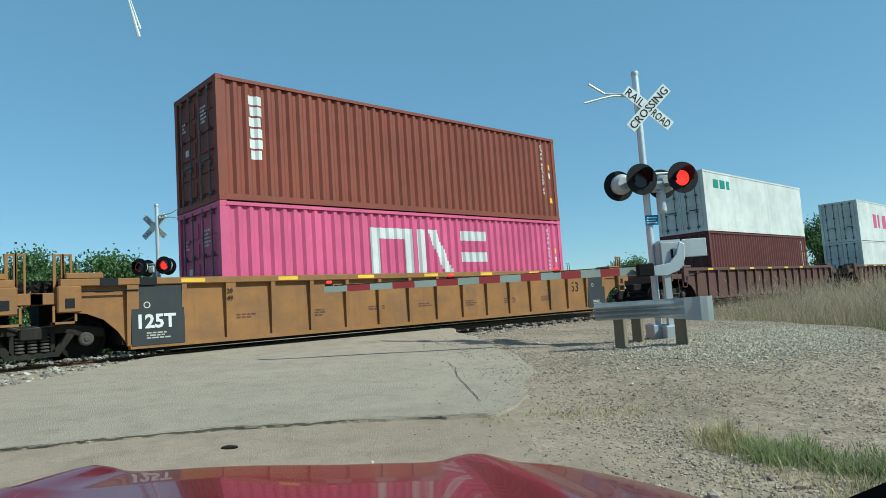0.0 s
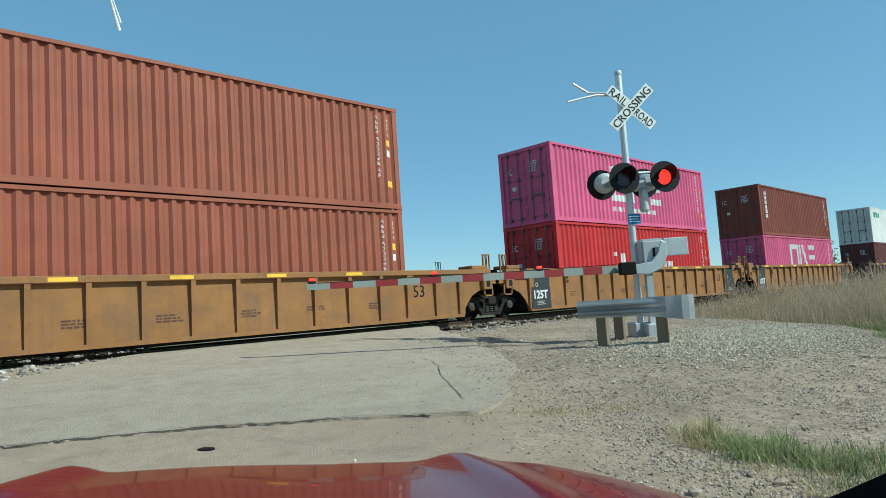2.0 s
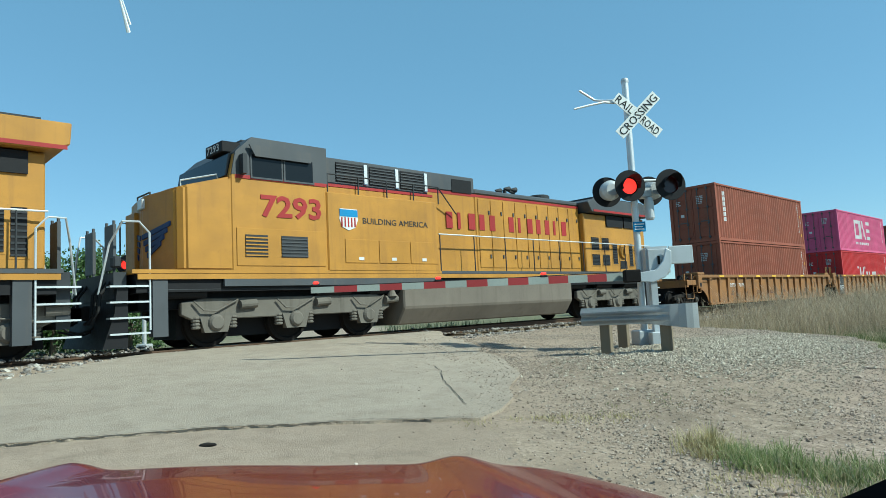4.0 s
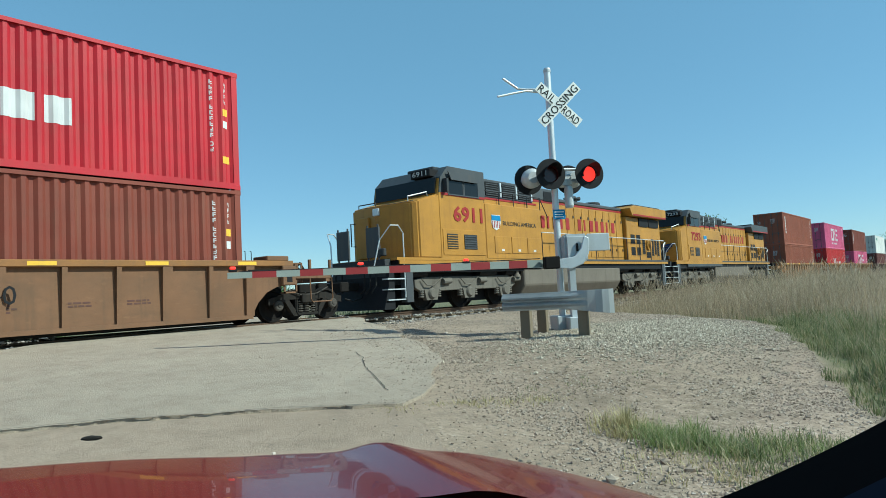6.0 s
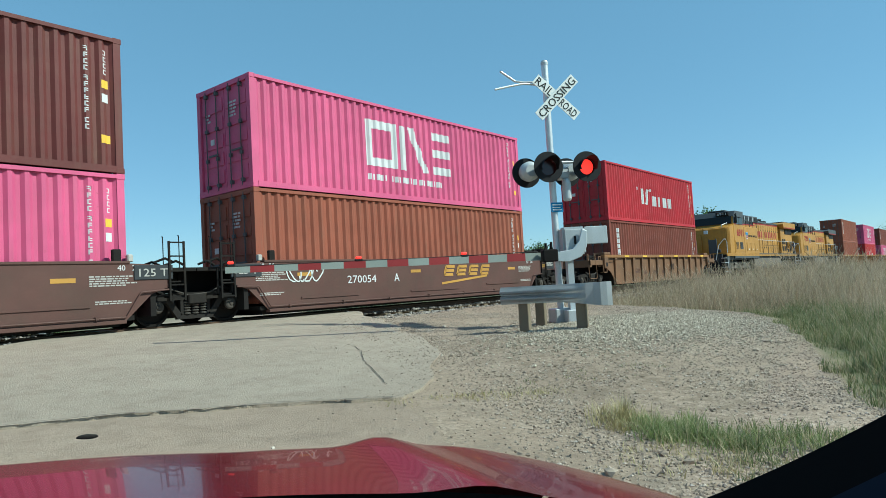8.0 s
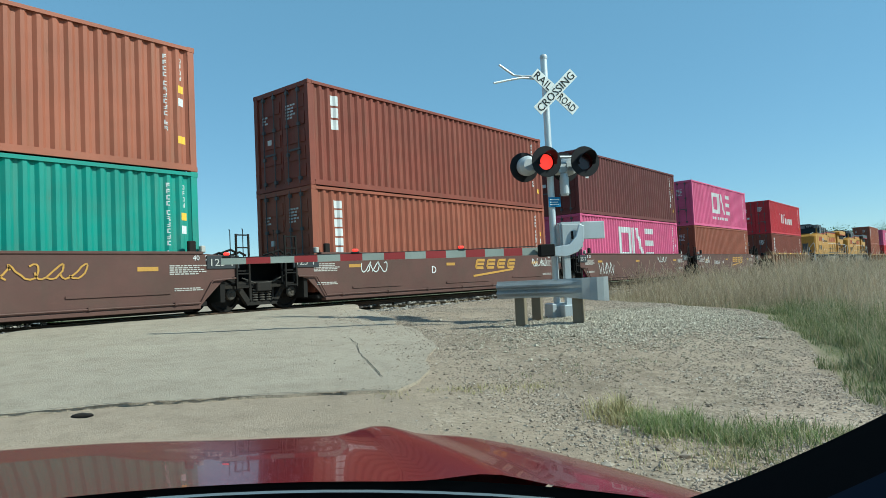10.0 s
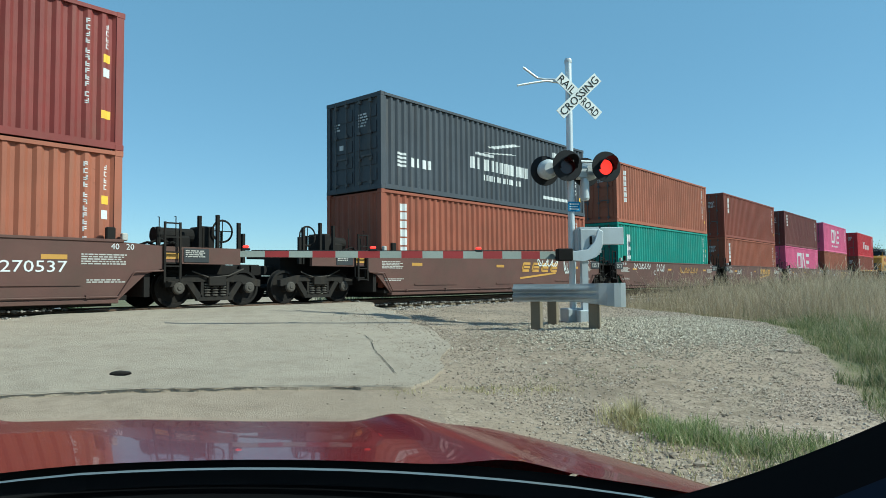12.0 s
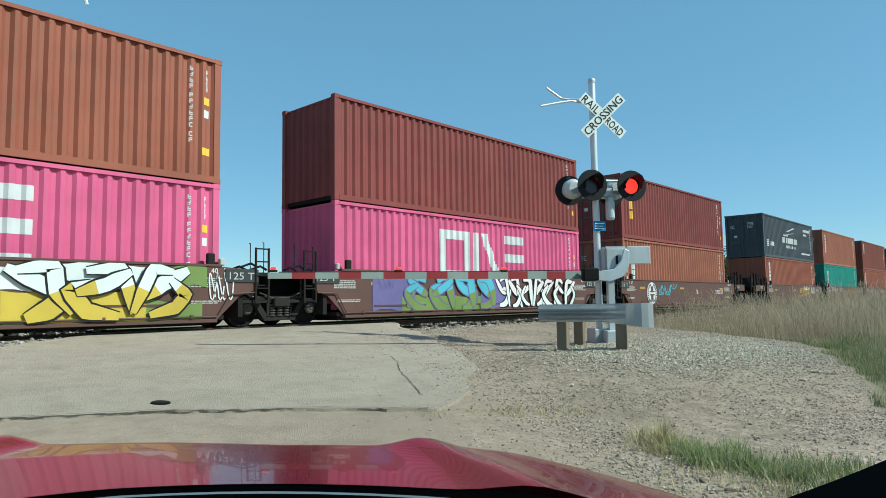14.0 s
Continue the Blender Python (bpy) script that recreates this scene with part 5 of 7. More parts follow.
M_GRAF_P = painted("pale pink spray paint", (0.66, 0.58, 0.58), 0.6, amount=0.15)
mural(car_at(-232.52), -5.2, 5.3, 9, M_GRAF_W, M_GRAF_Y, M_INK, 81, 0.3)
mural(car_at(-217.05), -3.7, 0.3, 4, M_GRAF_B, M_GRAF_G, M_GRAF_V, 82, 0.26, False)
mural(car_at(-217.05), 0.4, 5.2, 7, M_GRAF_P, M_GRAF_W, M_INK, 83, 0.16, False)
bm = bmesh.new()
lathe(bm, [(0, 0), (0.5, 0), (0.5, 0.008), (0, 0.008)], pose(-3.9, -1.463, 0.8, 90, 0, 0), 32)
emb_car = car_at(-201.17)
part("round_emblem", bm, M_LETTER, emb_car, "white round emblem")
for k in range(26):
    a = k * math.tau / 26
    if k not in (6, 7, 19, 20):
        bm = boxes((-0.028, 0.028, -0.004, 0.004, -0.055, 0.055))
        bmesh.ops.transform(bm, matrix=Matrix.Translation((-3.9 + 0.41 * math.cos(a), -1.474, 0.8 + 0.41 * math.sin(a))) @ Matrix.Rotation(math.pi / 2 - a, 4, 'Y'), verts=bm.verts[:])
        part("emblem_bar", bm, M_BCAR, emb_car)
part("emblem_bar", boxes((-4.18, -3.62, -1.482, -1.474, 0.76, 0.84)), M_LETTER, emb_car)
part("round_emblem", boxes((-4.15, -3.65, -1.474, -1.466, 0.7, 0.9), (-4.02, -3.78, -1.475, -1.467, 0.48, 1.12)), M_BCAR, emb_car, "brown cross shape of the emblem")


def loco_truck(parent, xs):
    for x in xs:
        part("wheelset", wheelset(bmesh.new(), x, 0.53), M_STEEL, parent)
    a, b = min(xs) - 0.75, max(xs) + 0.75
    # black block where the motors hang, put in as the shade between the wheels
    part("traction_motor", boxes((a + 0.1, b - 0.1, -0.66, 0.66, 0.2, 0.95)), M_INK, parent)
    for s in (-1, 1):
        y0, y1 = sorted((s * 1.05, s * 1.2))
        bm = bmesh.new()
        slab(bm, [(a, 0.72), (a + 0.25, 0.6), (b - 0.25, 0.6), (b, 0.72), (b, 0.98), (b - 0.5, 1.06), (a + 0.5, 1.06), (a, 0.98)], y0, y1)
        part("side_frame", bevelled(bm, 0.02), M_LTRUCK, parent)
        for x in xs:
            bm = bmesh.new()
            slab(bm, [(x - 0.36, 0.66), (x - 0.26, 0.32), (x + 0.26, 0.32), (x + 0.36, 0.66)], min(s * 1.08, s * 1.24), max(s * 1.08, s * 1.24))
            lathe(bm, [(0, 0.08), (0.13, 0.08), (0.17, 0.04), (0.19, 0)], pose(x, s * 1.24, 0.53, 90 if s < 0 else -90, 0, 0), 18)
            part("axle_box", bm, M_LTRUCK, parent)
            bm = bmesh.new()
            for dx in (-0.42, 0.42):
                for j in range(4):
                    lathe(bm, [(0.07, 0), (0.1, 0.02), (0.1, 0.045), (0.07, 0.07)], pose(x + dx, s * 1.14, 0.4 + j * 0.07), 10)
            part("spring", bm, M_LTRUCK, parent)
            bm = tube(bmesh.new(), (x + 0.55, s * 1.25, 0.9), (x + 0.95, s * 1.25, 0.92), 0.1, seg=12)
            part("brake_cylinder", bm, M_LTRUCK, parent)
            bm = bent(bmesh.new(), [(x - 0.5, s * 1.27, 1.0), (x - 0.3, s * 1.3, 0.8), (x, s * 1.3, 0.78), (x + 0.5, s * 1.27, 1.02)], 0.02, 6)
            part("brake_rigging", bm, M_LTRUCK, parent)


def locomotive(rear, label, number, winged, extra=0.0):
    """A six-axle diesel; x runs from its rear end (0) to its nose at -21."""
    ob = thing("locomotive", label, "locomotive", "locomotives of the train")
    Y, YH = 1.5, 1.05
    # frame, walkway
    part("underframe", boxes((-20.6, -0.25, -1.42, 1.42, 1.2, 1.58)), M_INK, ob)
    part("walkway", boxes((-12.3, -0.15, -1.5, 1.5, 1.58, 1.66)), M_GREY, ob)
    part("walkway", boxes((-20.7, -12.3, -1.5, 1.5, 1.58, 1.66)), M_LOCO, ob)
    part("side_sill", boxes((-18.8, -12.4, -1.512, -1.44, 1.3, 1.458), (-18.8, -12.4, 1.44, 1.512, 1.3, 1.458)), M_GREY, ob)
    part("sill_stripe", boxes((-20.6, -0.2, -1.507, -1.47, 1.46, 1.57), (-20.6, -0.2, 1.47, 1.507, 1.46, 1.57)), M_LOCO, ob)
    # radiator section: side walls with screens, overhanging wings
    part("radiator_cabin", bevelled(boxes((-4.7, -0.4, -1.25, 1.25, 1.66, 3.85)), 0.03), M_LOCO, ob)
    bm = bmesh.new()
    slab(bm, [(-4.5, 3.88), (-0.4, 3.88), (-0.05, 4.0), (-0.02, 4.42), (-4.2, 4.42), (-4.75, 4.25)], -1.52, 1.52)
    wing = part("radiator_wing", bevelled(bm, 0.02), M_GREY if winged else M_LOCO, ob, "overhanging radiator housing")
    part("stripe", boxes((-4.4, -0.1, -1.529, -1.52, 3.9, 3.98), (-4.4, -0.1, 1.52, 1.529, 3.9, 3.98)), M_LINE, wing)
    part("radiator_screen", boxes((-4.1, -0.5, -1.35, 1.35, 4.42, 4.5)), M_CHAR, wing)
    for x0, x1 in ((-3.23, -2.06), (-1.98, -0.69)):
        bm = bmesh.new()
        slab(bm, [(x0, 3.42), (x1, 3.42), (x1, 3.84), (x0, 3.84)], -1.3, -1.24)
        part("radiator_intake", bm, M_INK, ob)
    for x0, x1, z0, z1 in ((-4.3, -3.8, 2.5, 2.97), (-4.3, -3.8, 1.92, 2.33), (-3.6, -3.12, 2.5, 2.97), (-3.6, -3.12, 1.92, 2.33), (-2.88, -2.55, 1.98, 2.75), (-2.38, -1.9, 1.8, 2.1), (-1.68, -1.42, 1.9, 2.8), (-1.28, -1.05, 1.98, 2.75), (-0.95, -0.69, 1.9, 2.8)):
        part("louvre_frame", boxes((x0 - 0.05, x1 + 0.05, -1.258, -1.24, z0 - 0.05, z1 + 0.05)), M_LOCO, ob)
        scr = part("louvre", boxes((x0, x1, -1.262, -1.24, z0, z1)), M_INK, ob)
        bm = boxes(*[(x0, x1, -1.275, -1.262, z0 + k * (z1 - z0) / 8, z0 + (k + 0.35) * (z1 - z0) / 8) for k in range(8)])
        part("slat", bm, M_CHAR, scr)
    bm = lathe(bmesh.new(), [(0, 0.16), (0.16, 0.16), (0.19, 0.1), (0.3, 0.08), (0.31, 0)], pose(-2.13, -1.25, 2.5, 90, 0, 0), 18)
    part("blower", bm, M_LOCO, ob)
    # long engine hood with doors
    part("engine_hood", bevelled(boxes((-10.3, -4.7, -YH, YH, 1.66, 4.12)), 0.03), M_LOCO, ob)
    part("hood_roof", bevelled(boxes((-10.3, -4.65, -YH + 0.02, YH - 0.02, 4.12, 4.3)), 0.05), M_GREY, ob)
    part("stripe", boxes((-10.3, -4.72, -YH - 0.008, -YH, 4.03, 4.11)), M_LINE, ob)
    n = 9
    for k in range(n):
        x0 = -10.2 + k * 5.4 / n
        d = part("hood_door", bevelled(boxes((x0 + 0.02, x0 + 5.4 / n - 0.02, -YH - 0.022, -YH, 1.8, 3.98)), 0.008), M_LOCO, ob)
        part("latch", boxes((x0 + 0.48, x0 + 0.53, -YH - 0.05, -YH - 0.02, 2.1, 2.22), (x0 + 0.48, x0 + 0.53, -YH - 0.05, -YH - 0.02, 3.5, 3.62)), M_GREY, d)
    bm = lathe(bmesh.new(), [(0.42, 0), (0.42, 0.28), (0.38, 0.32), (0.3, 0.32), (0.28, 0.1), (0, 0.1)], pose(-5.7, 0, 4.28), 20)
    part("exhaust_stack", bm, M_CHAR, ob)
    bm = boxes((-8.3, -7.6, -0.25, 0.25, 4.3, 4.34))
    for dx, dy in ((0, -0.2), (0.0, 0.2), (0.35, -0.2), (0.6, 0.1)):
        tube(bm, (-8.2 + dx, dy - 0.3, 4.58), (-7.95 + dx, dy - 0.3, 4.58), 0.03, 0.1, 10)
    box(bm, -8.0, -7.9, -0.35, -0.25, 4.3, 4.6)
    part("air_horn", bm, M_CHAR, ob)
    # dynamic brake / blower box behind the cab
    part("blower_box", bevelled(boxes((-12.4, -10.3, -YH, YH, 1.66, 4.12)), 0.03), M_LOCO, ob)
    part("blower_box_top", bevelled(boxes((-12.4, -10.3, -YH - 0.02, YH + 0.02, 4.12, 4.62)), 0.03), M_GREY, ob)
    part("intake_grille", boxes((-11.3, -10.45, -YH - 0.035, -YH - 0.02, 4.1, 4.5)), M_INK, ob)
    # electrical cabinet: full width below, set back and louvred above
    cab = part("electrical_cabinet", bevelled(boxes((-16.1, -12.35, -Y, Y, 1.62, 3.62)), 0.03), M_LOCO, ob)
    for k in range(3):
        x0 = -15.6 + k * 1.08
        part("panel", bevelled(boxes((x0, x0 + 1.02, -Y - 0.02, -Y, 1.85, 2.45)), 0.006), M_LOCO, cab)
        part("marker", boxes((x0 + 0.4, x0 + 0.56, -Y - 0.03, -Y - 0.02, 1.92, 2.0)), M_LETTER, cab)
    part("cabinet_ledge", bevelled(boxes((-16.1, -12.35, -1.32, 1.32, 3.62, 3.8)), 0.02), M_LOCO, ob)
    part("stripe", boxes((-16.1, -12.35, -1.328, -1.2, 3.8, 3.87)), M_LINE, ob)
    part("stripe", boxes((-12.35, -10.3, -YH - 0.01, -YH, 4.02, 4.11)), M_LINE, ob)
    # long black box added as the shadow under the frame, behind the tanks and pipe
    part("centre_sill", boxes((-20.4, -0.5, -0.95, 0.95, 0.85, 1.3)), M_INK, ob)
    for xx in (-19.6, -15.8, -14.2, -5.4, -3.7, -1.8):
        part("air_reservoir", tube(bmesh.new(), (xx - 0.5, -1.2, 1.18), (xx + 0.5, -1.2, 1.18), 0.12, seg=12), M_INK, ob)
    part("air_pipe", bent(bmesh.new(), [(-20.3, -1.4, 1.25), (-14, -1.4, 1.22), (-13.8, -1.38, 1.3), (-0.6, -1.38, 1.28)], 0.025, 6), M_CHAR, ob)
    upper = part("grid_box", bevelled(boxes((-16.1, -12.4, -1.2, 1.2, 3.87, 4.58)), 0.03), M_GREY, ob)
    for k in range(3):
        x0 = -15.6 + k * 1.08
        g = part("grille", boxes((x0, x0 + 0.85, -1.222, -1.2, 3.98, 4.48)), M_INK, upper)
        part("slat", boxes(*[(x0, x0 + 0.85, -1.24, -1.222, 4.0 + j * 0.08, 4.025 + j * 0.08) for j in range(6)]), M_GREY, g)
        part("post", boxes((x0 + 0.88, x0 + 0.98, -1.25, -1.2, 3.95, 4.5)), M_ALU, upper)
    bm = bmesh.new()
    for k in range(5):
        x = -16.0 + k * 0.95
        tube(bm, (x, -1.4, 3.6), (x, -1.4, 4.1), 0.02, seg=6)
    tube(bm, (-16.0, -1.4, 4.1), (-12.2, -1.4, 4.1), 0.02, seg=6)
    tube(bm, (-12.2, -1.4, 4.1), (-11.3, -1.2, 3.4), 0.02, seg=6)
    part("roof_handrail", bm, M_CHAR, ob)
    # cab
    bm = bmesh.new()
    slab(bm, [(-16.1, 1.62), (-18.62, 1.62), (-18.62, 3.76), (-18.5, 4.3), (-18.1, 4.66), (-16.1, 4.66)], -Y, Y)
    cabin = part("cab", bevelled(bm, 0.04), M_LOCO, ob)
    bm = bmesh.new()
    slab(bm, [(-16.08, 3.8), (-18.59, 3.8), (-18.49, 4.32), (-18.09, 4.7), (-16.08, 4.7)], -Y - 0.012, Y + 0.012)
    part("cab_roof", bm, M_GREY, cabin, "grey cab roof band")
    part("stripe", boxes((-18.5, -16.1, -Y - 0.018, -Y, 3.72, 3.8)), M_LINE, cabin)
    for x0, x1 in ((-18.1, -17.35), (-17.25, -16.5)):
        win = part("cab_window", boxes((x0, x1, -Y - 0.03, -Y - 0.01, 3.78, 4.3)), M_GLASS, cabin)
        part("window_frame", boxes((x0 - 0.04, x1 + 0.04, -Y - 0.035, -Y - 0.012, 4.3, 4.34), (x0 - 0.04, x1 + 0.04, -Y - 0.035, -Y - 0.012, 3.74, 3.78), (x0 - 0.04, x0, -Y - 0.035, -Y - 0.012, 3.78, 4.3), (x1, x1 + 0.04, -Y - 0.035, -Y - 0.012, 3.78, 4.3)), M_GREY, win)
    bm = bmesh.new()
    slab(bm, [(-18.05, 4.24), (-16.6, 4.24), (-16.45, 4.5), (-18.2, 4.5)], -Y - 0.12, -Y - 0.08)
    part("sun_visor", bm, M_GREY, cabin)
    bm = bmesh.new()
    slab(bm, [(-18.68, 3.78), (-18.6, 3.78), (-18.5, 4.3), (-18.58, 4.3)], -1.36, 1.36)
    part("windshield", bm, M_GLASS, cabin)
    for y0 in (-1.2,):
        board = part("number_board", bevelled(boxes((-18.66, -18.2, y0, y0 + 0.85, 4.36, 4.62)), 0.02), M_INK, cabin)
        part("lettering", lettering(bmesh.new(), number, 0.17, pose(-18.667, y0 + 0.75, 4.41, 0, 0, -90), 0.62, 0.004), M_LETTER, board)
    part("roof_unit", bevelled(boxes((-18.0, -16.95, -0.8, 0.4, 4.7, 4.83)), 0.04), M_CHAR, cabin)
    part("roof_unit", bevelled(boxes((-16.7, -16.1, -0.8, 0.4, 4.68, 4.78)), 0.03), M_CHAR, cabin)
    part("mirror", boxes((-18.4, -18.3, -Y - 0.2, -Y - 0.02, 3.8, 4.25)), M_CHAR, cabin)
    # nose, tapering inwards ahead of the cab
    bm = bmesh.new()
    foot = [(-18.55, -1.48), (-19.62, -1.48), (-19.78, -1.3), (-20.0, 0.0), (-19.78, 1.3), (-19.62, 1.48), (-18.55, 1.48)]
    lo = [bm.verts.new((x, y, 1.64)) for x, y in foot]
    hi = [bm.verts.new((x, y, 3.76 if x > -19 else (3.46 if x > -19.7 else 3.42))) for x, y in foot]
    bm.faces.new(lo[::-1])
    bm.faces.new((hi[0], hi[1], hi[5], hi[6]))
    bm.faces.new((hi[1], hi[2], hi[4], hi[5]))
    bm.faces.new((hi[2], hi[3], hi[4]))
    for k in range(7):
        bm.faces.new((lo[k], lo[(k + 1) % 7], hi[(k + 1) % 7], hi[k]))
    bmesh.ops.recalc_face_normals(bm, faces=bm.faces[:])
    nose = part("nose", bevelled(bm, 0.05, 2), M_LOCO, ob)
    part("nose_deck", boxes((-19.55, -18.7, -1.2, 1.2, 3.47, 3.5)), M_GREY, nose)
    part("nose_rail", bent(bmesh.new(), [(-19.5, -0.95, 3.46), (-19.5, -0.95, 3.66), (-18.75, -1.1, 3.84), (-18.7, -1.1, 3.7)], 0.02, 6), M_ALU, nose)
    part("nose_rail", bent(bmesh.new(), [(-19.7, 0.3, 3.42), (-19.7, 0.3, 3.58), (-19.7, 1.1, 3.58), (-19.7, 1.1, 3.42)], 0.02, 6), M_CHAR, nose)
    part("nose_door", bevelled(boxes((-20.03, -19.9, 0.35, 0.95, 1.75, 3.1)), 0.02), M_LOCO, nose)
    part("headlight", bevelled(boxes((-20.04, -19.95, -0.14, 0.14, 3.1, 3.34)), 0.02), M_ALU, nose)
    part("grab_iron", bent(bmesh.new(), [(-19.9, 1.1, 2.95), (-20.1, 1.1, 2.95), (-20.1, 1.1, 2.2), (-19.9, 1.1, 2.2)], 0.02, 6), M_CHAR, nose)
    part("cab_side_panel", bevelled(boxes((-18.5, -16.2, -Y - 0.02, -Y, 1.75, 2.6)), 0.006), M_LOCO, ob)
    for x0, x1 in ((-17.4, -16.7), (-18.3, -17.75)):
        scr = part("louvre", boxes((x0, x1, -Y - 0.035, -Y - 0.02, 1.95, 2.45)), M_CHAR, ob)
        part("slat", boxes(*[(x0, x1, -Y - 0.05, -Y - 0.035, 1.97 + j * 0.08, 2.0 + j * 0.08) for j in range(6)]), M_LOCO if x0 < -18 else M_GREY, scr)
    # markings
    part("lettering", lettering(bmesh.new(), number, 0.5, pose(-17.9, -Y - 0.012, 2.9), 1.62, 0.006, bold=0.018), M_LINE, ob)
    part("lettering", lettering(bmesh.new(), "BUILDING AMERICA", 0.16, pose(-15.02, -Y - 0.006, 2.87), 2.26, 0.005), M_CHAR, ob)
    bm = bmesh.new()
    slab(bm, [(-15.73, 3.22), (-15.2, 3.22), (-15.18, 2.95), (-15.27, 2.75), (-15.47, 2.67), (-15.66, 2.75), (-15.75, 2.95)], -Y - 0.015, -Y)
    sh = part("shield_emblem", bm, M_LETTER, ob, "white shield emblem with red stripes")
    part("shield_emblem", boxes((-15.74, -15.19, -Y - 0.022, -Y - 0.015, 3.02, 3.2)), M_BLUE, sh, "blue top band of the shield")
    part("shield_emblem", boxes(*[(-15.7 + 0.1 * k, -15.66 + 0.1 * k, -Y - 0.022, -Y - 0.015, 2.76, 3.0) for k in range(5)]), M_LINE, sh, "red shield stripes")
    bm = bmesh.new()
    for s_ in word(-11.6, 2.98, 5, 0.5, 0.3, 0.6) + word(-8.75, 2.98, 7, 0.5, 0.29, 0.66):
        mark_shape(bm, s_, -YH - 0.036, 0, 0)
    part("lettering", bm, M_LINE, ob, "red painted name marks")
    if winged:
        bm = bmesh.new()
        for way in (-1, 1):
            for k in range(4):
                y0, y1 = way * (0.06 + 0.07 * k), way * (1.16 - 0.12 * k)
                xa, xb = -20.03 + abs(y0) * 0.17, -20.03 + abs(y1) * 0.17
                q = [(xa, y0, 2.42 - 0.14 * k), (xb, y1, 2.62 - 0.13 * k), (xb, y1, 2.72 - 0.13 * k), (xa, y0, 2.53 - 0.14 * k)]
                vs = [bm.verts.new((x + d, y, z)) for d in (0.0, 0.03) for x, y, z in q]
                for f in ((0, 1, 2, 3), (7, 6, 5, 4), (0, 4, 5, 1), (1, 5, 6, 2), (2, 6, 7, 3), (3, 7, 4, 0)):
                    bm.faces.new([vs[i] for i in f])
        bmesh.ops.recalc_face_normals(bm, faces=bm.faces[:])
        part("wing_emblem", bm, M_WING, nose, "blue wing emblem on the nose")
    # tank, trucks
    bm = bmesh.new()
    slab(bm, [(-1.45, 1.28), (1.45, 1.28), (1.45, 0.66), (1.12, 0.2), (-1.12, 0.2), (-1.45, 0.66)], 6.0, 13.7)
    bmesh.ops.transform(bm, matrix=Matrix.Rotation(radians(90), 4, 'Z'), verts=bm.verts[:])
    part("fuel_tank", bevelled(bm, 0.04), M_TANK, ob)
    loco_truck(ob, (-0.95, -2.75, -4.6))
    loco_truck(ob, (-14.75, -16.9, -18.88))
    # handrails along the walkway, end rails, steps
    for s in (-1, 1):
        bm = bmesh.new()
        for k in range(9):
            x = -0.9 - k * 1.42
            tube(bm, (x, s * 1.45, 1.66), (x, s * 1.45, 2.72), 0.018, seg=6)
        part("handrail_post", bm, M_CHAR, ob)
        part("handrail", tube(bmesh.new(), (-0.4, s * 1.45, 2.72), (-12.3, s * 1.45, 2.72), 0.02, seg=6), M_ALU, ob)
        for x, w in ((-0.1, 1), (-20.85, -1)):
            bm = bent(bmesh.new(), [(x - w * 0.5, s * 1.46, 0.45), (x - w * 0.5, s * 1.46, 2.4), (x - w * 0.3, s * 1.46, 2.62), (x, s * 1.42, 2.62), (x + w * 0.15, s * 1.1, 2.2), (x + w * 0.3, s * 0.9, 1.2)], 0.022, 6)
            part("end_handrail", bm, M_ALU, ob)
            bm = bmesh.new()
            for k in range(4):
                z = 0.38 + k * 0.31
                box(bm, min(x - w * 0.5, x + w * 0.25), max(x - w * 0.5, x + w * 0.25), s * 1.35 - 0.12, s * 1.35 + 0.12, z, z + 0.035)
            side = boxes((min(x - w * 0.55, x - w * 0.85), max(x - w * 0.55, x - w * 0.85), s * 1.35 - 0.12, s * 1.35 + 0.12, 0.3, 1.6))
            part("step_panel", side, M_GREY, ob)
            part("step", bm, M_ALU, ob)
    for x, w in ((-0.1, 1), (-20.85, -1)):
        bm = boxes((x - 0.12, x + 0.12, -1.25, 1.25, 0.55, 1.62))
        part("end_plate", bm, M_CHAR, ob)
        coupler(ob, x, w)
        bm = bmesh.new()
        for y in (-0.9, -0.45, 0.45, 0.9):
            tube(bm, (x, y, 1.62), (x, y, 2.7), 0.03, seg=6)
        box(bm, x - 0.03, x + 0.03, -0.95, -0.4, 1.7, 2.62)
        box(bm, x - 0.03, x + 0.03, 0.4, 0.95, 1.7, 2.62)
        part("end_gate", bm, M_GREY, ob)
    bm = bmesh.new()
    slab(bm, [(-21.22, 0.12), (-20.75, 0.12), (-20.75, 1.3), (-20.95, 1.3), (-21.0, 0.8)], -1.4, 1.4)
    part("snow_plough", bm, M_INK, ob)
    for k, y in enumerate((-1.0, -0.75, -0.5, 0.5, 0.8)):
        part("air_hose", bent(bmesh.new(), [(-20.95, y, 1.45), (-21.15, y - 0.05, 1.2), (-21.2, y - 0.08, 0.85 - 0.06 * k), (-21.28, y + 0.05, 0.62)], 0.03, 6), M_RUBBER, ob)
    part("ditch_light", bevelled(boxes((-20.95, -20.8, -1.2, -0.95, 1.72, 1.95)), 0.03), M_CHAR, ob)
    part("bell", lathe(bmesh.new(), [(0.15, 0), (0.13, 0.04), (0.08, 0.14), (0.07, 0.22), (0, 0.24)], pose(-14.0, -1.3, 0.98), 14), M_TANK, ob)
    # a longer engine room moves all that lies ahead of it
    for o in ob.children_recursive:
        if extra and o.type == 'MESH':
            for v in o.data.vertices:
                v.co.x -= extra * min(1.0, max(0.0, (-4.7 - v.co.x) / 5.6))
    return riding(ob, rear)


locomotive(-39.4, "yellow and grey diesel locomotive with red lettering", "7293", True)
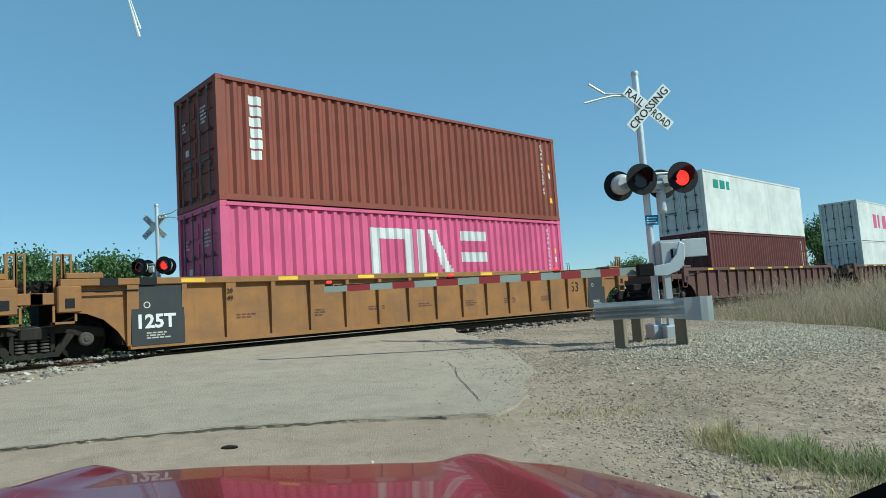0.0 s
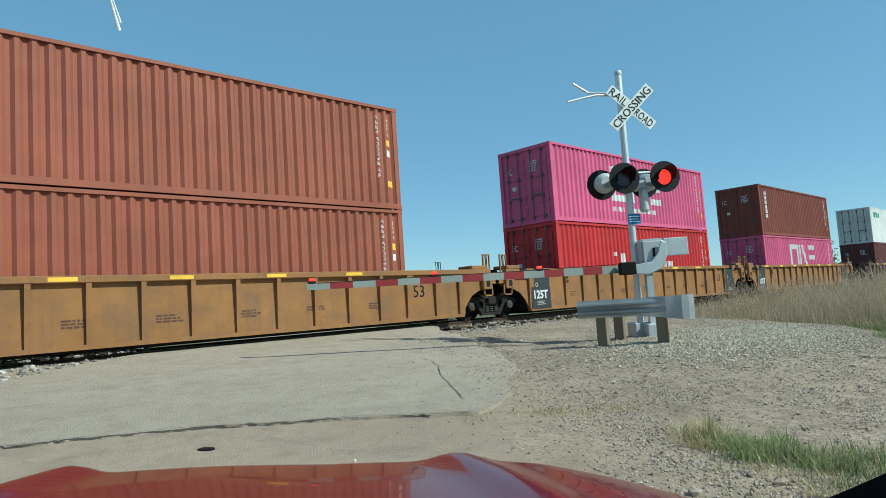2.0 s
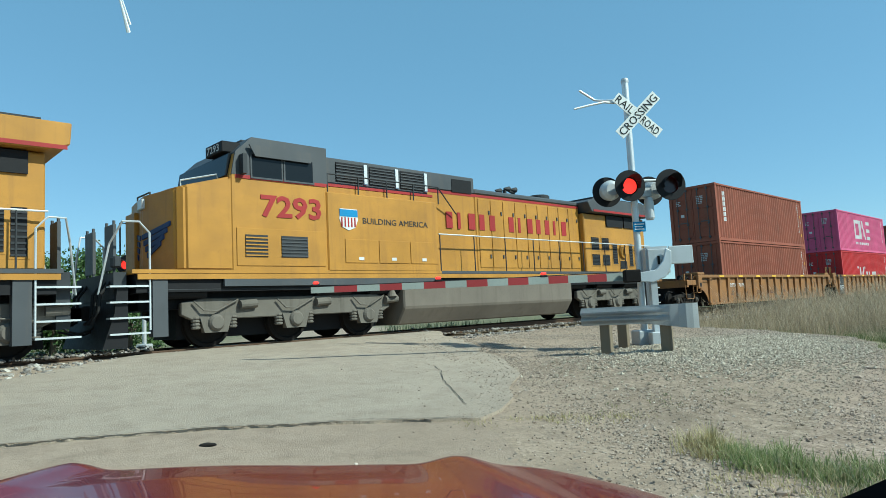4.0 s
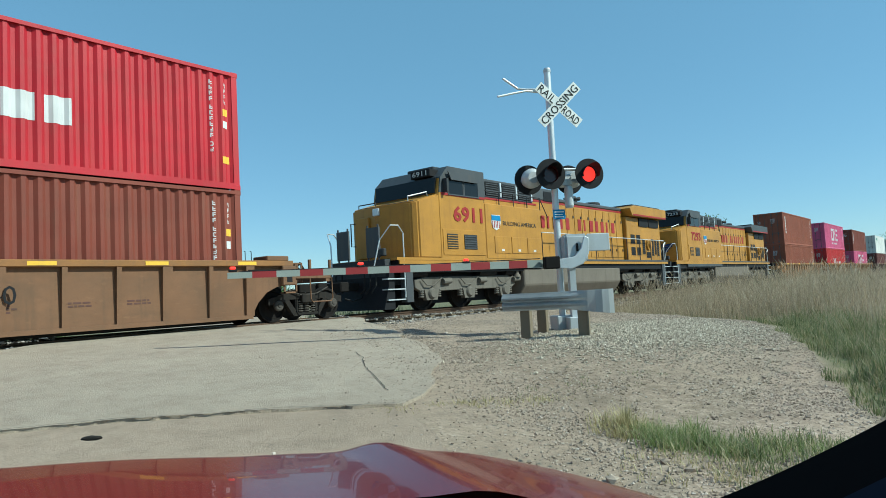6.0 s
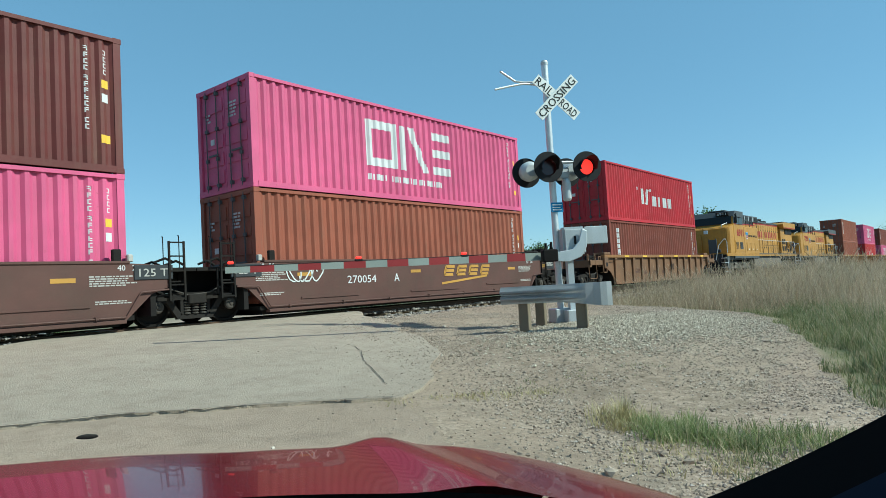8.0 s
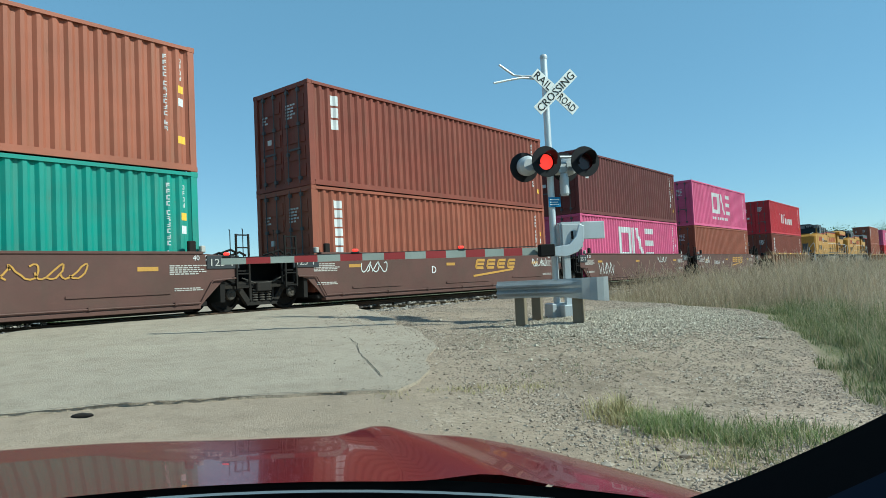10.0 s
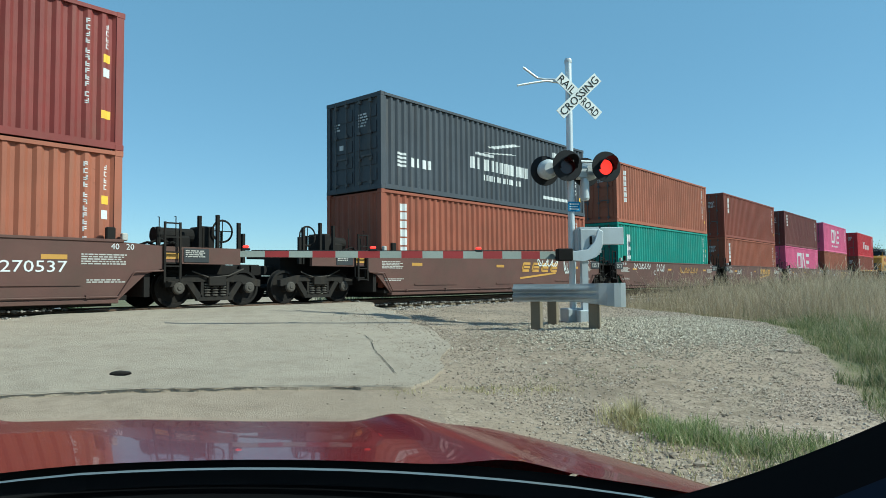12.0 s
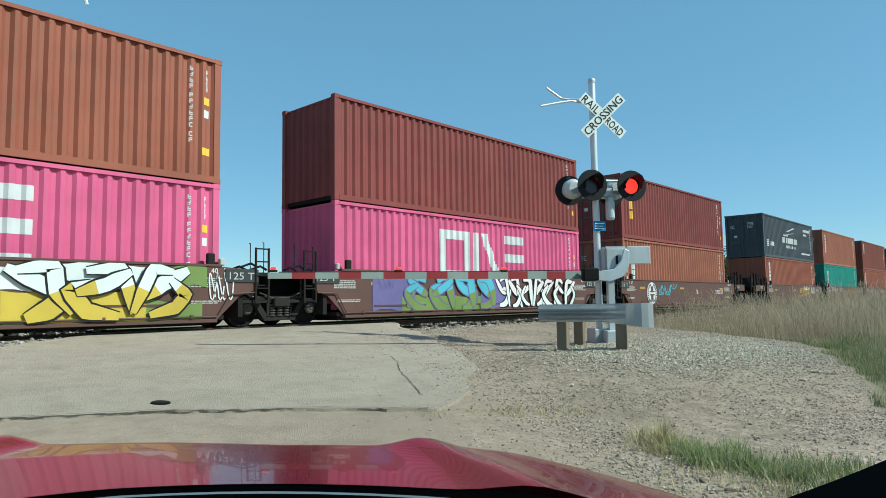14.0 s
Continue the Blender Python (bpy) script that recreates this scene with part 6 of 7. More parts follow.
locomotive(-61.15, "yellow and grey diesel locomotive, second of the pair", "6911", False, 0.95)


# ---- crossing signals ----
def crossing_signal(base, heading, label, gate):
    """A mast with crossbuck, two pairs of lamps, and (near side) a gate machine. Local -y is the side that faces traffic."""
    ob = thing("crossing_signal", label, "crossing signal", "signals of the crossing", Matrix.Translation(base) @ pose(0, 0, 0, 0, 0, heading))
    part("mast", bm=tube(bmesh.new(), (0, 0, 0.3), (0, 0, 5.36), 0.068, seg=20), material=M_ALU, parent=ob, smooth=False)
    part("mast_cap", lathe(bmesh.new(), [(0.075, 0), (0.078, 0.05), (0.06, 0.09), (0, 0.1)], pose(0, 0, 5.33), 20), M_GALV, ob)
    bm = bevelled(boxes((-0.2, 0.2, -0.2, 0.2, 0.0, 0.35)), 0.02)
    part("mast_foot", bm, M_GALV, ob)
    # crossbuck
    for k, (txt, ang) in enumerate((("RAIL    ROAD", -42), ("CROSSING", 44))):
        m = Matrix.Translation((0.17, -0.1 - 0.022 * k, 4.63)) @ Matrix.Rotation(radians(-ang), 4, 'Y')
        bm = boxes((-0.58, 0.58, -0.008, 0.008, -0.11, 0.11))
        bmesh.ops.transform(bm, matrix=m, verts=bm.verts[:])
        blade = part("crossbuck_blade", bm, M_RETRO, ob)
        bm = bmesh.new()
        if k == 0:
            lettering(bm, "RAIL", 0.165, m @ pose(-0.54, -0.012, -0.08), 0.42, 0.002)
            lettering(bm, "ROAD", 0.165, m @ pose(0.12, -0.012, -0.08), 0.42, 0.002)
        else:
            lettering(bm, txt, 0.165, m @ pose(-0.54, -0.012, -0.08), 1.08, 0.002)
        if not gate:
            lettering(bm, txt, 0.165, m @ pose(0.54, 0.012, -0.08, 0, 0, 180), 1.08, 0.002)
        part("lettering", bm, M_INK, blade)
    # lamp arm and lamps
    arm = tube(bmesh.new(), (-0.35, -0.16, 3.28), (0.72, -0.16, 3.28), 0.03, seg=8)
    tube(arm, (0, 0, 3.28), (0, -0.16, 3.28), 0.05, seg=8)
    part("lamp_arm", arm, M_GALV, ob)
    part("junction_box", bevelled(boxes((0.12, 0.34, -0.12, 0.1, 2.95, 3.2)), 0.03), M_GALV, ob)
    lenses = []
    for x, y, turn in ((-0.2, -0.32, 0), (0.63, -0.32, 0), (-0.42, 0.32, 180), (0.5, 0.36, 180)):
        m = pose(x, y, 3.16, 0, 0, turn)
        bm = lathe(bmesh.new(), [(0.17, 0.0), (0.305, 0.0), (0.31, 0.006), (0.305, 0.012), (0.17, 0.012), (0.17, 0)], m @ pose(0, 0, 0, 90, 0, 0), 32)
        lampb = part("lamp_housing", bm, M_INK, ob)
        bm = lathe(bmesh.new(), [(0.17, 0.0), (0.2, -0.1), (0.2, -0.22), (0.12, -0.3), (0, -0.3)], m @ pose(0, 0, 0, 90, 0, 0), 24)
        part("lamp_case", bm, M_GALV if turn else M_INK, lampb)
        bm = bmesh.new()
        seg = 20
        for r, d in ((0.172, 0.0), ):
            ra = [bm.verts.new(m @ Vector((r * math.cos(a), -0.01, r * math.sin(a)))) for a in [math.pi * (-0.12 + 1.24 * k / seg) for k in range(seg + 1)]]
            rb = [bm.verts.new(m @ Vector((r * 1.04 * math.cos(a), -0.01 - 0.3 * (0.35 + 0.65 * math.sin(max(0, min(math.pi, a)))), r * 1.04 * math.sin(a)))) for a in [math.pi * (-0.12 + 1.24 * k / seg) for k in range(seg + 1)]]
            for k in range(seg):
                bm.faces.new((ra[k], ra[k + 1], rb[k + 1], rb[k]))
        part("visor", bm, M_INK, lampb)
        bm = lathe(bmesh.new(), [(0, 0.022), (0.08, 0.018), (0.15, 0.006), (0.155, 0.0), (0, 0.0)], pose(0, 0, 0, 90, 0, 0), 24)
        me = bpy.data.meshes.new("lens")
        bmesh.ops.recalc_face_normals(bm, faces=bm.faces[:])
        bm.to_mesh(me)
        bm.free()
        me.materials.append(M_LIT)
        me.materials.append(M_UNLIT)
        for p in me.polygons:
            p.material_index = 1 if p.normal.y > 0.5 else 0
        rotor = share("lens", me, lampb, m @ pose(0, 0.04, 0))
        lenses.append((rotor, m @ pose(0, 0.04, 0), x > 0.2))
    # bell and side bracket
    part("bell_case", lathe(bmesh.new(), [(0, 0.0), (0.07, 0.0), (0.09, 0.04), (0.09, 0.36), (0.07, 0.44), (0, 0.46)], pose(0.24, -0.14, 2.5), 18), M_GALV, ob)
    bm = bent(bmesh.new(), [(0, 0, 4.98), (-0.45, 0.1, 5.0), (-0.62, 0.12, 5.02), (-0.95, 0.05, 5.2)], 0.022, 8)
    bent(bm, [(0, 0, 4.9), (-0.5, -0.05, 4.92), (-0.8, -0.1, 4.85), (-1.15, -0.15, 4.76)], 0.022, 8)
    part("cable_bracket", bm, M_ALU, ob)
    part("number_plate", bevelled(boxes((-0.1, 0.16, -0.09, -0.075, 2.28, 2.48)), 0.006), M_BLUE, ob, "blue notice plate")
    part("notice_bars", boxes((-0.07, 0.13, -0.096, -0.09, 2.42, 2.44), (-0.07, 0.1, -0.096, -0.09, 2.37, 2.385), (-0.07, 0.12, -0.096, -0.09, 2.32, 2.34)), M_RETRO, ob)
    return ob, lenses


near_signal, near_lenses = crossing_signal((11.75, -8.35, -0.4), -37, "grey mast with crossbuck and flashing red lamps", True)
far_signal, far_lenses = crossing_signal((8.4, 9.1, -0.45), 128, "grey mast with crossbuck seen from behind", False)


def gate_machine():
    ob = thing("crossing_gate", "grey gate machine with lowered red and grey banded arm", "crossing gate", "", Matrix.Translation((11.75, -8.35, 0)) @ pose(0, 0, 0, 0, 0, -45))
    part("machine_case", bevelled(boxes((0.04, 0.5, -0.36, 0.0, 1.0, 1.55)), 0.035, 2), M_GALV, ob)
    part("case_lid", bevelled(boxes((0.07, 0.47, -0.385, -0.355, 1.08, 1.5)), 0.012), M_GALV, ob)
    part("case_handle", boxes((0.25, 0.29, -0.41, -0.385, 1.2, 1.36)), M_STEEL, ob)
    bm = bmesh.new()
    slab(bm, [(-0.3, 0.9), (0.12, 0.86), (0.36, 0.95), (0.48, 1.15), (0.5, 1.45), (0.4, 1.5), (0.32, 1.25), (0.18, 1.1), (-0.3, 1.04)], -0.47, -0.42)
    part("gate_bracket", bevelled(bm, 0.012), M_ALU, ob)
    part("counterweight", bevelled(boxes((0.52, 0.98, -0.26, -0.2, 1.2, 1.55)), 0.012), M_GALV, ob)
    part("counterweight_bar", boxes((0.3, 0.6, -0.22, -0.17, 1.3, 1.4)), M_STEEL, ob)
    part("arm_clamp", bevelled(boxes((-0.42, -0.12, -0.52, -0.3, 0.88, 1.12)), 0.02), M_STEEL, ob)
    part("support_post", boxes((0.12, 0.24, -0.28, -0.12, -0.42, 1.0)), M_GALV, ob)
    part("foot_cabinet", bevelled(boxes((0.0, 0.36, -0.5, -0.2, -0.45, -0.08)), 0.015), M_GALV, ob)
    # the lowered arm with red and pale bands, each band a piece of its own
    a, b = Vector((11.35, -8.25, 1.0)), Vector((6.2, -5.2, 1.02))
    d = b - a
    arm = new("gate_arm")
    arm.parent = ob
    arm.matrix_basis = ob.matrix_basis.inverted() @ Matrix.Translation(a) @ pose(0, 0, 0, 0, 0, math.degrees(math.atan2(d.y, d.x)))
    host, ob = ob, arm
    n = round(d.length / 0.406)
    for k in range(n):
        x0, x1 = k * d.length / n, (k + 1) * d.length / n
        h = 0.075 - 0.025 * k / n
        part("band", boxes((x0, x1, -0.03, 0.03, -h, h)), M_STRIPE if (n - k) % 2 == 0 else M_GSTRIPE, ob)
    for f in (0.28, 0.62, 0.985):
        x = f * d.length
        part("arm_lamp", bevelled(boxes((x - 0.07, x + 0.07, -0.04, 0.04, 0.06, 0.1)), 0.01), M_INK, ob)
        part("lamp_lens", bevelled(boxes((x - 0.05, x + 0.05, -0.035, 0.035, 0.1, 0.15)), 0.015), M_LIT, ob)
    part("arm_cable", bent(bmesh.new(), [(0.1, 0, 0.1), (d.length * 0.4, 0, 0.07), (d.length * 0.97, 0, 0.06)], 0.01, 6), M_INK, ob)
    return host


def guard_rail():
    """A short W-beam guard with a flared end on timber posts."""
    ob = thing("guard_rail", "short galvanised guard rail on timber posts", "guard rail")
    L, R = Vector((9.95, -8.35)), Vector((10.5, -10.1))
    d = (R - L).normalized()
    out = Vector((d.y, -d.x))
    if out.dot(Vector((-9, -6))) < 0:
        out = -out
    prof = [(0.0, 0.0), (0.02, 0.03), (0.075, 0.08), (0.075, 0.11), (0.0, 0.155), (0.075, 0.2), (0.075, 0.23), (0.02, 0.28), (0.0, 0.31)]
    z0 = 0.13
    stations = [(t * 0.17, 0.0) for t in range(-1, 9)] + [(1.5, 0.03), (1.62, 0.02), (1.72, -0.05), (1.78, -0.2)]
    bm = bmesh.new()
    rows = []
    for s, o in stations:
        p = L + d * s + out * o
        flare = max(0.0, s - 0.95) * 0.12
        fade = 1 - min(1, max(0.0, (s - 1.0) / 0.35))
        rows.append([bm.verts.new((p.x + out.x * (pr * fade + 0.04 * (1 - fade)), p.y + out.y * (pr * fade + 0.04 * (1 - fade)), z0 - flare + pz * (1 + flare * 3.5))) for pr, pz in prof])
    for r0, r1 in zip(rows, rows[1:]):
        for k in range(len(prof) - 1):
            bm.faces.new((r0[k], r0[k + 1], r1[k + 1], r1[k]))
    geom = bmesh.ops.solidify(bm, geom=bm.faces[:], thickness=0.006)
    part("beam", bm, M_GALV, ob)
    for s, back in ((0.22, 0.0), (1.25, 0.0), (0.3, 0.9)):
        p = L + d * s - out * (0.12 + back)
        g = ground_z(p.x, p.y)
        bm = boxes((-0.09, 0.09, -0.09, 0.09, -0.3, 0.4 - g))
        bmesh.ops.transform(bm, matrix=pose(p.x, p.y, g, 0, 0, math.degrees(math.atan2(d.y, d.x))), verts=bm.verts[:])
        part("timber_post", bevelled(bm, 0.01), M_WOOD, ob)
    return ob


gate_machine()
guard_rail()


# ---- plants ----
def leaf_material(name, stops, trans=0.25):
    m, n, l, b = mat(name)
    g = n.new("ShaderNodeNewGeometry")
    r = ramp(n, stops)
    l.new(g.outputs["Random Per Island"], r.inputs[0])
    l.new(r.outputs[0], b.inputs["Base Color"])
    b.inputs["Roughness"].default_value = 0.65
    tr = n.new("ShaderNodeBsdfTranslucent")
    l.new(r.outputs[0], tr.inputs[0])
    ms = n.new("ShaderNodeMixShader")
    ms.inputs[0].default_value = trans
    l.new(b.outputs[0], ms.inputs[1])
    l.new(tr.outputs[0], ms.inputs[2])
    l.new(ms.outputs[0], n["Material Output"].inputs[0])
    return m


DRY = leaf_material("dry grass", [(0, (0.22, 0.17, 0.11)), (0.5, (0.43, 0.345, 0.24)), (0.85, (0.6, 0.49, 0.36)), (1, (0.26, 0.24, 0.12))], 0.4)
STRAW = leaf_material("straw grass", [(0, (0.3, 0.25, 0.12)), (0.5, (0.45, 0.39, 0.2)), (1, (0.6, 0.52, 0.32))], 0.4)
LUSH = leaf_material("green grass", [(0, (0.14, 0.19, 0.06)), (0.5, (0.24, 0.29, 0.11)), (0.75, (0.36, 0.36, 0.18)), (1, (0.5, 0.44, 0.27))], 0.45)
MIXED = leaf_material("mixed grass", [(0, (0.08, 0.11, 0.04)), (0.5, (0.17, 0.21, 0.085)), (0.75, (0.3, 0.28, 0.15)), (1, (0.44, 0.37, 0.24))], 0.4)
LEAF = leaf_material("tree leaves", [(0, (0.035, 0.07, 0.018)), (0.6, (0.09, 0.16, 0.045)), (1, (0.17, 0.25, 0.085))], 0.35)
BARK = painted("bark", (0.1, 0.08, 0.06), 0.95, (0.04, 0.03, 0.02), 0.5, 0, 0, 0.8)


def blades(name, label, count, place, height, width, material, seed, lean=0.35, seeds=False):
    """Grass: each blade a bent tapering strip."""
    rng = random.Random(seed)
    V, F = [], []
    for _ in range(count):
        x, y, k = place(rng)
        z = ground_z(x, y) - 0.02
        h = rng.uniform(*height) * k
        w = rng.uniform(*width)
        a = rng.uniform(0, math.tau)
        ln = h * rng.uniform(0.05, lean)
        dx, dy = math.cos(a) * ln, math.sin(a) * ln
        px, py = -math.sin(a) * w, math.cos(a) * w
        b = len(V)
        V += [(x - px, y - py, z), (x + px, y + py, z), (x + dx * 0.35 - px * 0.8, y + dy * 0.35 - py * 0.8, z + h * 0.55), (x + dx * 0.35 + px * 0.8, y + dy * 0.35 + py * 0.8, z + h * 0.55), (x + dx, y + dy, z + h)]
        F += [(b, b + 1, b + 3, b + 2), (b + 2, b + 3, b + 4)]
        if seeds and rng.random() < 0.4:
            c = len(V)
            q = w * 2.6
            V += [(x + dx - px / w * q * 0.5, y + dy - py / w * q * 0.5, z + h * 0.93), (x + dx + px / w * q * 0.5, y + dy + py / w * q * 0.5, z + h * 0.95), (x + dx * 1.15, y + dy * 1.15, z + h * 1.08), (x + dx, y + dy, z + h * 0.85)]
            F += [(c, c + 3, c + 1, c + 2)]
    me = bpy.data.meshes.new(name)
    me.from_pydata(V, [], F)
    me.materials.append(material)
    return tagged(new(name, me), label, "grass", kind="stuff")


def in_tall(rng):
    while True:
        x = 11 + 79 * rng.random() ** 1.8
        y = rng.uniform(-17, -3.6)
        a = across(x, y)
        past = a - verge(y) + 1.3 * noise.noise(Vector((x * 0.35, y * 0.35, 4)))
        start = 0.2 + 2.0 * smooth01(-10.5, -12.0, y)
        if past < start or (y < -11.8 and rng.random() < 0.8):
            continue
        return x, y, (0.75 + 0.6 * noise.noise(Vector((x * 0.4, y * 0.4, 8)))) * (0.35 + 0.7 * smooth01(0.0, 3.0, past - start)) * (1.0 + 0.3 * smooth01(14, 19, x))


def in_verge(rng):
    while True:
        x, y = rng.uniform(6.5, 24), rng.uniform(-17, -7)
        past = across(x, y) - verge(y) + 0.9 * noise.noise(Vector((x * 0.8, y * 0.8, 0)))
        if past < -0.1 or past > 5.5 or rng.random() > smooth01(-9.5, -11.8, y) + 0.03:
            continue
        tuft = noise.noise(Vector((x * 1.9, y * 1.9, 30)))
        if rng.random() > 0.65 + 1.2 * tuft:
            continue
        return x, y, (0.35 + 0.65 * smooth01(0, 2.5, past)) * (0.6 + 0.7 * rng.random()) * (0.8 + 0.9 * max(0.0, tuft))


def clump(cx, cy, rx, ry, turn=0.0, bunches=16):
    """A ragged patch of many small bunches."""
    pick = random.Random(int(cx * 97 + cy * 31))
    spots = []
    for _ in range(bunches):
        r, a = pick.random() ** 0.6, pick.uniform(0, math.tau)
        spots.append((r * rx * 1.15 * math.cos(a), r * ry * 1.15 * math.sin(a), pick.uniform(0.03, 0.13), pick.uniform(0.45, 1.15)))

    def f(rng):
        sx, sy, rad, tall = rng.choice(spots)
        px, py = sx + rng.gauss(0, rad), sy + rng.gauss(0, rad)
        return cx + px * math.cos(turn) - py * math.sin(turn), cy + px * math.sin(turn) + py * math.cos(turn), tall
    return f


def far_side(rng):
    x, y = rng.uniform(-12, 40), 3.2 + 14 * rng.random() ** 1.5
    a = across(x, y)
    if 0.5 < a < 10:
        x -= 14
    return x, y, 0.6 + 0.6 * rng.random()


blades("tall_grass", "tall dry grass along the track", 85000, in_tall, (0.35, 1.25), (0.002, 0.0045), DRY, 11, 0.75, True)
blades("verge_grass", "mixed green and dry grass in the ditch", 36000, in_verge, (0.12, 0.45), (0.0025, 0.006), MIXED, 12, 0.95)
for label, n, place, hh, material, seed in (
        ("bright green grass tuft in the gravel", 1700, clump(5.2, -12.98, 0.3, 0.3, -1.19, 14), (0.06, 0.19), LUSH, 13),
        ("bright green grass tuft in the gravel", 1300, clump(5.15, -13.45, 0.42, 0.3, -1.0, 22), (0.05, 0.14), LUSH, 63),
        ("mixed grass tuft in the gravel", 1200, clump(5.35, -13.75, 0.55, 0.34, -1.0, 26), (0.05, 0.16), MIXED, 23),
        ("thin green grass tuft in the gravel", 900, clump(5.55, -14.0, 0.5, 0.3, -1.19, 24), (0.05, 0.15), LUSH, 33),
        ("dry grass tuft in the gravel", 900, clump(5.25, -12.58, 0.2, 0.16, 0.0, 9), (0.08, 0.24), STRAW, 14),
        ("dry weeds at the pavement edge", 600, clump(5.35, -11.0, 0.75, 0.16, -0.6), (0.03, 0.09), STRAW, 15),
        ("sparse dry weeds in the gravel", 700, clump(4.6, -13.45, 0.55, 0.35, -1.1, 20), (0.03, 0.11), STRAW, 43),
        ("mixed weeds in the gravel", 700, clump(4.55, -13.9, 0.45, 0.25, -1.1, 18), (0.04, 0.12), MIXED, 73),
        ("sparse dry weeds by the road", 500, clump(6.8, -11.4, 1.3, 0.4, -0.4), (0.02, 0.07), MIXED, 53)):
    blades("grass_tuft", label, n, place, hh, (0.002, 0.005), material, seed, 1.15)
blades("far_grass", "green grass beyond the track", 9000, far_side, (0.2, 0.6), (0.006, 0.014), MIXED, 16, 0.5)


def tree(x, y, h, spread, seed, label, leaves=8500):
    rng = random.Random(seed)
    z = ground_z(x, y)
    ob = thing("tree", label, "tree", "trees beyond the track", Matrix.Translation((x, y, z - 0.05)))
    bm = bmesh.new()
    tube(bm, (0, 0, 0), (0.1, 0, h * 0.45), 0.035 * h, 0.02 * h, 8)
    tips = []
    for k in range(9):
        a = k * 2.4 + rng.uniform(-0.3, 0.3)
        r = spread * rng.uniform(0.45, 0.9)
        p = Vector((math.cos(a) * r, math.sin(a) * r, h * rng.uniform(0.4, 0.88)))
        tube(bm, (0.05, 0, h * rng.uniform(0.15, 0.42)), p, 0.014 * h, 0.004 * h, 5)
        tips.append(p)
    tips += [Vector((0, 0, h * 0.92)), Vector((spread * 0.2, 0.1, h * 0.75)), Vector((-spread * 0.25, 0.1, h * 0.6))]
    tips += [Vector((math.cos(k * 1.7) * spread * 0.75, math.sin(k * 1.7) * spread * 0.75, h * (0.1 + 0.07 * k))) for k in range(5)]
    part("trunk", bm, BARK, ob)
    V, F = [], []
    s = 0.011 * h + 0.015
    for _ in range(leaves):
        c = rng.choice(tips)
        rad = spread * 0.42
        v = Vector((rng.gauss(0, 1), rng.gauss(0, 1), rng.gauss(0, 0.8)))
        p = c + v * rad * 0.5
        q = Euler((rng.uniform(0, 6), rng.uniform(0, 6), rng.uniform(0, 6))).to_matrix()
        b = len(V)
        for d in ((-s, -s * 0.6, 0), (s, -s * 0.6, 0), (s * 0.7, s * 0.7, 0.2 * s), (-s * 0.7, s * 0.7, 0.2 * s)):
            V.append(tuple(p + q @ Vector(d)))
        F.append((b, b + 1, b + 2, b + 3))
    me = bpy.data.meshes.new("crown")
    me.from_pydata(V, [], F)
    me.materials.append(LEAF)
    cr = new("crown", me)
    cr.parent = ob
    return ob


def from_eye(az, d):
    return d * math.sin(radians(az)), -15 + d * math.cos(radians(az))


for az, d, h, sp, seed in ((3, 46, 6.0, 2.6, 1), (7.5, 44, 5.8, 2.6, 2), (10.5, 47, 6.3, 2.6, 3), (13, 45, 5.6, 2.2, 4), (15.6, 46, 6.1, 2.4, 5), (18.2, 44, 4.2, 1.8, 6), (0, 50, 6.2, 2.8, 7),
                           (69.4, 95, 9.7, 3.0, 8), (72.8, 97, 9.4, 3.2, 9), (59, 80, 5.6, 2.6, 10), (57.5, 84, 5.4, 2.4, 11), (82, 190, 9, 6, 12), (80, 200, 9, 6, 13), (85, 210, 9, 7, 14), (36, 120, 5.0, 3.2, 15)):
    x, y = from_eye(az, d)
    tree(x, y, h, sp, seed, "green leafy tree beyond the railway track")


# ---- the car in which the camera rides ----
def car_paint():
    m, n, l, b = mat("dark red car paint")
    no = tex(n, l, 120, 2)
    l.new(mix(n, l, ramp_of(n, l, no, 0.4, 0.6), (0.11, 0.004, 0.008), (0.145, 0.006, 0.012)), b.inputs["Base Color"])
    b.inputs["Specular IOR Level"].default_value = 0.2
    b.inputs["Roughness"].default_value = 0.22
    b.inputs["Coat Weight"].default_value = 0.3
    b.inputs["Coat Roughness"].default_value = 0.015
    b.inputs["Coat IOR"].default_value = 1.36
    return m


CAR_YAW = -34


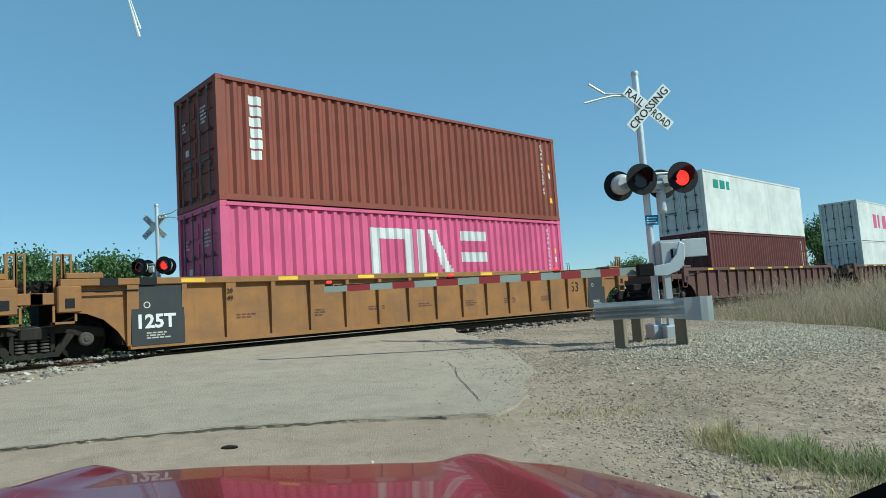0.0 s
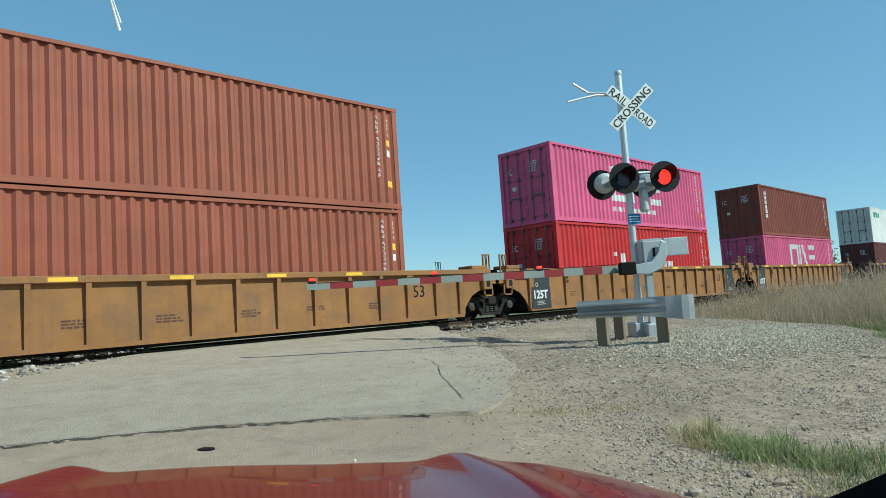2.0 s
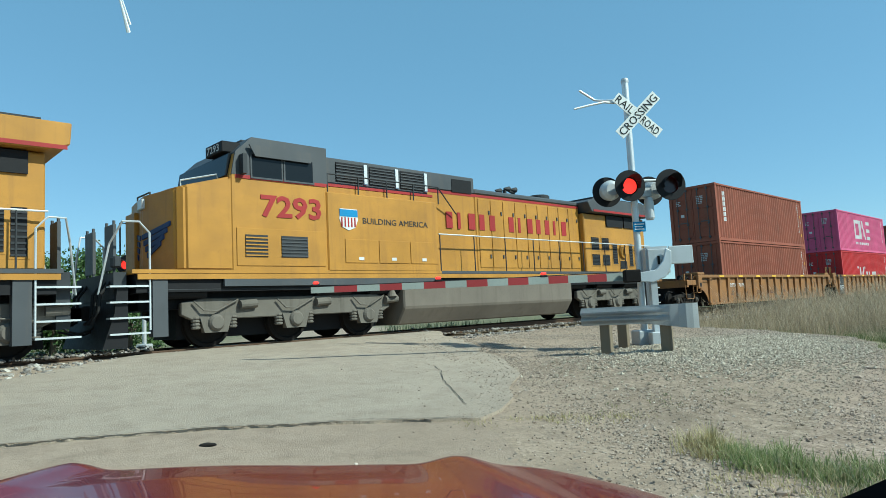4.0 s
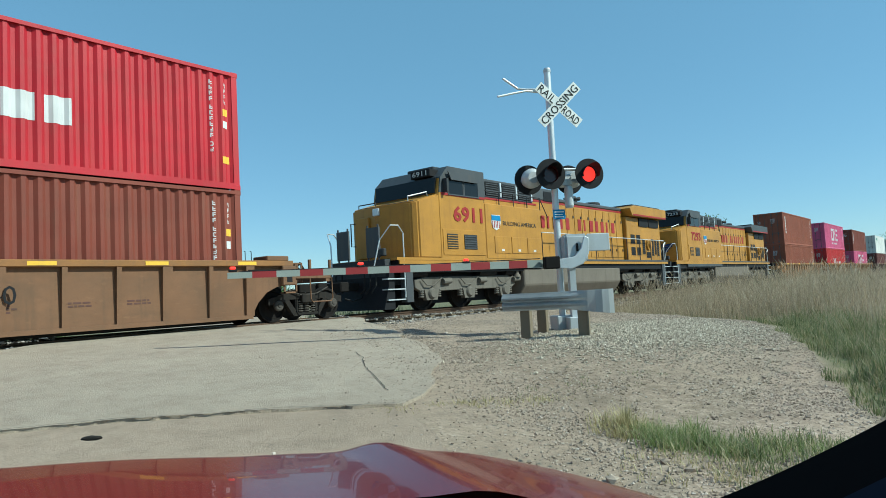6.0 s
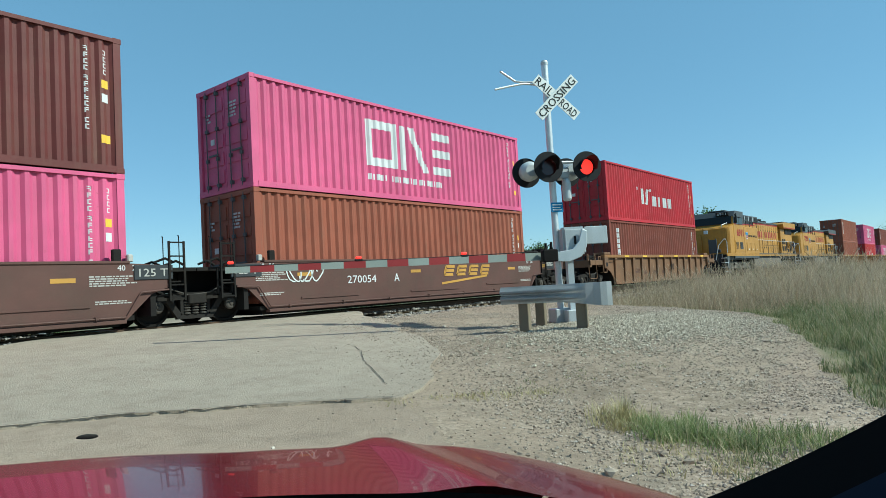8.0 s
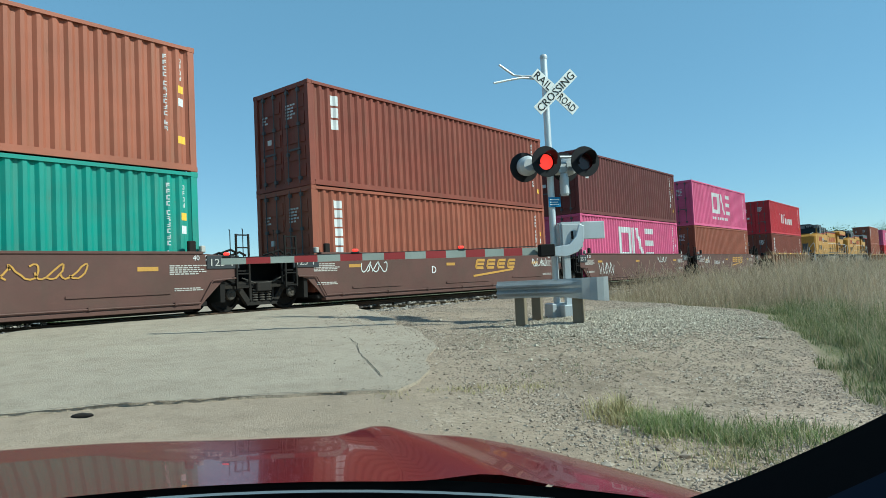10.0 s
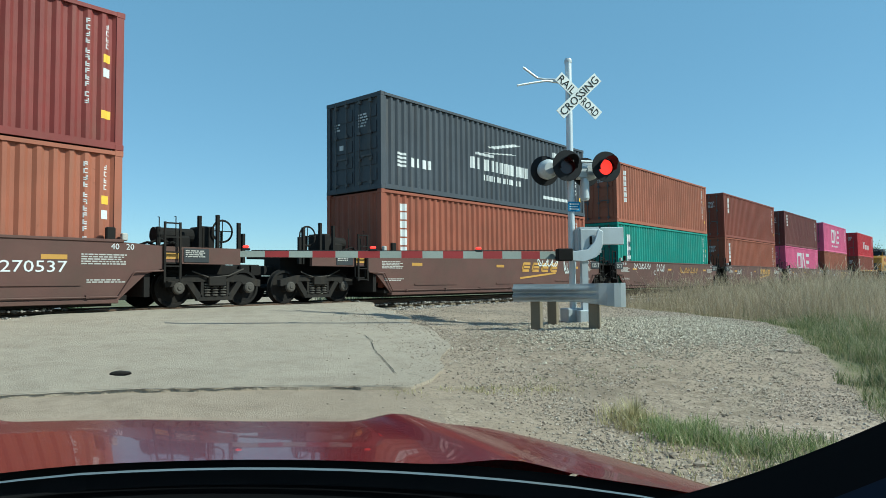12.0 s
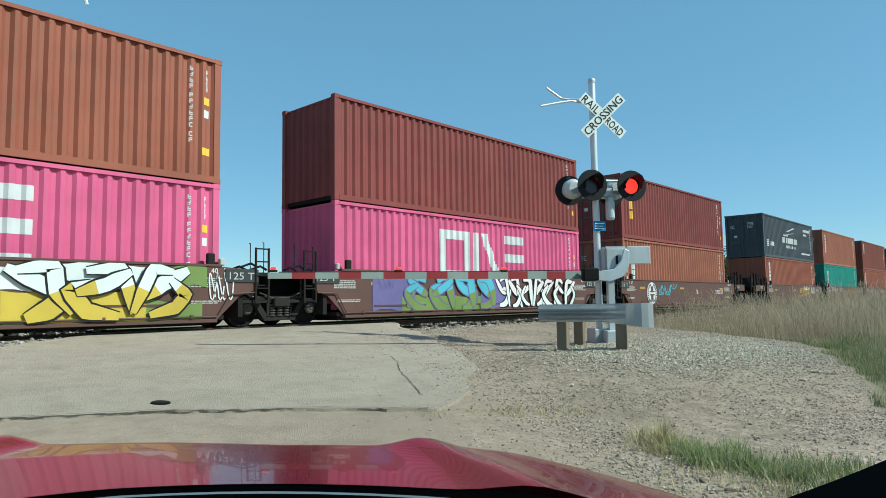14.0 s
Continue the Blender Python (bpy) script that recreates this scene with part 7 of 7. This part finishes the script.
def build_car():
    """Local y runs ahead, x to the passenger side; the origin is on the ground below the eye."""
    ob = thing("car", "dark red glossy car with black windscreen cowl", "car", "", Matrix.Translation((-0.02, -15.02, -0.8)) @ pose(0, 0, 0, 0, 0, CAR_YAW))
    red = car_paint()
    black, n, l, b = mat("black cowl plastic")
    b.inputs["Base Color"].default_value, b.inputs["Roughness"].default_value = (0.004, 0.004, 0.005, 1), 0.6
    b.inputs["Specular IOR Level"].default_value = 0.15
    navy, n, l, b = mat("dark blue-grey trim")
    b.inputs["Base Color"].default_value, b.inputs["Roughness"].default_value = (0.012, 0.02, 0.04, 1), 0.6
    b.inputs["Specular IOR Level"].default_value = 0.2
    # colour of the glass reflection that is drawn as a strip over the cowl
    strip = painted("blue-grey reflection tint", (0.15, 0.19, 0.22), 0.5)
    XC = -0.2                      # the car's middle line
    nx, ny = 64, 72

    def hood_point(u, w):
        """u across from -1 to 1, w from the cowl (0) to the front (1)."""
        x = XC + u * (0.99 - 0.19 * w ** 2)
        y = 1.25 + 0.98 * w - (0.34 - 0.09 * w) * u * u - 0.08 * w * u ** 4 - 0.14 * max(0.0, u + 0.1) * (1 - w)
        port = max(0.0, 0.2 - u)
        z = 0.998 - 0.07 * w - 0.02 * w * w - 2.0 * max(0.0, w - 0.5 - 0.25 * port) ** 2 - 0.025 * u * u - 0.04 * abs(u) ** 8
        z += 0.055 * port ** 1.5 * min(1.0, w / 0.4) + 0.015 * math.exp(-((u - 0.72) / 0.1) ** 2) * w
        z += 0.032 * math.exp(-((abs(u) - 0.58 + 0.06 * w) / 0.07) ** 2) * (0.5 + 0.5 * w)
        return x, y, z

    bm = bmesh.new()
    grid = [[bm.verts.new(hood_point(i / nx * 2 - 1, j / ny)) for i in range(nx + 1)] for j in range(ny + 1)]
    for r0, r1 in zip(grid, grid[1:]):
        for k in range(nx):
            bm.faces.new((r0[k], r0[k + 1], r1[k + 1], r1[k]))
    part("hood", bm, red, ob, smooth=True)
    for s in (-1, 1):
        bm = bmesh.new()
        rows = []
        for j in range(ny + 1):
            w = -0.4 + 1.4 * j / ny
            x, y, z = hood_point(s, max(w, 0.0))
            y += min(w, 0.0) * 0.9
            rows.append([bm.verts.new((x + s * (0.008 + 0.1 * math.sin(k / 9 * math.pi / 2)), y, z - 0.008 - 0.5 * (1 - math.cos(k / 9 * math.pi / 2)))) for k in range(10)])
        for r0, r1 in zip(rows, rows[1:]):
            for k in range(9):
                f = (r0[k], r0[k + 1], r1[k + 1], r1[k])
                bm.faces.new(f if s < 0 else f[::-1])
        part("fender", bm, red, ob, smooth=True)
    part("engine_bay", boxes((XC - 0.7, XC + 0.7, 0.7, 1.6, 0.3, 0.72)), black, ob)
    part("front_bumper", bevelled(boxes((XC - 0.75, XC + 0.75, 1.9, 2.1, 0.2, 0.44)), 0.06, 2), red, ob)
    part("lower_body", bevelled(boxes((XC - 0.9, XC + 0.9, -2.3, 0.8, 0.22, 0.8)), 0.08, 2), red, ob)
    # cowl behind the hood, a reflection painted along it as a pale strip, wiper, dashboard
    def cowl_rows(name, spans, material):
        bm = bmesh.new()
        rows = [[bm.verts.new((XC + (i / 24 * 2 - 1) * 0.97, y - 0.34 * (i / 24 * 2 - 1) ** 2 - 0.14 * max(0.0, i / 24 * 2 - 0.9), z - 0.025 * (i / 24 * 2 - 1) ** 2 - 0.04 * abs(i / 24 * 2 - 1) ** 8)) for i in range(25)] for y, z in spans]
        for r0, r1 in zip(rows, rows[1:]):
            for k in range(24):
                bm.faces.new((r0[k], r0[k + 1], r1[k + 1], r1[k]))
        return part(name, bm, material, ob)
    cowl_rows("cowl", ((1.5, 0.8), (1.36, 0.9), (1.3, 0.99), (1.28, 0.95), (1.2, 0.945), (1.05, 0.95), (0.98, 0.955), (0.8, 0.95)), black)
    cowl_rows("cowl_strip", ((1.25, 0.986), (1.225, 0.989)), strip)
    part("wiper", bent(bmesh.new(), [(XC - 0.5, 0.86, 0.975), (XC - 0.1, 0.97, 0.985), (XC + 0.4, 0.9, 0.985)], 0.009, 6), black, ob)
    part("washer_nozzle", bevelled(boxes((XC + 0.1, XC + 0.15, 1.02, 1.05, 0.955, 0.985)), 0.006), black, ob)
    part("dashboard", bevelled(boxes((XC - 0.75, XC + 0.75, 0.2, 0.78, 0.6, 0.93)), 0.05, 2), black, ob)
    # dark border of the windscreen at the foot of the pillar, and the trim behind it
    def border(name, d0, d1, material):
        bm = bmesh.new()
        prev = None
        for k in range(33):
            a = radians(26 + 1.35 * k)
            rise = 1.017 + 0.16 * ((26 + 1.35 * k - 26) / 24) ** 1.5
            vs = [bm.verts.new((math.sin(a) * (0.86 - 0.12 * d), math.cos(a) * (0.86 - 0.12 * d), rise - 0.9 * d)) for d in (d0, d1)]
            if prev:
                bm.faces.new((prev[0], vs[0], vs[1], prev[1]))
            prev = vs
        return part(name, bm, material, ob)
    border("windscreen_border", 0.0, 0.06, black)
    border("door_trim", 0.06, 0.6, navy)
    part("roof", bevelled(boxes((XC - 0.6, XC + 0.6, -1.7, -0.35, 1.72, 1.78)), 0.03), red, ob)
    for s in (-1, 1):
        part("pillar", tube(bmesh.new(), (XC + s * 0.78, 0.55, 1.0), (XC + s * 0.6, -0.35, 1.74), 0.04, seg=8), black, ob)
        part("pillar", tube(bmesh.new(), (XC + s * 0.75, -1.9, 0.9), (XC + s * 0.6, -1.6, 1.74), 0.05, seg=8), red, ob)
        for y in (-1.5, 1.45):
            part("wheel", lathe(bmesh.new(), [(0.0, 0.1), (0.2, 0.1), (0.21, 0.09), (0.31, 0.1), (0.33, 0.06), (0.33, -0.08), (0, -0.08)], pose(XC + s * 0.8, y, 0.33, 0, 90 * s, 0), 28), M_RUBBER, ob)
    # a squashed insect on the glass, with the glass itself
    glass, n, l, b = mat("windscreen glass")
    tr, gl, ms, fr = n.new("ShaderNodeBsdfTransparent"), n.new("ShaderNodeBsdfGlossy"), n.new("ShaderNodeMixShader"), n.new("ShaderNodeFresnel")
    gl.inputs["Roughness"].default_value = 0.02
    fr.inputs[0].default_value = 1.12
    tr.inputs[0].default_value = (0.97, 0.99, 0.98, 1)
    for a, c in ((fr.outputs[0], ms.inputs[0]), (tr.outputs[0], ms.inputs[1]), (gl.outputs[0], ms.inputs[2]), (ms.outputs[0], n["Material Output"].inputs[0])):
        l.new(a, c)
    bm = bmesh.new()
    rows = []
    for z, y in ((1.0, 0.93), (1.17, 0.77), (1.45, 0.45), (1.72, 0.1)):
        rows.append([bm.verts.new((XC + (i / 16 * 2 - 1) * 0.72, y - 0.14 * (i / 16 * 2 - 1) ** 2, z)) for i in range(17)])
    for r0, r1 in zip(rows, rows[1:]):
        for k in range(16):
            bm.faces.new((r0[k], r0[k + 1], r1[k + 1], r1[k]))
    pane = part("windscreen", bm, glass, ob, smooth=True)
    pane.visible_shadow = False
    splat, n, l, b = mat("dried insect")
    b.inputs["Base Color"].default_value, b.inputs["Roughness"].default_value = (0.015, 0.012, 0.01, 1), 0.9
    m = ob.matrix_basis.inverted() @ Matrix.Translation((0.29, -14.32, 0.4))
    bm = bmesh.new()
    bmesh.ops.create_icosphere(bm, subdivisions=2, radius=0.0105)
    for v in bm.verts:
        v.co.x *= 1.0 + 0.3 * noise.noise(v.co * 300)
        v.co.z *= 0.25 + 0.12 * noise.noise(v.co * 400)
        v.co.y *= 0.2
    bmesh.ops.transform(bm, matrix=m @ pose(0, 0, 0, 0, 0, -42), verts=bm.verts[:])
    part("insect_splat", bm, splat, ob)
    return ob


build_car()


def contrail():
    """A short bright vapour trail high over the track."""
    c = Vector((-0.04, -15.07, 0.54))
    az0, el0, az1, el1, d = radians(17.3), radians(26.2), radians(18.3), radians(22.6), 2400
    pt = lambda az, el: c + Vector((math.sin(az) * math.cos(el), math.cos(az) * math.cos(el), math.sin(el))) * d
    bm = bmesh.new()
    tube(bm, pt(az0, el0), pt(az1, el1), 1.2, 6.5, 8)
    tube(bm, pt(az0 + 0.0012, el0), pt(az1 + 0.002, el1 + 0.01), 0.8, 4.0, 8)
    m, n, l, b = mat("vapour")
    b.inputs["Base Color"].default_value, b.inputs["Roughness"].default_value = (0.85, 0.86, 0.88, 1), 1.0
    tagged(part("backdrop", bm, m), "short white vapour trail in the sky", "sky", kind="structure")


contrail()


def motions():
    for ob, u, z in TRAIN:
        walk(ob, [(t, pose(u + train_at(t), 0, z)) for t in range(0, 15)])
    flips = [0.3, 0.88, 1.46, 1.94, 2.56, 3.2, 3.76, 4.4, 5.0, 5.62, 6.22, 6.83, 7.42, 7.94, 8.61, 9.2, 9.8, 10.4, 10.94, 11.6, 12.18, 12.8, 13.36, 13.93]
    for lens, m, eastern in near_lenses + far_lenses:
        # the eastern lamp of each pair shows its lit face first
        turn = 0 if eastern == ((lens, m, eastern) in near_lenses) else 180
        rows = [(0, m @ pose(0, 0, 0, 0, 0, turn))]
        for t in flips:
            rows.append((t - 0.067, m @ pose(0, 0, 0, 0, 0, turn)))
            rows.append((t - 0.034, m @ pose(0, 0, 0, 0, 0, turn + 60)))
            rows.append((t, m @ pose(0, 0, 0, 0, 0, turn + 120)))
            turn += 180
            if t + 0.034 < 14:
                rows.append((t + 0.034, m @ pose(0, 0, 0, 0, 0, turn)))
        rows.append((14.0, m @ pose(0, 0, 0, 0, 0, turn)))
        walk(lens, rows)


motions()
